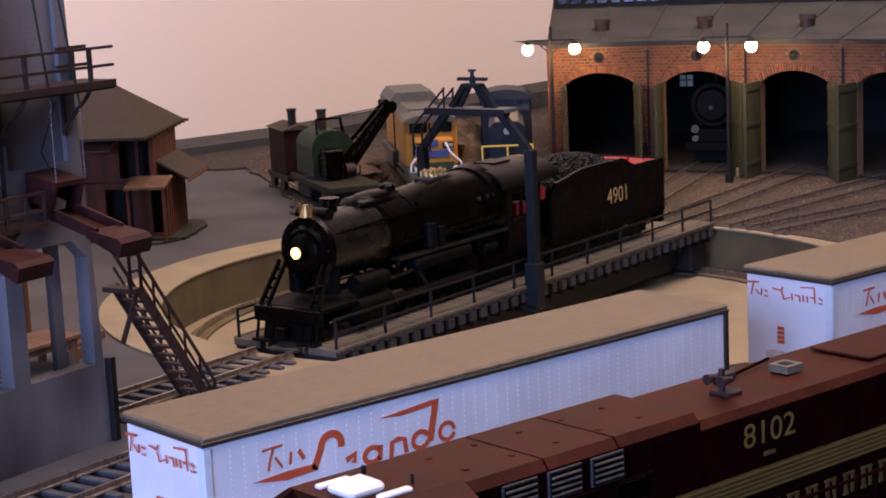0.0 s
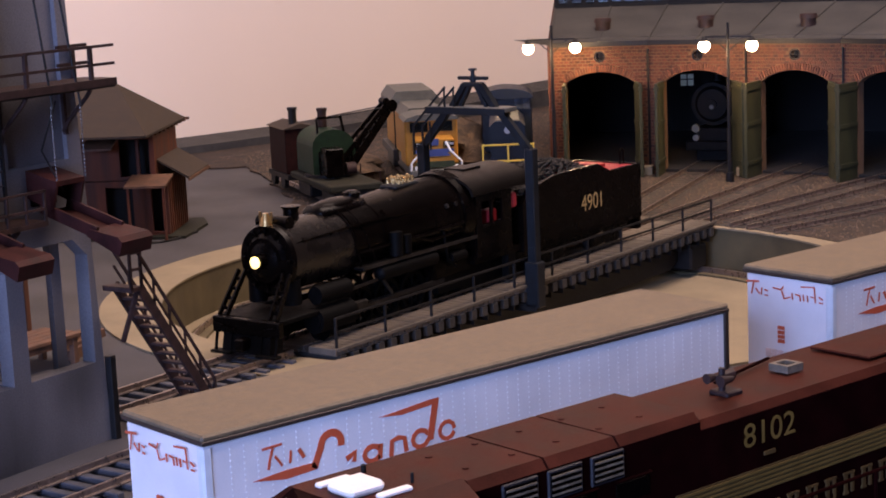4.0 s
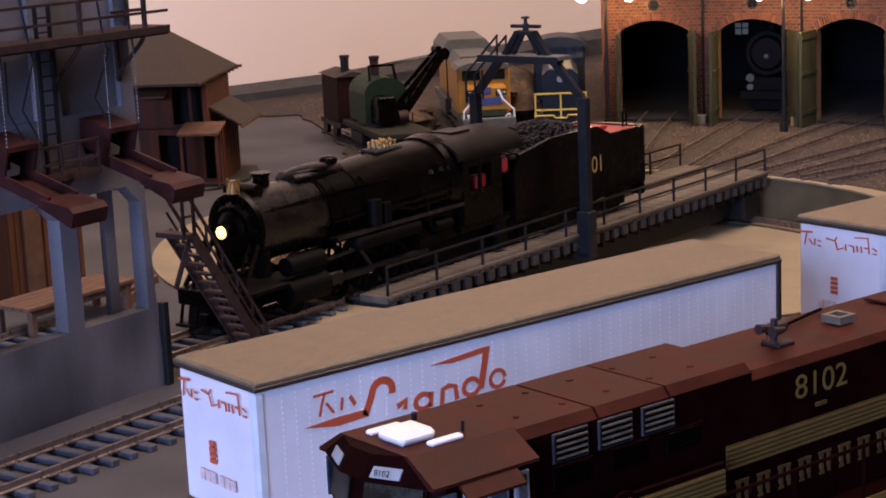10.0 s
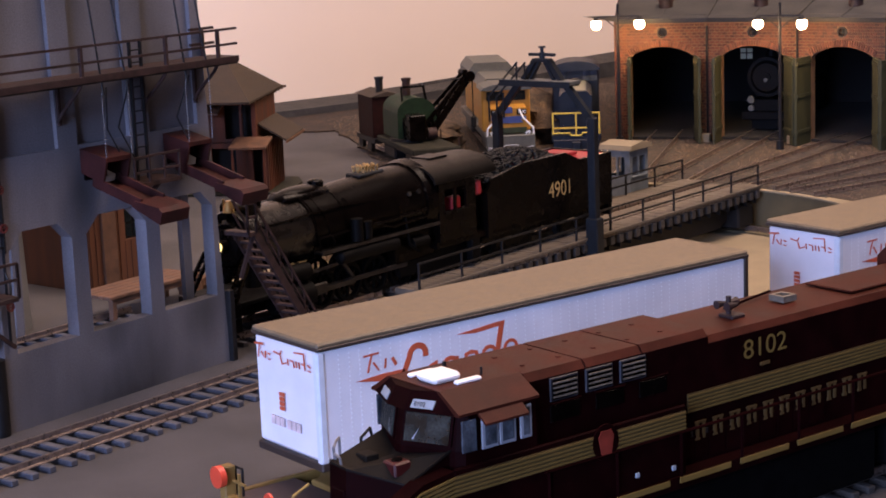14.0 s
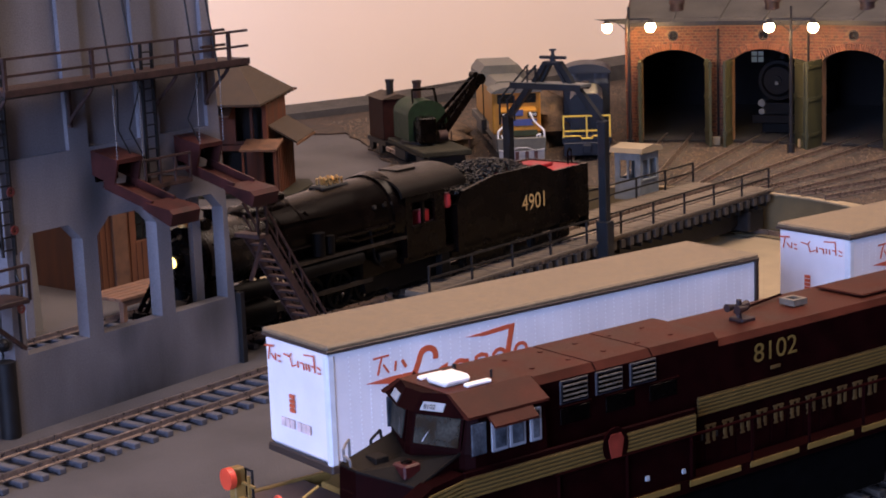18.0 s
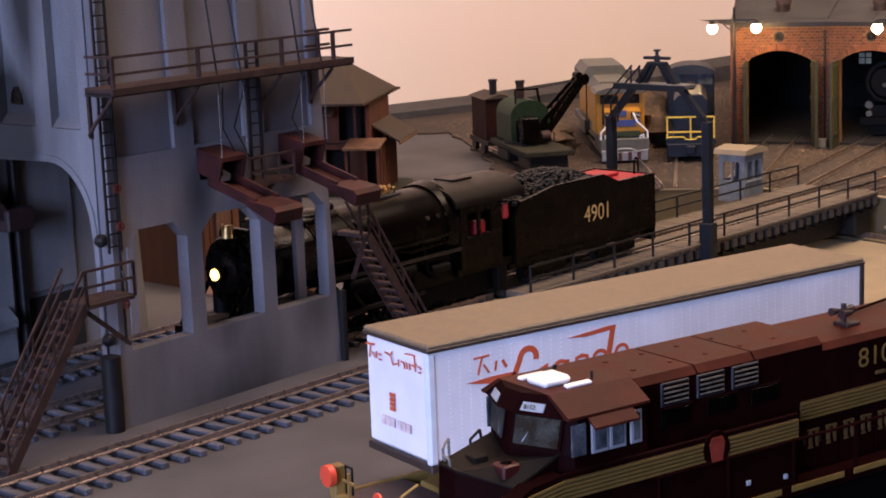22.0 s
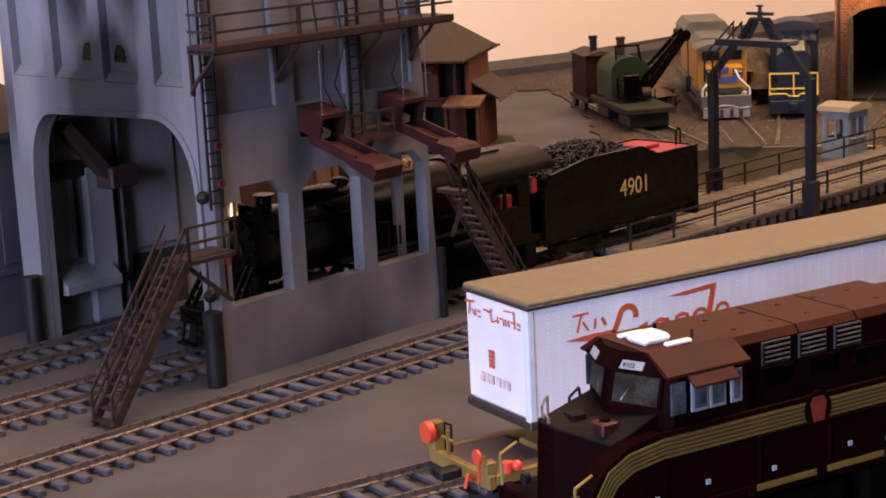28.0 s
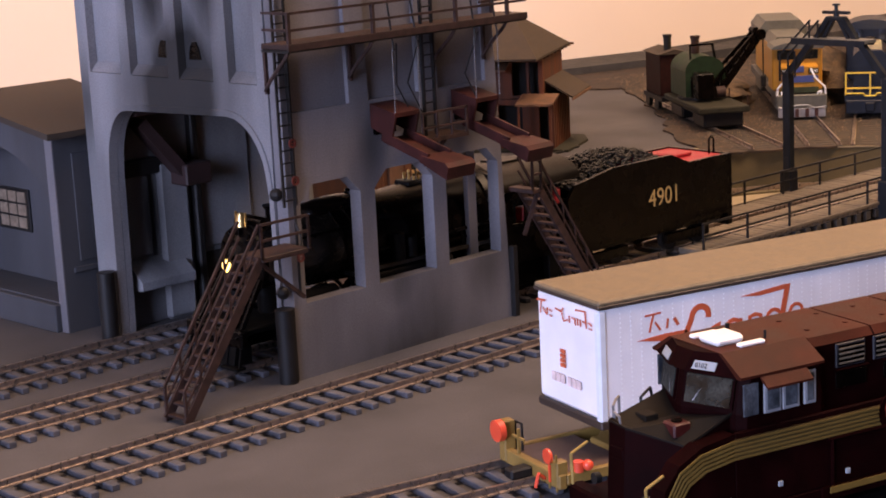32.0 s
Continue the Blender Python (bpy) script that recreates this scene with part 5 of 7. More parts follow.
# ---- steam locomotive and tender ----
def steam_locomotive():
    e = thing("steam_locomotive", 0, 0, 0, 0, "black steam locomotive with a lit headlight", "steam locomotive")
    zc, r = 36.0, 12.8                                        # boiler axis and size
    part("smokebox", Mesh().cyl((8, 0, zc), (42, 0, zc), r, 32), SOOT, e, "graphite grey smokebox", 40)
    part("smokebox_front", Mesh().cyl((8.1, 0, zc), (6.6, 0, zc), 12.9, 32, 12.2), BLACK, e, "black smokebox front ring", 40)
    door = part("smokebox_door", Mesh().cyl((6.8, 0, zc), (5.0, 0, zc), 9.6, 32, 8).cyl((5.1, 0, zc), (4.2, 0, zc), 6.5, 24, 4.5), BLACK, e, "round black smokebox door", 40)
    for i in range(12):
        a = i * math.pi / 6
        part("clamp", Mesh().box(5.6, 6.6, -0.7, 0.7, 9.4, 11.4, 0.2), BLACK, door, at=Matrix.Translation((0, 0, zc * MM)) @ Matrix.Rotation(a, 4, "X"))
    part("boiler", Mesh().cyl((42, 0, zc), (88, 0, zc + 0.6), r + 0.3, 32, r + 2.6), BLACKB, e, "black boiler barrel", 40)
    part("firebox", Mesh().cyl((88, 0, zc + 0.6), (113, 0, zc + 0.6), r + 2.6, 32, r + 2.8).box(88, 113, -13.5, 13.5, 14, 34, 1), BLACKB, e, "black firebox", 40)
    for x, q in ((41.4, 0.5), (57, 1.4), (73, 2.1), (88, 3.0), (104, 3.2), (108, 3.3), (111, 3.3)):
        part("boiler_band", Mesh().cyl((x, 0, zc + 0.3), (x + 0.8, 0, zc + 0.3), r + q - 0.15, 32), BLACKB, e, smooth=40)
    part("chimney", Mesh().cyl((21, 0, 47), (21, 0, 52), 2.8, 18).cyl((21, 0, 52), (21, 0, 53.2), 3.0, 18, 3.8), BLACK, e, smooth=40)
    part("feedwater_heater", Mesh().cyl((12, -7, 48.6), (12, 7, 48.6), 2.5, 16), BLACK, e, smooth=40)
    part("sand_dome", Mesh().box(32, 60, -6, 6, 46, 51, 2.2).ball((46, 0, 50), 6, 8, (2.1, 0.85, 0.42)), BLACK, e, "long low sand dome", 60)
    part("steam_dome", Mesh().cyl((56, 0, 48), (56, 0, 53), 3.2, 16).ball((56, 0, 52.6), 3.2, 6, (1, 1, 0.4)), BLACK, e, smooth=50)
    wc = part("valve_base", Mesh().box(78, 94, -4, 4, 50.5, 52.4, 0.6), BLUEST, e)
    for i in range(5):
        for j in range(3):
            x, y, h = 82 + i * 2.2, -2.6 + j * 2.6, 54.0 + 0.5 * ((i + j) % 2)
            part("valve", Mesh().cyl((x, y, 52), (x, y, h), 0.55, 8).ball((x, y, h + 0.2), 0.7, 4), BRASS, wc, "brass safety valve")
    part("bell", Mesh().cyl((7.4, 0, 48.2), (7.4, 0, 52.6), 2.3, 16, 1.1).bar((7.4, -2.6, 48), (7.4, -2.6, 53), 0.6).bar((7.4, 2.6, 48), (7.4, 2.6, 53), 0.6), BRASS, e, "brass bell", 40)
    hl = part("headlight", Mesh().cyl((5, 0, 36), (0.8, 0, 36), 2.7, 20).cyl((1.2, 0, 36), (0.6, 0, 36), 3.0, 20), BLACK, e, smooth=40)
    part("lens", Mesh().cyl((0.7, 0, 36), (0.0, 0, 36), 2.1, 20).ball((0.1, 0, 36), 1.9, 8, (0.45, 1, 1)), HEAD, hl, "glowing yellow headlight lens")
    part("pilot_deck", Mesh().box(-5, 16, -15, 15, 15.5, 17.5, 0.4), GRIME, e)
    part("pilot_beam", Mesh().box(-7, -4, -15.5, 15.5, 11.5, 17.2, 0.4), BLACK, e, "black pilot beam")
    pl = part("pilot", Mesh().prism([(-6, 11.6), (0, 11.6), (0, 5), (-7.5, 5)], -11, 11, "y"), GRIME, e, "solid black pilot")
    part("coupler", Mesh().box(-11, -6, -2, 2, 6.6, 10.8, 0.5), BLACK, e, "black knuckle coupler")
    for s in (-1, 1):
        part("foot_board", Mesh().box(-9.5, -5.5, min(s * 6, s * 15), max(s * 6, s * 15), 4.4, 5.4, 0.2), GRIME, pl)
        part("board_hanger", Mesh().bar((-7.5, s * 14, 5), (-6, s * 14, 12), 0.8).bar((-7.5, s * 7, 5), (-6, s * 7, 12), 0.8), GRIME, pl)
    for s in (-1, 1):
        st = part("front_stair", Mesh().bar((-5, s * 13.5, 17.4), (5, s * 12, 32), 0.8, 1.6).bar((-5, s * 10, 17.4), (5, s * 8.8, 32), 0.8, 1.6), BLACK, e, "black front step ladder")
        for k in range(4):
            t = (k + 0.7) / 4.6
            part("step", Mesh().bar((-5 + 10 * t, s * (10 - 1.2 * t), 17.4 + 14.6 * t), (-5 + 10 * t, s * (13.5 - 1.5 * t), 17.4 + 14.6 * t), 0.6, 1.2), BLACK, st)
        part("coupler_lever", Mesh().bar((-7.5, s * 4, 13), (-7.5, s * 14, 15), 0.6), BLACK, e)
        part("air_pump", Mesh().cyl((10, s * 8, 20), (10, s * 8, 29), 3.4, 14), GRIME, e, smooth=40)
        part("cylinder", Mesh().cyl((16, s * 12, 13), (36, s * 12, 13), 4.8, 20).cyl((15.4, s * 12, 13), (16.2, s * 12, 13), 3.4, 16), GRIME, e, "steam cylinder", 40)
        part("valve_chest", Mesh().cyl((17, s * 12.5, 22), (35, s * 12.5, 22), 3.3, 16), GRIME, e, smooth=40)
        part("running_board", Mesh().box(40, 113, min(s * 12, s * 16.5), max(s * 12, s * 16.5), 27, 28.2, 0.2), GRIME, e)
        part("running_board_edge", Mesh().box(40, 113, min(s * 16.55, s * 16.9), max(s * 16.55, s * 16.9), 27.2, 28.5), RODS, e, "paler running board edge")
        part("handrail", Mesh().pipe([(10, s * 11, 42), (42, s * 12, 43.5), (112, s * 14.4, 43)], 0.35), BLACKB, e, "thin boiler handrail")
        for k in range(7):
            part("handrail_stanchion", Mesh().cyl((14 + k * 15, s * (10.4 + 0.45 * k), 41.6 + 0.1 * k), (14 + k * 15, s * (11.4 + 0.45 * k), 42.8 + 0.1 * k), 0.5, 6), BLACKB, e)
        part("sand_pipe", Mesh().pipe([(44 + 4 * s, s * 6, 48), (44 + 4 * s, s * 11.5, 43), (46 + 4 * s, s * 14, 30), (47 + 4 * s, s * 12, 18)], 0.5), BLACKB, e)
        part("sand_pipe", Mesh().pipe([(50 + 4 * s, s * 6, 48), (50 + 4 * s, s * 12, 43), (54 + 4 * s, s * 14.4, 30)], 0.5), BLACKB, e)
        part("washout_plug", Mesh().cyl((96, s * 13.6, 42), (96, s * 15.2, 42.6), 0.9, 8).cyl((102, s * 13.6, 42), (102, s * 15.2, 42.6), 0.9, 8).cyl((107, s * 13.6, 42), (107, s * 15.2, 42.6), 0.9, 8), RODS, e)
        part("feed_pipe", Mesh().pipe([(112, s * 14.8, 32), (84, s * 15.4, 31), (66, s * 14, 36), (60, s * 10, 46)], 0.8, 8), BLACKB, e)
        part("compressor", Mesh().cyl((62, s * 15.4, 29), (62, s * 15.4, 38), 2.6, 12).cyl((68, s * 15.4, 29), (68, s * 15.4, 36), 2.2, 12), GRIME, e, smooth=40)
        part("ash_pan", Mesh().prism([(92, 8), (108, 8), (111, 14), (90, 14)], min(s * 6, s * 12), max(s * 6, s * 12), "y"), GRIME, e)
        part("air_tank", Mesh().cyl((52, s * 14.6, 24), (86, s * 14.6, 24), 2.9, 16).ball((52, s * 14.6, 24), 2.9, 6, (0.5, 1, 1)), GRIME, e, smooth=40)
        part("side_rod", Mesh().box(44, 96, min(s * 11.5, s * 12.4), max(s * 11.5, s * 12.4), 12.2, 14.2, 0.3), RODS, e, "steel side rod")
        part("main_rod", Mesh().bar((30, s * 14, 13), (62, s * 13.2, 12.8), 0.9, 1.9), RODS, e)
        part("crosshead", Mesh().box(36, 44, min(s * 13, s * 15), max(s * 13, s * 15), 11.5, 16, 0.4), RODS, e)
        part("eccentric_link", Mesh().bar((52, s * 14.2, 24), (60, s * 13.8, 15), 0.8, 1.3).bar((36, s * 14, 21), (54, s * 14.2, 22), 0.7, 1.1), RODS, e)
        part("pipe_run", Mesh().pipe([(42, s * 13.4, 33), (80, s * 15.6, 34), (112, s * 15.8, 35)], 0.7), BLACK, e)
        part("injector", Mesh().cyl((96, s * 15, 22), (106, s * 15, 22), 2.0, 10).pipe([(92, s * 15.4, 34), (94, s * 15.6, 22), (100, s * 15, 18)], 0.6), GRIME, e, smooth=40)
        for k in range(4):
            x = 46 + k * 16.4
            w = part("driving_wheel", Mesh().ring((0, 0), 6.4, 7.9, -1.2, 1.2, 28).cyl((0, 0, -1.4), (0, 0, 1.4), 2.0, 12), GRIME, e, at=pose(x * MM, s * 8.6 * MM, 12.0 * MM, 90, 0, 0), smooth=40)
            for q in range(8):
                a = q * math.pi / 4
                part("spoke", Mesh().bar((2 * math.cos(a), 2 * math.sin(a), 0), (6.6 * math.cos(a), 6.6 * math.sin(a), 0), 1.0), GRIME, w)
            WHEELS.append((w, x, s * 8.6, 12.0, 7.9))
        for x, rr in ((24, 4.8), (112, 5.4), (126, 5.4)):
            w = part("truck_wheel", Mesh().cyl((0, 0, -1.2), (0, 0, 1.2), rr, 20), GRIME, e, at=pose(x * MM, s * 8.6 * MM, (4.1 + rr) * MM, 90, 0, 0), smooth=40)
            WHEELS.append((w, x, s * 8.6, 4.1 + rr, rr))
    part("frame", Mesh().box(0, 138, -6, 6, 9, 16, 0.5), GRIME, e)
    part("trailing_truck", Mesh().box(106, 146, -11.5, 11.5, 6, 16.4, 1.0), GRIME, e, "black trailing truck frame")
    for s in (-1, 1):
        part("cab_step", Mesh().box(136, 142, min(s * 12, s * 15.5), max(s * 12, s * 15.5), 6, 17, 0.4), GRIME, e)
    for s in (-1, 1):
        y0, y1 = sorted((s * 15.6, s * 16.6))
        cs = part("cab_side", Mesh().prism([(113, 19), (138, 19), (138, 44.5), (113, 44.5)], y0, y1, "y", [[(117, 32), (123.5, 32), (123.5, 41), (117, 41)], [(125, 32), (131.5, 32), (131.5, 41), (125, 41)]]), BLACK, e, "black cab side with two windows")
        part("arm_rest", Mesh().box(116, 132, min(s * 16.6, s * 17.6), max(s * 16.6, s * 17.6), 30.8, 31.8, 0.2), BLACK, cs)
    part("cab_front", Mesh().box(112.4, 113, -15.5, 15.5, 19, 45), BLACK, e)
    part("cab_lining", Mesh().box(114, 119, -13.5, 13.5, 19.2, 43, 0.4).box(124, 130.5, -14.6, -10.5, 19.2, 36.5, 0.5).box(124, 130.5, 10.5, 14.6, 19.2, 36.5, 0.5), CABRED, e, "red cab interior")
    part("cab_curtain", Mesh().box(139.5, 143.5, -16.2, -10.5, 35.0, 41.4, 0.9), CABRED, e, "red cab curtain")
    part("cab_floor", Mesh().box(112, 146, -15.5, 15.5, 16.5, 19), BLACK, e)
    roof = [(-17.6, 44.2)] + [(17.6 * math.cos(radians(a)), 44.2 + 8.2 * math.sin(radians(a))) for a in range(170, 5, -10)] + [(17.6, 44.2), (16.6, 43.8)] + [(16.6 * math.cos(radians(a)), 43.8 + 7.6 * math.sin(radians(a))) for a in range(10, 172, 10)] + [(-16.6, 43.8)]
    part("cab_roof", Mesh().prism(roof, 110, 152, "x"), CABR, e, "dark curved cab roof", 40)
    part("turret_hood", Mesh().cyl((106.5, 0, zc + 0.6), (112, 0, zc + 0.6), r + 3.6, 32, r + 4.6), BLACK, e, "black turret hood before the cab", 40)
    part("roof_hatch", Mesh().box(122, 134, -5, 5, 51.6, 52.9, 0.2), CABR, e)
    return e


RODS = mat("oily_rod_steel", (0.035, 0.03, 0.026), 0.45, metal=0.6, var=0.4)
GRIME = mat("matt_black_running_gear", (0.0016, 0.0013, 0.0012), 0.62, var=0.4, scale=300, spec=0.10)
BLACKB = mat("brown_black_boiler_paint", (0.0026, 0.0016, 0.0012), 0.24, var=0.4, scale=160, spec=0.075)
WHEELS = []


def tender_car():
    t = thing("tender", 0, 0, 0, 0, "black tender with gold numbers, coal load and red deck", "tender")
    prof = [(146, 15.5), (243, 15.5), (243, 40), (217, 40), (212, 42), (206, 44.5), (172, 44.5), (160, 42.5), (150, 41), (146, 36)]
    for s in (-1, 1):
        part("side", Mesh().prism(prof, min(s * 15.5, s * 17), max(s * 15.5, s * 17), "y"), BLACK, t, "black tender side")
        m = Mesh()
        for i in range(46):
            m.box(149 + i * 2, 149.5 + i * 2, s * 17.02 - 0.1, s * 17.02 + 0.1, 17, 17.5)
        part("rivet_row", m, BLACK, t)
    part("tank", Mesh().box(158, 242, -15.4, 15.4, 15.5, 37, 0.4), BLACK, t)
    part("front_wall", Mesh().box(146, 148, -15.5, 15.5, 15.5, 36), BLACK, t)
    part("rear_deck", Mesh().box(208, 242.5, -15.4, 15.4, 37.4, 39.4, 0.3), CABRED, t, "red painted rear deck")
    part("bunker_wall", Mesh().box(206, 207.5, -15.4, 15.4, 37, 44, 0.2), CABRED, t, "red bunker bulkhead")
    part("rear_wall", Mesh().box(242, 243.8, -17, 17, 15.5, 40, 0.3), BLACK, t)
    part("hatch", Mesh().box(222, 233, -5, 5, 39.4, 41, 0.4), CABRED, t)
    rnd = random.Random(9)
    m = Mesh()
    for i in range(1500):
        x, y = rnd.uniform(150, 206), rnd.uniform(-14.8, 14.8)
        h = 39.5 + 9.0 * max(0, 1 - (y / 17) ** 2) * (1 - ((x - 184) / 36) ** 2)
        r = rnd.uniform(0.5, 1.25)
        m.ball((x, y, h - rnd.uniform(0, 1)), r, 3, (1, rnd.uniform(0.7, 1.2), rnd.uniform(0.6, 1)))
    tagged(part("coal_load", m, COAL, t, "heap of glossy black coal"), kind="stuff")
    part("rear_ladder", Mesh().bar((244.6, -15, 15), (244.6, -15, 40), 0.6).bar((244.6, -11, 15), (244.6, -11, 40), 0.6), BLACK, t)
    part("ladder_hoop", Mesh().pipe([(239, -9, 39.4), (239, -9, 45.4), (240.5, -9, 46.6), (242, -9, 45.4), (242, -9, 39.4)], 0.45), BLACK, t)
    part("frame", Mesh().box(146, 245, -13, 13, 12.5, 15.5, 0.4), BLACK, t)
    part("coupler", Mesh().box(245, 251, -2, 2, 8, 12, 0.6), BLACK, t)
    part("rear_beam", Mesh().box(243.5, 246.5, -15, 15, 9.5, 15.5, 0.4), BLACK, t)
    for x0 in (160, 210):
        for s in (-1, 1):
            part("truck_side", Mesh().box(x0 - 3, x0 + 25, min(s * 10.4, s * 12), max(s * 10.4, s * 12), 7, 11.5, 0.6), BLACK, t, "black tender truck frame")
        for x in (x0 + 2, x0 + 20):
            for s in (-8.6, 8.6):
                w = part("wheel", Mesh().cyl((0, 0, -1.2), (0, 0, 1.2), 4.9, 20), IRON, t, at=pose(x * MM, s * MM, 9.0 * MM, 90, 0, 0), smooth=40)
                WHEELS.append((w, x, s, 9.0, 4.9))
    lettering("number", "4901", 10.0, GOLDL, t, pose(0.2010, -0.0171, 0.0285, 90, 0, 0), 0.95)
    return t


GOLDL = mat("gold_leaf_numbers", (0.33, 0.22, 0.085), 0.5, var=0.08)
ENGINE = steam_locomotive()
TENDER = tender_car()


# ---- roundhouse ----
def roundhouse():
    rh = thing("roundhouse", TX, TY, 0.6, 0, "brick roundhouse with arched engine doorways", "roundhouse")
    R0, HW = 320.0, 76.0
    half = 10.4 / 2
    hw = R0 * math.tan(radians(half))
    swing = (84, 104, 86, 120, 92, 122, 90, 110)          # how far each door leaf stands open
    for k, a in enumerate((37.8, 27.4, 17.0, 6.6)):
        M = pose(R0 * math.cos(radians(a)) * MM, R0 * math.sin(radians(a)) * MM, 0, 0, 0, a - 90)
        ow, sp, cr = 20.2, 53.6, 60.2
        n = 12
        arch = [(-ow, 0), (-ow, sp)] + [(-ow + 2 * ow * i / n, sp + (cr - sp) * math.sin(math.pi * i / n) ** 0.75) for i in range(1, n)] + [(ow, sp), (ow, 0)]
        wall = [(-hw, 0)] + arch + [(hw, 0), (hw, HW), (-hw, HW)]
        eye = [(2.6 * math.cos(q * math.pi / 6), 69 + 2.6 * math.sin(q * math.pi / 6)) for q in range(12)]
        w = part("front_wall", Mesh().prism(wall, -3, 3, "y", [eye]), BRICK, rh, "red brick front with an arched doorway", at=M)
        for i in range(29):
            t = (i + 0.5) / 29
            x = -ow - 1 + 2 * (ow + 1) * t
            z = sp + (cr - sp) * math.sin(math.pi * t) ** 0.75
            tilt = math.atan2((cr - sp) * math.cos(math.pi * t) * 2.6, 2 * ow)
            part("arch_brick", ARCH_ME, ARCHB, w, at=Matrix.Translation((x * MM, -0.0033, z * MM)) @ Matrix.Rotation(-tilt, 4, "Y"))
        lay_bricks(w, hw, HW, ow, sp, cr, k)
        part("round_window", Mesh().add(*ring_y(2.4, 3.3, -3.6, -2.6, 69)).box(-0.3, 0.3, -3.2, -2.9, 66.6, 71.4).box(-2.4, 2.4, -3.2, -2.9, 68.7, 69.3), IRON, w)
        # the door leaves, swung open
        for s in (-1, 1):
            d = part("door_leaf", Mesh().box(min(0, -s * 19.5), max(0, -s * 19.5), -0.9, 0.9, 0.6, 54.4, 0.2), OLIVE, w, "olive green wooden door leaf", at=pose(s * (ow + 0.6) * MM, -0.0042, 0, 0, 0, s * swing[2 * k + (s > 0)]))
            for z in (8, 30, 50):
                part("brace", Mesh().box(min(0, -s * 19), max(0, -s * 19), -1.4, 1.4, z, z + 2.2), OLIVE, d)
        part("inner_roof", Mesh().prism([(-hw, HW), (hw, HW), (hw * 1.75, HW + 4), (-hw * 1.75, HW + 4)], 0, 1, "y"), SLATE, w)
        # roof slab, rising to the back
        q0, q1 = hw * 0.98, hw * (R0 + 190) / R0
        part("roof", Mesh().add([(-q0, -7, HW), (q0, -7, HW), (q1, 190, HW + 48), (-q1, 190, HW + 48), (-q0, -7, HW + 2), (q0, -7, HW + 2), (q1, 190, HW + 50), (-q1, 190, HW + 50)],
             [[0, 1, 2, 3], [7, 6, 5, 4], [0, 4, 5, 1], [1, 5, 6, 2], [2, 6, 7, 3], [3, 7, 4, 0]]), SLATE, w, "dark felt roof")
        for t in (0.0, 0.5, 1.0):
            part("roof_seam", Mesh().bar((-q0 + 2 * q0 * t, -6.5, HW + 2.3), (-q1 + 2 * q1 * t, 189, HW + 50.3), 1.0, 0.8), SLATE, w)
        part("down_pipe", Mesh().cyl((hw - 0.8, -3.8, 0), (hw - 0.8, -3.8, HW - 3), 0.7, 8), IRON, w, "dark down pipe")
        part("eave_board", Mesh().box(-hw, hw, -7.4, -6.9, HW - 0.6, HW + 2.2), IRON, w)
        part("clerestory", Mesh().box(-hw * 1.2, hw * 1.2, 62, 130, HW + 14, HW + 44), SHADEBLK, w, "dark clerestory")
        for i in range(8):
            part("clerestory_pane", Mesh().box(-hw * 1.1 + i * hw * 0.28, -hw * 1.1 + i * hw * 0.28 + 5.6, 61.4, 61.9, HW + 22, HW + 32), DGLASS, w)
        part("smoke_vent", Mesh().cyl((0, 18, HW + 6), (0, 18, HW + 12), 4.4, 14).cyl((0, 18, HW + 12), (0, 18, HW + 14.5), 5.4, 14, 4.6), RUST, w, "roof smoke vent", 40)
        # Back wall and floor are near-black, painting in the stalls' shade.
        part("back_wall", Mesh().prism([(-q1, 0), (q1, 0), (q1, HW + 48), (-q1, HW + 48)], 187, 190, "y", [] if k else [[(32, 33), (41, 33), (41, 41), (32, 41)]]), SHADEBLK, w)
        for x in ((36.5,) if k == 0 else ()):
            rw = part("rear_window", Mesh().box(x - 4.5, x + 4.5, 190.2, 191, 33, 41), PANE, w, "rear window panes with a faint added glow")
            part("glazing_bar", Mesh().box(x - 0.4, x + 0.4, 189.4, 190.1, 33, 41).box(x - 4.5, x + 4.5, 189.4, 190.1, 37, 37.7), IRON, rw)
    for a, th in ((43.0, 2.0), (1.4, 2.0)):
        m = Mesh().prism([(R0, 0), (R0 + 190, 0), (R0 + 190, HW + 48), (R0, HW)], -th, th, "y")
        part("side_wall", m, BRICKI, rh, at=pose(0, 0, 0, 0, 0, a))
    part("floor", Mesh().ring((0, 0), R0 - 2, R0 + 188, 0.9, 2.4, 24, radians(1.6), radians(42.8)), SHADEBLK, rh)


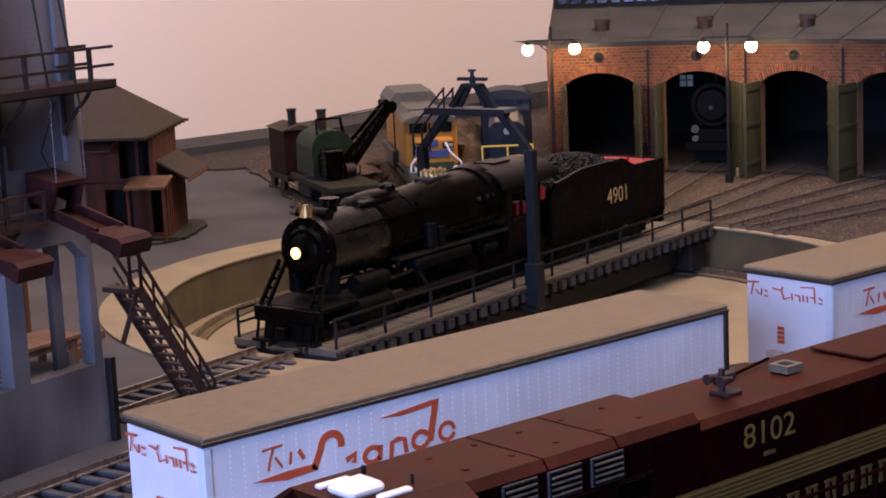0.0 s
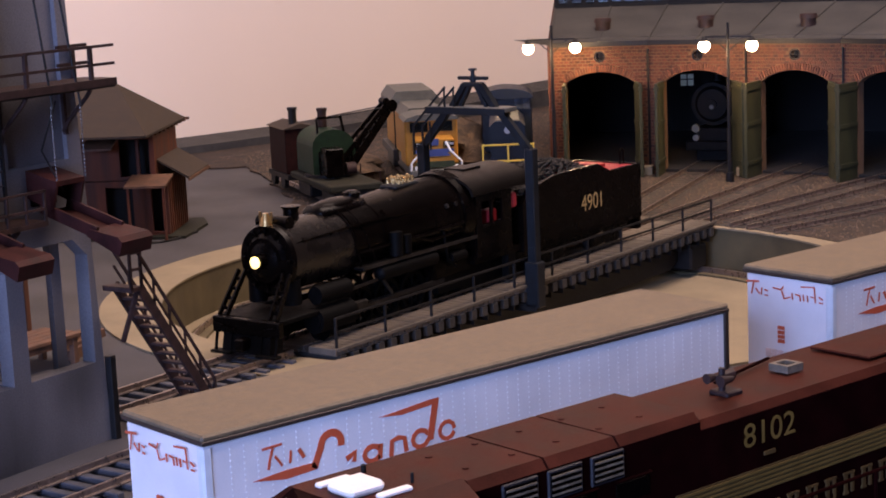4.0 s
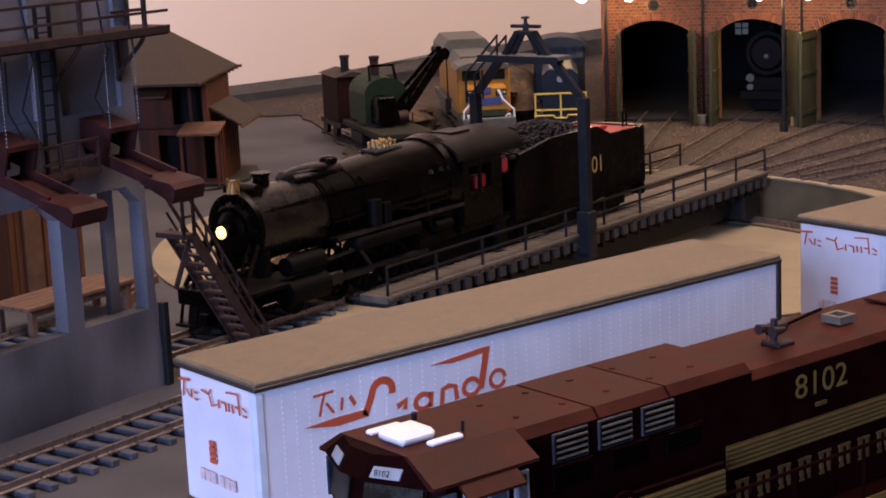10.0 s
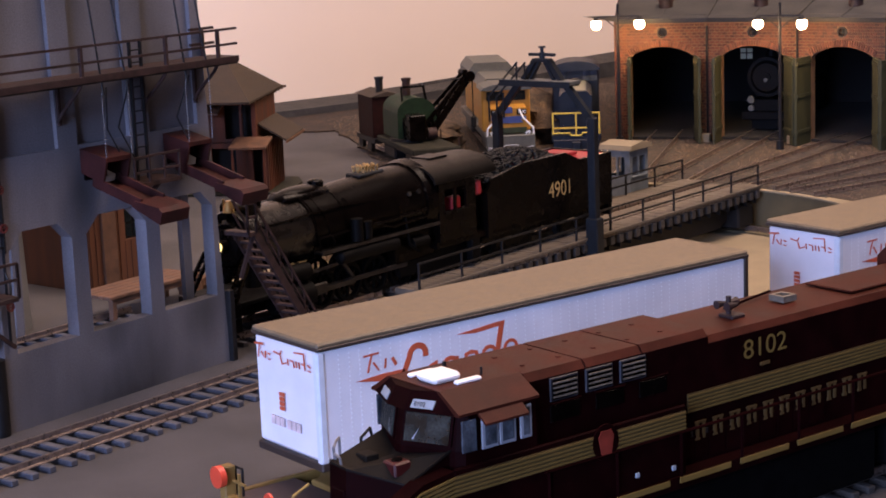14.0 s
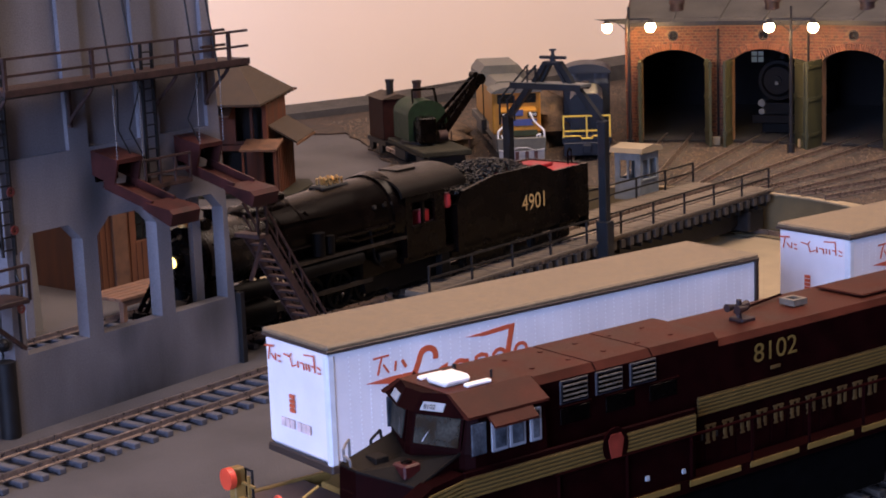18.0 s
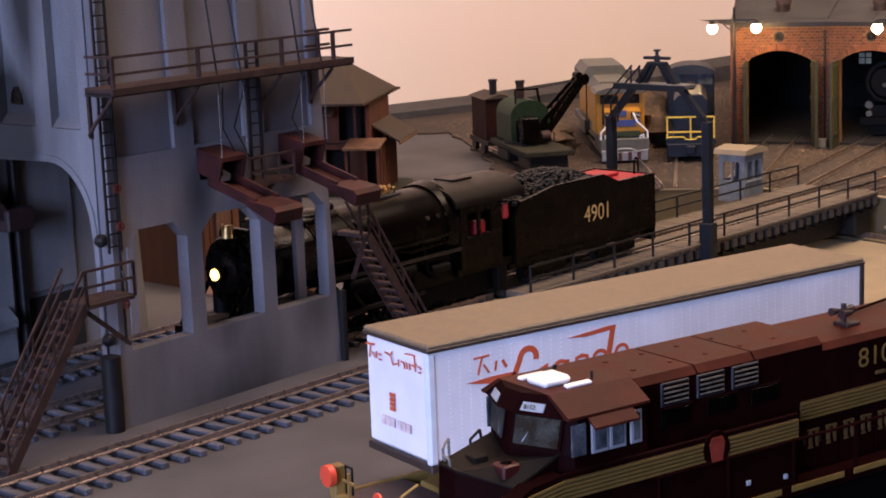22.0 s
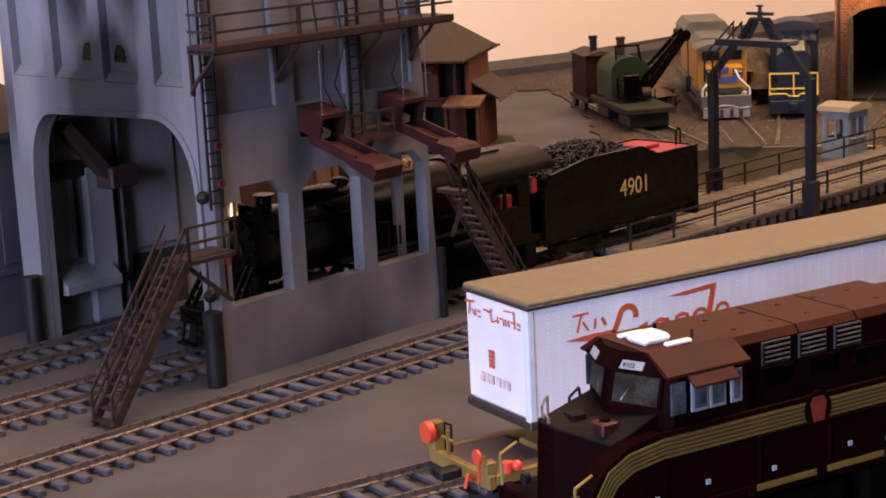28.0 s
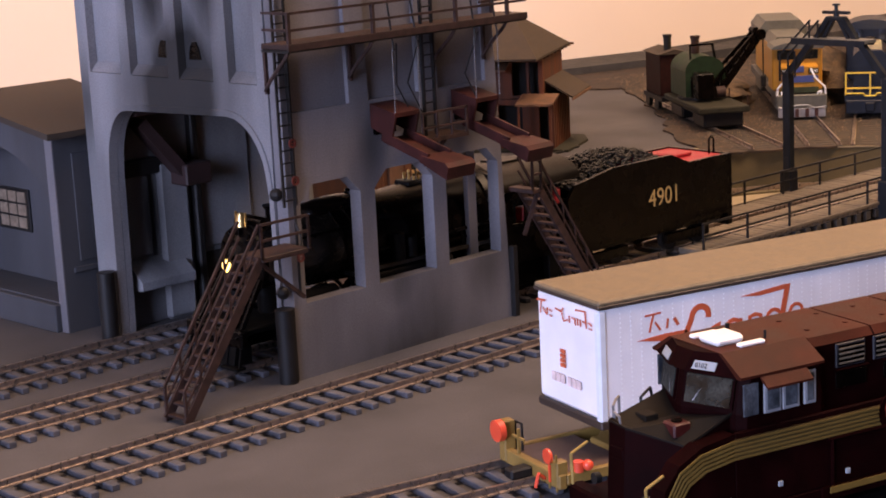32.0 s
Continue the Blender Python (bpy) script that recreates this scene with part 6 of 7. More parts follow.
def lay_bricks(wall, hw, top, ow, sp, cr, k):
    """Courses of single bricks on a doorway wall; those of the first stall over the arch are pieces of their own."""
    m, n = Mesh(), 0
    for c in range(int((top - 0.6) / 1.86)):
        z = 0.4 + c * 1.86
        for i in range(-1, int(2 * hw / 3.2)):
            x = -hw + 0.2 + i * 3.2 + (c % 2) * 1.6
            x0, x1 = max(x, -hw + 0.1), min(x + 2.82, hw - 1.6)
            if x1 - x0 < 0.6:
                continue
            t = ((x0 + x1) / 2 + ow) / (2 * ow)
            crown = sp + (cr - sp) * math.sin(math.pi * t) ** 0.75 if 0 < t < 1 else 0
            if (x1 > -ow - 0.2 and x0 < ow + 0.2 and z < max(crown, sp) + 3.4 and (z < sp or z < crown + 3.4)):
                continue
            if (x0 + x1) ** 2 / 4 + (z + 0.6 - 69) ** 2 < 14:
                continue
            if k == 0 and z > 66 and n < 300 and x1 - x0 > 2.8:
                n += 1
                part("brick", BRICK_ME, BRICKP, wall, at=Matrix.Translation((x0 * MM, -0.0033, z * MM)))
            else:
                m.add([(x0, -3.3, z), (x1, -3.3, z), (x1, -3.3, z + 1.46), (x0, -3.3, z + 1.46), (x0, -2.98, z), (x1, -2.98, z), (x1, -2.98, z + 1.46), (x0, -2.98, z + 1.46)],
                      [[0, 1, 2, 3], [0, 4, 5, 1], [1, 5, 6, 2], [2, 6, 7, 3], [3, 7, 4, 0]])
    tagged(part("bricks", m, BRICKI, wall, "courses of red bricks"), kind="stuff")


BRICK_ME = Mesh().box(0, 2.82, 0, 0.35, 0, 1.46, 0.08).data("brick")
BRICK_ME.materials.append(BRICKP)


def ring_y(r0, r1, y0, y1, zc):
    m = Mesh().ring((0, 0), r0, r1, y0, y1, 16)
    return [(x, z, y + zc) for x, y, z in m.v], m.f


ARCH_ME = Mesh().box(-0.56, 0.56, -0.6, 0.6, 0, 3.9, 0.12).data("arch_brick")
ARCH_ME.materials.append(ARCHB)
roundhouse()


# Near-black with low gloss keeps the stall's shade in the engine's colour.
STORED = mat("near_black_stored_engine_paint", (0.004, 0.0035, 0.0035), 0.5, var=0.3, spec=0.08)


def stalled_engine():
    """The front of a steam engine waiting inside the second stall."""
    e = thing("stored_steam_engine", TX + 352 * math.cos(radians(27.4)), TY + 352 * math.sin(radians(27.4)), -0.5, 27.4, "dark grey steam engine waiting inside the roundhouse", "steam locomotive")
    part("smokebox", Mesh().cyl((0, 0, 38), (120, 0, 38), 13, 28), STORED, e, smooth=40)
    part("smokebox_door", Mesh().cyl((0.2, 0, 38), (-2.0, 0, 38), 11, 28, 9).cyl((-2, 0, 38), (-3.4, 0, 38), 3, 16), STORED, e, "dark smokebox door", 40)
    part("headlight", Mesh().cyl((-4, 0, 36.5), (-2, 0, 36.5), 1.3, 14), GREY, e, smooth=40)
    part("marker_lamp", Mesh().cyl((-7, 9, 24), (-5, 9, 24), 2.4, 16).cyl((-7, 9, 18.5), (-5, 9, 18.5), 2.0, 14), GREY, e, "pale round lamps", 40)
    part("chimney", Mesh().cyl((12, 0, 48), (12, 0, 55), 3.2, 14), STORED, e, smooth=40)
    part("pilot_beam", Mesh().box(-8, 0, -15, 15, 11, 16.5, 0.5), STORED, e)
    part("frame", Mesh().box(-2, 120, -10, 10, 4, 24, 0.5), STORED, e)


stalled_engine()


def yard_lamp(x, y, yaw):
    lp = thing("yard_lamp", x, y, 0.6, yaw, "black lamp post with two lit warm lamps", "lamp post", "yard lamps")
    part("post", Mesh().cyl((0, 0, 0), (0, 0, 89.5), 1.3, 10, 0.8).cyl((0, 0, 0), (0, 0, 6), 2.4, 10), IRON, lp)
    part("cross_arm", Mesh().bar((0, -13.6, 81.6), (0, 13.6, 81.6), 0.9).bar((0, -9.5, 81.6), (0, 0, 73.5), 0.6).bar((0, 9.5, 81.6), (0, 0, 73.5), 0.6), IRON, lp)
    for s in (-13.6, 13.6):
        part("shade", Mesh().cyl((0, s, 79.0), (0, s, 81.8), 2.4, 14, 0.8, caps=False), IRON, lp)
        part("bulb", Mesh().ball((0, s, 76.6), 3.3, 8), BULB, lp, "lit warm bulb", 60)
        a = radians(yaw)
        point_lamp("yard_lamp_light", ((x - s * math.sin(a)) * MM, (y + s * math.cos(a)) * MM, 0.0732), 0.085, (1.0, 0.60, 0.25), 0.003)


yard_lamp(746, 787.5, 40.0)
yard_lamp(791.6, 694.6, 24.0)


# ---- storage tracks: crane, yellow diesel, blue switcher ----
def radial(name, ang, dist, label, category):
    """A thing on the track at that angle, its own x axis pointing away from the turntable."""
    return thing(name, TX + dist * math.cos(radians(ang)), TY + dist * math.sin(radians(ang)), -0.5, ang, label, category)


def yellow_diesel():
    d = radial("yellow_diesel", 57.2, 245, "yellow diesel locomotive with grey roof and silver handrails", "diesel locomotive")
    part("body", Mesh().box(22, 160, -11, 11, 17, 42, 0.8), YELLOW, d)
    part("nose", Mesh().prism([(8, 17), (8, 32.5), (22, 34), (22, 17)], -11, 11, "y"), YELLOW, d, "blunt yellow nose")
    part("cab", Mesh().box(20, 44, -15, 15, 17, 43.5, 0.8), YELLOW, d)
    part("roof", Mesh().prism([(-15.8, 42.6), (-14, 44.4), (-8, 46.2), (8, 46.2), (14, 44.4), (15.8, 42.6)], 16, 46, "x").prism([(-13, 42), (-9, 47), (9, 47), (13, 42)], 46, 160, "x"), GREY, d, "grey roof")
    part("raised_roof", Mesh().prism([(-15, 47.5), (-11, 52.6), (11, 52.6), (15, 47.5), (15, 41), (-15, 41)], 95, 150, "x"), GREY, d, "tall grey radiator roof")
    for s in (-1, 1):
        part("windshield", Mesh().box(19.4, 20.2, min(s * 2, s * 12), max(s * 2, s * 12), 36, 41.6), DGLASS, d)
        part("number_board", Mesh().box(7.2, 8.1, min(s * 5, s * 11), max(s * 5, s * 11), 28.5, 31.6), BLACK, d)
        lettering("number", "7390", 2.6, SILVER, d, pose(0.0071, s * 0.008, 0.0300, 90, 0, -90))
        part("handrail", Mesh().pipe([(4, s * 6, 32), (2, s * 8, 27), (1, s * 14, 21), (1, s * 14.5, 10)], 0.6).pipe([(1, s * 9, 11), (1, s * 10.5, 14), (1, s * 12, 19), (1, s * 9.5, 18), (1, s * 10, 12)], 0.45), SILVER, d, "silver handrail")
    part("emblem", Mesh().box(7.4, 8.1, -2.4, 2.4, 29.4, 33.2, 0.2).box(7.5, 8.1, -10.8, 10.8, 25.4, 27.4).prism([(-9, 23.4), (9, 23.4), (7, 25.4), (-7, 25.4)], 7.55, 8.1, "x"), BADGE, d, "blue emblem and band")
    part("front_platform", Mesh().box(0, 10, -15, 15, 8, 17, 0.6), GREY, d, "grey pilot with steps")
    part("lower_band", Mesh().box(7.4, 8.1, -10.9, 10.9, 17.2, 20.6), BADGEG, d, "dull olive band above the pilot")
    for y in (-8.5, -3, 3, 8.5):
        part("pilot_stripe", Mesh().box(-1.5, -0.9, y - 1.1, y + 1.1, 3.8, 8.8), RUSTD, d, "dark red pilot stripe")
    part("pilot_plate", Mesh().box(-1, 0.6, -14, 14, 3.5, 9, 0.4), CHROME, d, "dull silver pilot plate")
    part("hose_line", Mesh().pipe([(-1.2, -14, 10), (-1.2, -8, 9), (-1.2, -3, 11), (-1.2, 3, 11), (-1.2, 8, 9), (-1.2, 14, 10)], 0.45), CHROME, d)
    part("frame", Mesh().box(2, 165, -14, 14, 12, 17, 0.4), GREY, d)
    for x in (24, 120):
        part("truck", Mesh().box(x, x + 34, -12, 12, 4, 12, 1), GREY, d)


RUSTD = mat("faded_dark_red", (0.06, 0.018, 0.016), 0.7, var=0.3)
# The windows' pale reflection is put into this blue glass colour.
CABGL = mat("reflection_blue_cab_glass", (0.055, 0.07, 0.10), 0.15, var=0.7, scale=150, bump=0)
BADGEG = mat("dull_olive_band", (0.03, 0.04, 0.012), 0.6, var=0.3)
BADGE = mat("blue_badge", (0.05, 0.07, 0.22), 0.5, var=0.1)
yellow_diesel()


def blue_switcher():
    d = radial("blue_switcher", 47.9, 243, "dark blue switcher with a yellow end railing", "diesel locomotive")
    part("hood", Mesh().prism([(-10, 16), (-10, 38), (-7, 41), (7, 41), (10, 38), (10, 16)], 10, 70, "x"), BLUE, d, "dark blue hood")
    part("cab", Mesh().box(70, 96, -15, 15, 16, 49, 0.8), BLUE, d, "dark blue cab")
    part("cab_roof", Mesh().prism([(-16, 48)] + arc(0, 48, 16, 170, 10, 8, 6) + [(16, 48)], 67, 99, "x"), BLUE, d, smooth=40)
    for y in (-9.4, 9.4):
        part("cab_window", Mesh().box(69.2, 70.2, y - 4.4, y + 4.4, 41.5, 48), CABGL, d, "cab window with its blue reflection painted in")
        part("window_frame", Mesh().box(68.9, 69.6, y - 5.0, y + 5.0, 40.8, 41.5).box(68.9, 69.6, y - 0.3, y + 0.3, 41.5, 48), BLUE, d)
    for x in (73, 84):
        part("cab_window", Mesh().box(x, x + 8.5, -15.3, -14.8, 39, 46.5), CABGL, d, "cab window with its blue reflection painted in")
    part("hood_top", Mesh().box(12, 68, -6.4, 6.4, 40.95, 41.5, 0.2), GREY, d, "dusty grey hood top")
    part("headlight", Mesh().cyl((9.9, 0, 36), (8.4, 0, 36), 1.8, 14), CHROME, d, smooth=40)
    part("stack", Mesh().cyl((40, 0, 41), (40, 0, 46), 2.4, 12), CABR, d)
    rl = part("end_railing", Mesh().bar((1, -14, 29), (1, 14, 29), 0.9).bar((1, -14, 20), (1, 14, 20), 0.9), YRAIL, d, "yellow end railing")
    for y in (-14, 0, 14):
        part("railing_post", Mesh().bar((1, y, 15), (1, y, 29.4), 0.9), YRAIL, rl)
    part("foot_rail", Mesh().pipe([(0, -14, 17), (0, -4, 17), (0, -3, 15.5), (0, 3, 15.5), (0, 4, 17), (0, 14, 17)], 0.5), YRAIL, rl)
    part("platform", Mesh().box(0, 98, -15, 15, 12, 16, 0.5), BLUE, d)
    part("end_plate", Mesh().box(-1, 1, -14, 14, 5, 13, 0.4).box(-5, -1, -2.5, 2.5, 7, 12, 0.4), BLUE, d)
    for x in (8, 64):
        part("truck", Mesh().box(x, x + 26, -11, 11, 4, 12, 1), IRON, d)


blue_switcher()


def crane_car():
    c = radial("wrecking_crane", 69.9, 217, "green and black railway crane with a raised boom", "railway crane")
    part("deck", Mesh().box(0, 78, -15, 15, 12.5, 16, 0.6), GREYD, c, "grey-green crane deck")
    part("house", Mesh().prism([(-12, 17.5), (-12, 33)] + arc(0, 33, 12, 180, 0, 10, 9) + [(12, 33), (12, 17.5)], 40, 72, "x"), GREEN, c, "rounded green crane house", 40)
    # The doorway's shade is a black plate laid on the house side.
    part("house_opening", Mesh().box(43, 54, -12.5, -11.6, 19, 34, 0.3), BLACK, c, "black plate for the shaded doorway of the crane house")
    part("operator_cab", Mesh().box(24, 36, -1, 9, 17.5, 33, 0.6), BLACK, c, "black operator cab")
    part("front_frame", Mesh().bar((36, -9, 17), (47, -7, 48), 1.2).bar((36, 9, 17), (47, 7, 48), 1.2).bar((47, -7, 48), (47, 7, 48), 1.2), BLACK, c, "black front frame")
    part("winch_drum", Mesh().cyl((30, -9, 21), (30, -3.5, 21), 3.4, 14), RUST, c, smooth=40)
    part("turn_plate", Mesh().cyl((46, 0, 15.9), (46, 0, 17.6), 15, 24), IRON, c, smooth=40)
    for x in (34.5, 52, 57, 62, 66.4):
        part("house_rib", Mesh().box(x + 5, x + 6.2, -12.5, -11.9, 18, 33), GREEN, c)
    part("chimney", Mesh().cyl((56, 1, 42), (56, 1, 52), 2.5, 16).cyl((56, 1, 51), (56, 1, 52.6), 3.0, 16), RUST, c, "rusty stack", 40)
    p0, p1 = Vector((43, -6, 18)), Vector((48, -36, 52))
    side = (p1 - p0).cross(Vector((0, 0, 1))).normalized()
    bo = part("boom", Mesh().bar(p0 + 5 * side, p1 + 2.5 * side, 1.4, 4.5), BLACK, c, "black lattice boom")
    part("boom_chord", Mesh().bar(p0 - 5 * side, p1 - 2.5 * side, 1.4, 4.5), BLACK, bo)
    up = side.cross(p1 - p0).normalized()
    up = up if up.z > 0 else -up
    for q in (5, -5):
        part("boom_chord", Mesh().bar(p0 + q * side + 7 * up, p1 + q * 0.5 * side + 3 * up, 1.2, 2.2), BLACK, bo)
    for i in range(8):
        t, u = i / 8, (i + 1) / 8
        for q in (5, -5):
            part("lacing", Mesh().bar(p0.lerp(p1, t) + q * (1 - t / 2) * side, p0.lerp(p1, u) + q * (1 - u / 2) * side + (7 - 4 * u) * up, 0.9), BLACK, bo)
    part("boom_head", Mesh().cyl(p1 - 4 * side, p1 + 4 * side, 3.4, 14).cyl(p1 - 3 * side + 4 * up, p1 + 3 * side + 4 * up, 2.0, 12), BLACK, bo, smooth=40)
    for q in (-3, 3):
        part("stay_cable", Mesh().pipe([p1 + q * side, Vector((60, 2, 46)) + q * side], 0.35), IRON, c)
    part("hook_cable", Mesh().pipe([p1 + Vector((0, -3, 0)), (48, -39, 26)], 0.4), IRON, c)
    part("hook_block", Mesh().box(46.5, 49.5, -40.5, -37.5, 20, 27, 0.6), IRON, c)
    for x in (12, 58):
        part("truck", Mesh().box(x - 9, x + 15, -12, 12, 4, 11.5, 1), IRON, c)
        for q in (-4, 8):
            for s in (-8.6, 8.6):
                part("wheel", Mesh().cyl((x + q, s - 1.2, 8.2), (x + q, s + 1.2, 8.2), 4.2, 16), IRON, c, smooth=40)
    part("bed_frame", Mesh().box(2, 76, -11, 11, 10, 12.6), IRON, c)
    for x in (3, 38, 74):
        part("deck_rail", Mesh().bar((x, -14.4, 16), (x, -14.4, 22), 0.6), RUST, c)
    g = radial("work_car", 71.0, 302, "dark red work car with a stack and ladder", "work car")
    part("body", Mesh().box(0, 32, -9.5, 9.5, 13, 39, 0.5), RUSTR, g)
    part("roof", Mesh().prism([(-11, 39), (0, 42), (11, 39)], -1.5, 34, "x"), SHING, g, "brown roof")
    part("stack", Mesh().cyl((8, 2, 40), (8, 2, 50), 2.4, 16).cyl((8, 2, 49), (8, 2, 50.6), 2.9, 16), IRON, g, smooth=40)
    ld = part("ladder", Mesh().bar((-1, -8, 12), (-1, -8, 38), 0.8).bar((-1, -3, 12), (-1, -3, 38), 0.8), FLATY, g)
    for i in range(7):
        part("rung", Mesh().bar((-1, -8, 14 + 3.6 * i), (-1, -3, 14 + 3.6 * i), 0.6), FLATY, ld)
    part("under_frame", Mesh().box(-4, 36, -10, 10, 10, 13), IRON, g)
    for x in (8, 28):
        for s in (-8.6, 8.6):
            part("wheel", Mesh().cyl((x, s - 1.2, 8.2), (x, s + 1.2, 8.2), 4.2, 16), IRON, g, smooth=40)


GREYD = mat("grey_green_deck", (0.024, 0.023, 0.015), 0.8, var=0.35, scale=150, spec=0.2)
RUSTR = mat("dark_red_car_paint", (0.021, 0.0052, 0.004), 0.7, var=0.35, spec=0.12)
crane_car()


# ---- sheds west of the pit ----
def shed():
    s = thing("yard_shed", 500, 813.4, 0, 45, "two-tier orange-brown board shed with a hipped roof", "shed")
    part("base_slab", Mesh().prism([(-6, -9), (34, -12), (52, -6), (52, 60), (-8, 60)], 0, 1.4), GREYD, s, "thin grey footing")
    hole = lambda a, b, c, d: [(a, c), (b, c), (b, d), (a, d)]
    part("lower_wall", Mesh().prism(hole(0, 48, 1.4, 29), 0, 2, "x", [hole(3, 8.5, 3, 26), hole(18, 32, 4, 26)]), WOOD, s, "brown board wall with dark doorways")
    part("side_wall", Mesh().box(2, 42, 0, 2, 1.4, 29), WOOD, s, "orange-brown board side wall")
    for i in range(9):
        part("batten", Mesh().box(3 + i * 4.4, 3.7 + i * 4.4, -0.5, 0, 1.6, 28.8), WOOD, s)
    part("slot_window", Mesh().box(16, 18, -0.4, 0.0, 12, 20), WOODL, s, "pale slot in the side wall")
    # Near-black boxes fill the shed where its openings show only shade.
    part("inner_dark", Mesh().box(9, 41, 4, 47, 1.4, 28.5), SHADEBLK, s)
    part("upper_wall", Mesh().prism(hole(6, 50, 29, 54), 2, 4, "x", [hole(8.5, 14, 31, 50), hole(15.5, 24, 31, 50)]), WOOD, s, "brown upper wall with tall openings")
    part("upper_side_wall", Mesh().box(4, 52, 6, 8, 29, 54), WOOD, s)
    part("inner_dark", Mesh().box(11, 50, 10, 49, 29.2, 53), SHADEBLK, s)
    part("upper_floor", Mesh().box(2, 52, 2.2, 50, 28.6, 29.6), WOOD, s)
    part("awning", Mesh().prism([(-17, 27.5), (2, 31.0), (2, 32.2), (-17, 28.7)], -3, 18, "y"), WOODL, s, "pale brown lean-to awning")
    part("small_awning", Mesh().prism([(-9, 46), (2, 49.5), (2, 50.4), (-9, 47)], 25, 40, "y"), WOODL, s)
    for y in (-1.5, 16.5):
        part("awning_post", Mesh().box(-15.6, -14.4, y - 0.6, y + 0.6, 1.2, 28.2), WOOD, s)
    part("side_roof", Mesh().prism([(-10, 28.6), (6.5, 38.5), (6.5, 39.6), (-10, 29.8)], 6, 54, "x"), SHING, s, "brown sloping side roof")
    part("side_roof_edge", Mesh().box(5, 55, -10.6, -9.8, 27.8, 29.2), WOODL, s)
    part("roof", Mesh().add([(-20, 4, 53), (66, 4, 53), (66, 66, 53), (-20, 66, 53), (22, 28, 77), (22, 46, 77), (-20, 4, 54.2), (66, 4, 54.2), (66, 66, 54.2), (-20, 66, 54.2)],
         [[6, 7, 4], [7, 8, 5, 4], [8, 9, 5], [9, 6, 4, 5], [3, 2, 1, 0], [0, 1, 7, 6], [1, 2, 8, 7], [2, 3, 9, 8], [3, 0, 6, 9]]), SHING, s, "brown hipped roof")
    for i in range(10):
        part("rafter_tail", Mesh().box(54 + i * 1.2 - 60 + 8 * i, 55.4 + i * 1.2 - 60 + 8 * i, 4.2, 8, 51.6, 53), WOODL, s)


shed()


def bench():
    b = thing("work_bench", 306, 607, 0, 17, "low wooden work platform on short legs", "platform")
    for i in range(5):
        part("board", Mesh().box(-26, 26, -10 + i * 4, -6.4 + i * 4, 10, 11.4, 0.2), WOODL, b)
    for x in (-23, 23):
        for y in (-8, 8):
            part("leg", Mesh().box(x - 1.2, x + 1.2, y - 1.2, y + 1.2, 0, 10, 0.2), WOODL, b)
    part("cross_beam", Mesh().box(-24, 24, -9, -7.6, 7.6, 10), WOODL, b)
    k = thing("sand_house", 306, 650, 0, 13.6, "reddish brown wooden building with a paned window", "building")
    part("wall", Mesh().prism([(0, 0), (36, 0), (36, 58), (0, 58)], 0, 2, "y", [[(21, 20), (31, 20), (31, 40), (21, 40)]]), WOODR, k, "reddish brown board wall")
    part("pilaster", Mesh().box(7, 15, -1.6, -0.05, 0, 58, 0.3), WOODL, k, "paler board panel")
    for i in range(11):
        part("batten", Mesh().box(0.6 + i * 3.3, 1.2 + i * 3.3, -0.5, -0.02, 0.5, 19.5 if 20 < 0.6 + i * 3.3 < 31 else 57), WOODR, k)
    w = part("window", Mesh().box(21, 31, 1.2, 1.8, 20, 40), IRON, k, "dark paned window")
    for i in range(2):
        for j in range(3):
            part("pane", Mesh().box(22 + i * 4.6, 25.4 + i * 4.6, 0.9, 1.3, 21 + j * 6.3, 26.4 + j * 6.3), DGLASS, w)
    for q in ((34, 36, 2, 46), (0, 2, 2, 46), (2, 34, 44, 46)):
        part("wall", Mesh().box(*q, 0, 58), WOODR, k)
    part("roof", Mesh().prism([(-6, 57.5), (52, 62), (52, 64), (-6, 59.5)], -4, 40, "x"), SHING, k)
    j = solid("timber_pile", Mesh().bar((-10, -3, 2), (14, 2, 2), 4).bar((-8, 2, 2), (12, -4, 6), 3).bar((-11, 0, 5.5), (10, 3, 5.5), 3.5), WOODL, "small pile of brown timber", "timber", x=338, y=618, z=0, yaw=30)


WOODR = mat("reddish_boards", (0.108, 0.036, 0.012), 0.75, var=0.25, scale=160, streak=0.15)
bench()


BANK = mat("tan_earth", (0.085, 0.052, 0.028), 0.95, var=0.6, scale=140, bump=0.8, fine=900)


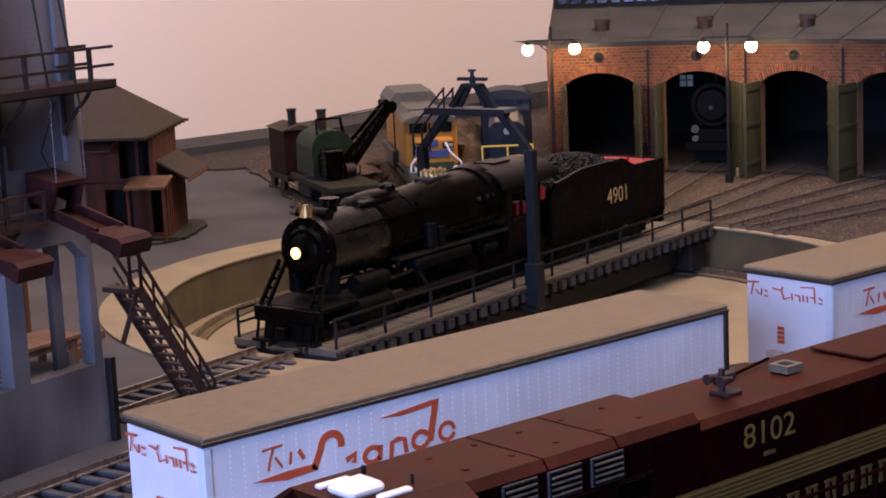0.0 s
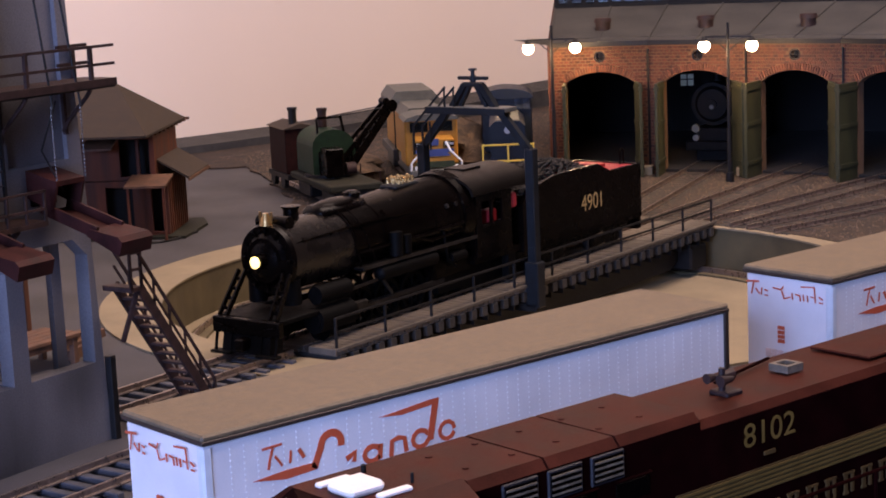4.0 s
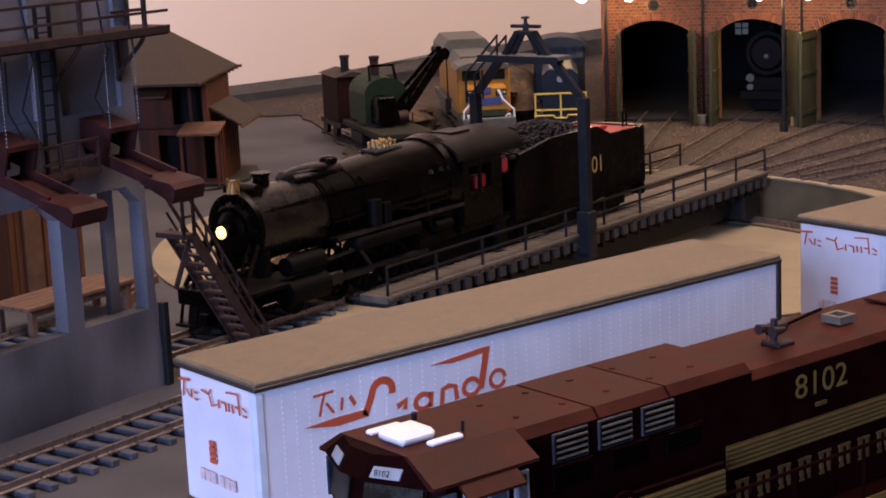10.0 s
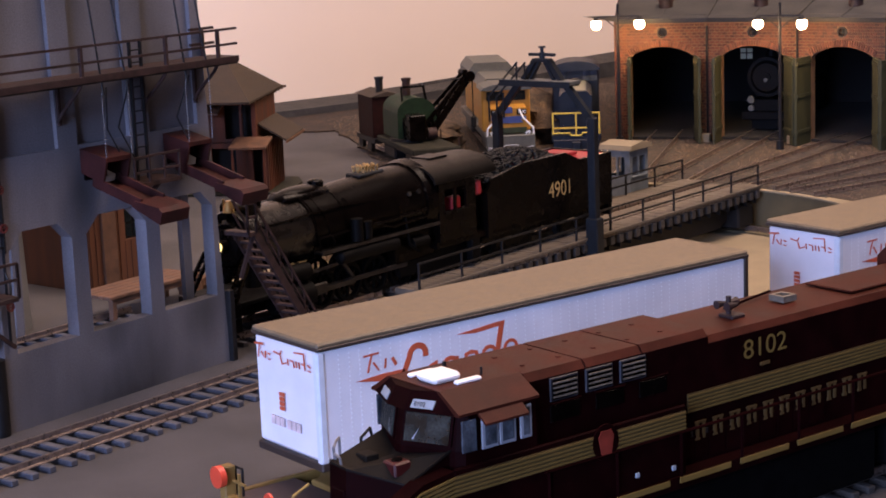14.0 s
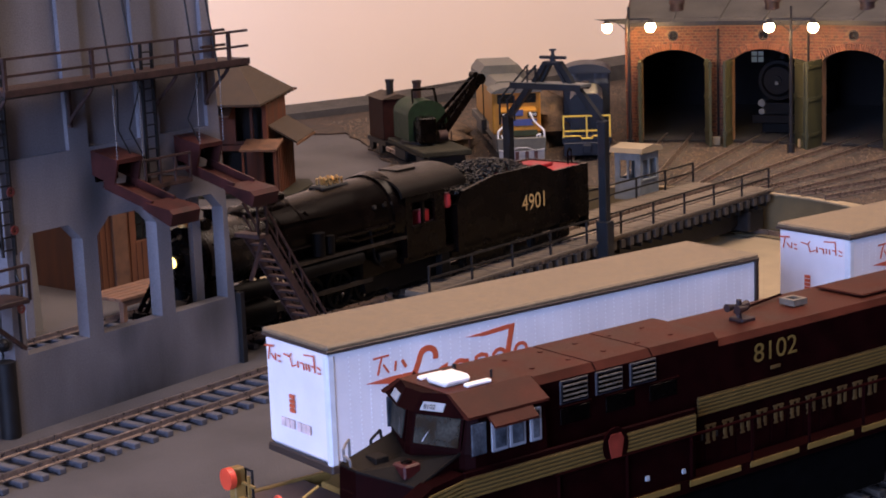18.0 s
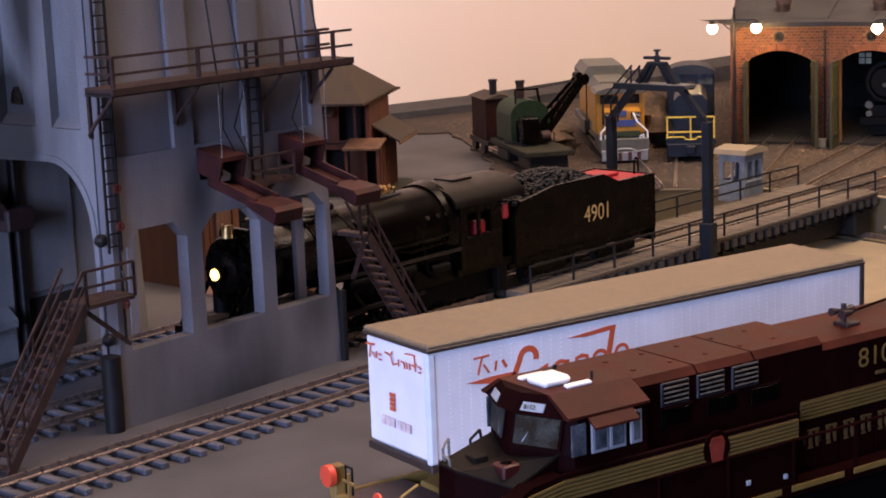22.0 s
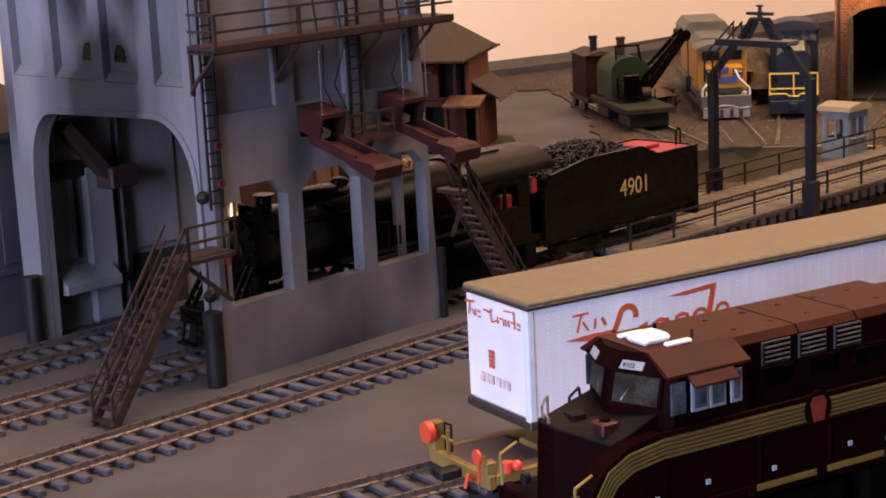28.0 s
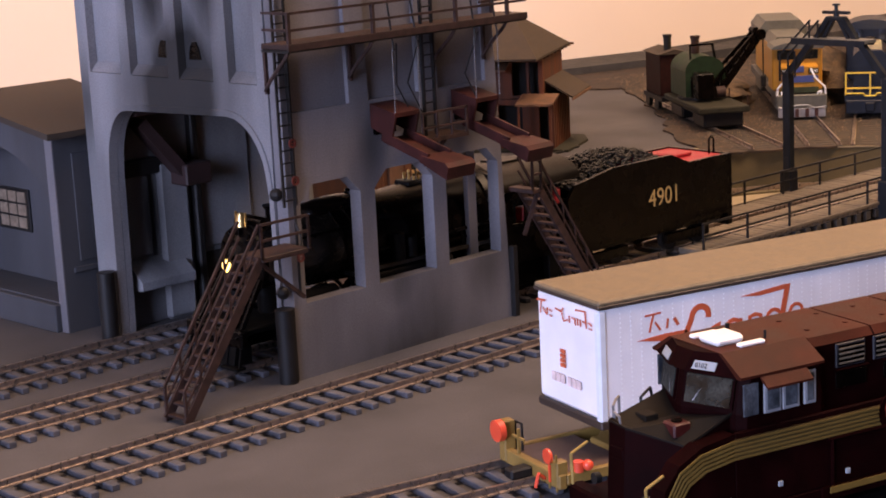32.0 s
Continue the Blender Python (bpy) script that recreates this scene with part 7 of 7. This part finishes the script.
def mounds():
    """Rough brown earth banks between the stored engines."""
    rnd = random.Random(11)
    for ang, dist, rx, ry, h in ((64.2, 345, 44, 20, 17), (52.6, 342, 40, 17, 34)):
        m = Mesh()
        n, k = 9, 18
        vs = []
        for i in range(n + 1):
            t = i / n
            for j in range(k):
                a = 2 * math.pi * j / k
                w = 1 + 0.1 * math.sin(3 * a + i) + rnd.uniform(-0.12, 0.12)
                vs.append((rx * w * (1 - t ** 5) ** 0.7 * math.cos(a), ry * w * (1 - t ** 5) ** 0.7 * math.sin(a), h * t + rnd.uniform(-0.8, 0.8)))
        fs = [[i * k + j, i * k + (j + 1) % k, (i + 1) * k + (j + 1) % k, (i + 1) * k + j] for i in range(n) for j in range(k)]
        m.add(vs, fs)
        solid("earth_bank", m, BANK, "rough brown earth bank between the tracks", "earth bank", kind="structure", x=TX + dist * math.cos(radians(ang)), y=TY + dist * math.sin(radians(ang)), z=0.6, yaw=ang, smooth=60)


mounds()


def stop_blocks():
    b = Mesh().box(-3, 3, -3, 3, 0, 5.4, 0.4).data("stop_block")
    for a in (32.6, 22.2):
        ob = part("stop_block", b, CONC, None, "", None, pose((TX + 308 * math.cos(radians(a))) * MM, (TY + 308 * math.sin(radians(a))) * MM, 0.0011, 0, 0, a))
        tagged(ob, "small pale concrete block before the doorway pier", "concrete block", "stop blocks")
    m = Mesh()
    pts = [(0, 0), (6, -9), (16, -14), (26, -12), (34, -16), (44, -10)]
    m.pipe([(x, y, 0.7) for x, y in pts], 0.7, 6)
    solid("ground_hose", m, IRON, "thin dark hose lying on the ground beside the shed", "hose", x=478, y=806, z=0, yaw=35)


stop_blocks()


# ---- motion ----
TRAVEL = [(0, 5.0), (0.5, 4.8), (1, 4.0), (1.5, 1.4), (2, -2.0), (2.5, -5.7), (4.5, -20.9), (7, -38.6), (9, -53.2), (12, -75.0), (14, -92.4), (17, -113.6), (19, -128.0), (21, -142.3), (23, -156.8), (25, -170.8), (28, -192.4), (30, -206.2), (32, -219.8)]


def motions():
    for ob in (ENGINE, TENDER):
        rows = []
        for t, d in TRAVEL:
            x, y = on_line(-140.6 + d)
            rows.append((t, pose(x * MM, y * MM, 0, 0, 0, YAW)))
        walk(ob, rows)
    for w, x, y, z, r in WHEELS:
        rows, t0, d0 = [], 0.0, 0.0
        for (ta, da), (tb, db) in zip(TRAVEL, TRAVEL[1:]):
            k = max(1, math.ceil(abs(db - da) / r / 1.2))
            for i in range(k):
                d = da + (db - da) * i / k
                rows.append((ta + (tb - ta) * i / k, pose(x * MM, y * MM, z * MM, 0, math.degrees(d / r), 0) @ pose(0, 0, 0, 90, 0, 0)))
        rows.append((32, pose(x * MM, y * MM, z * MM, 0, math.degrees(TRAVEL[-1][1] / r), 0) @ pose(0, 0, 0, 90, 0, 0)))
        walk(w, rows)


motions()
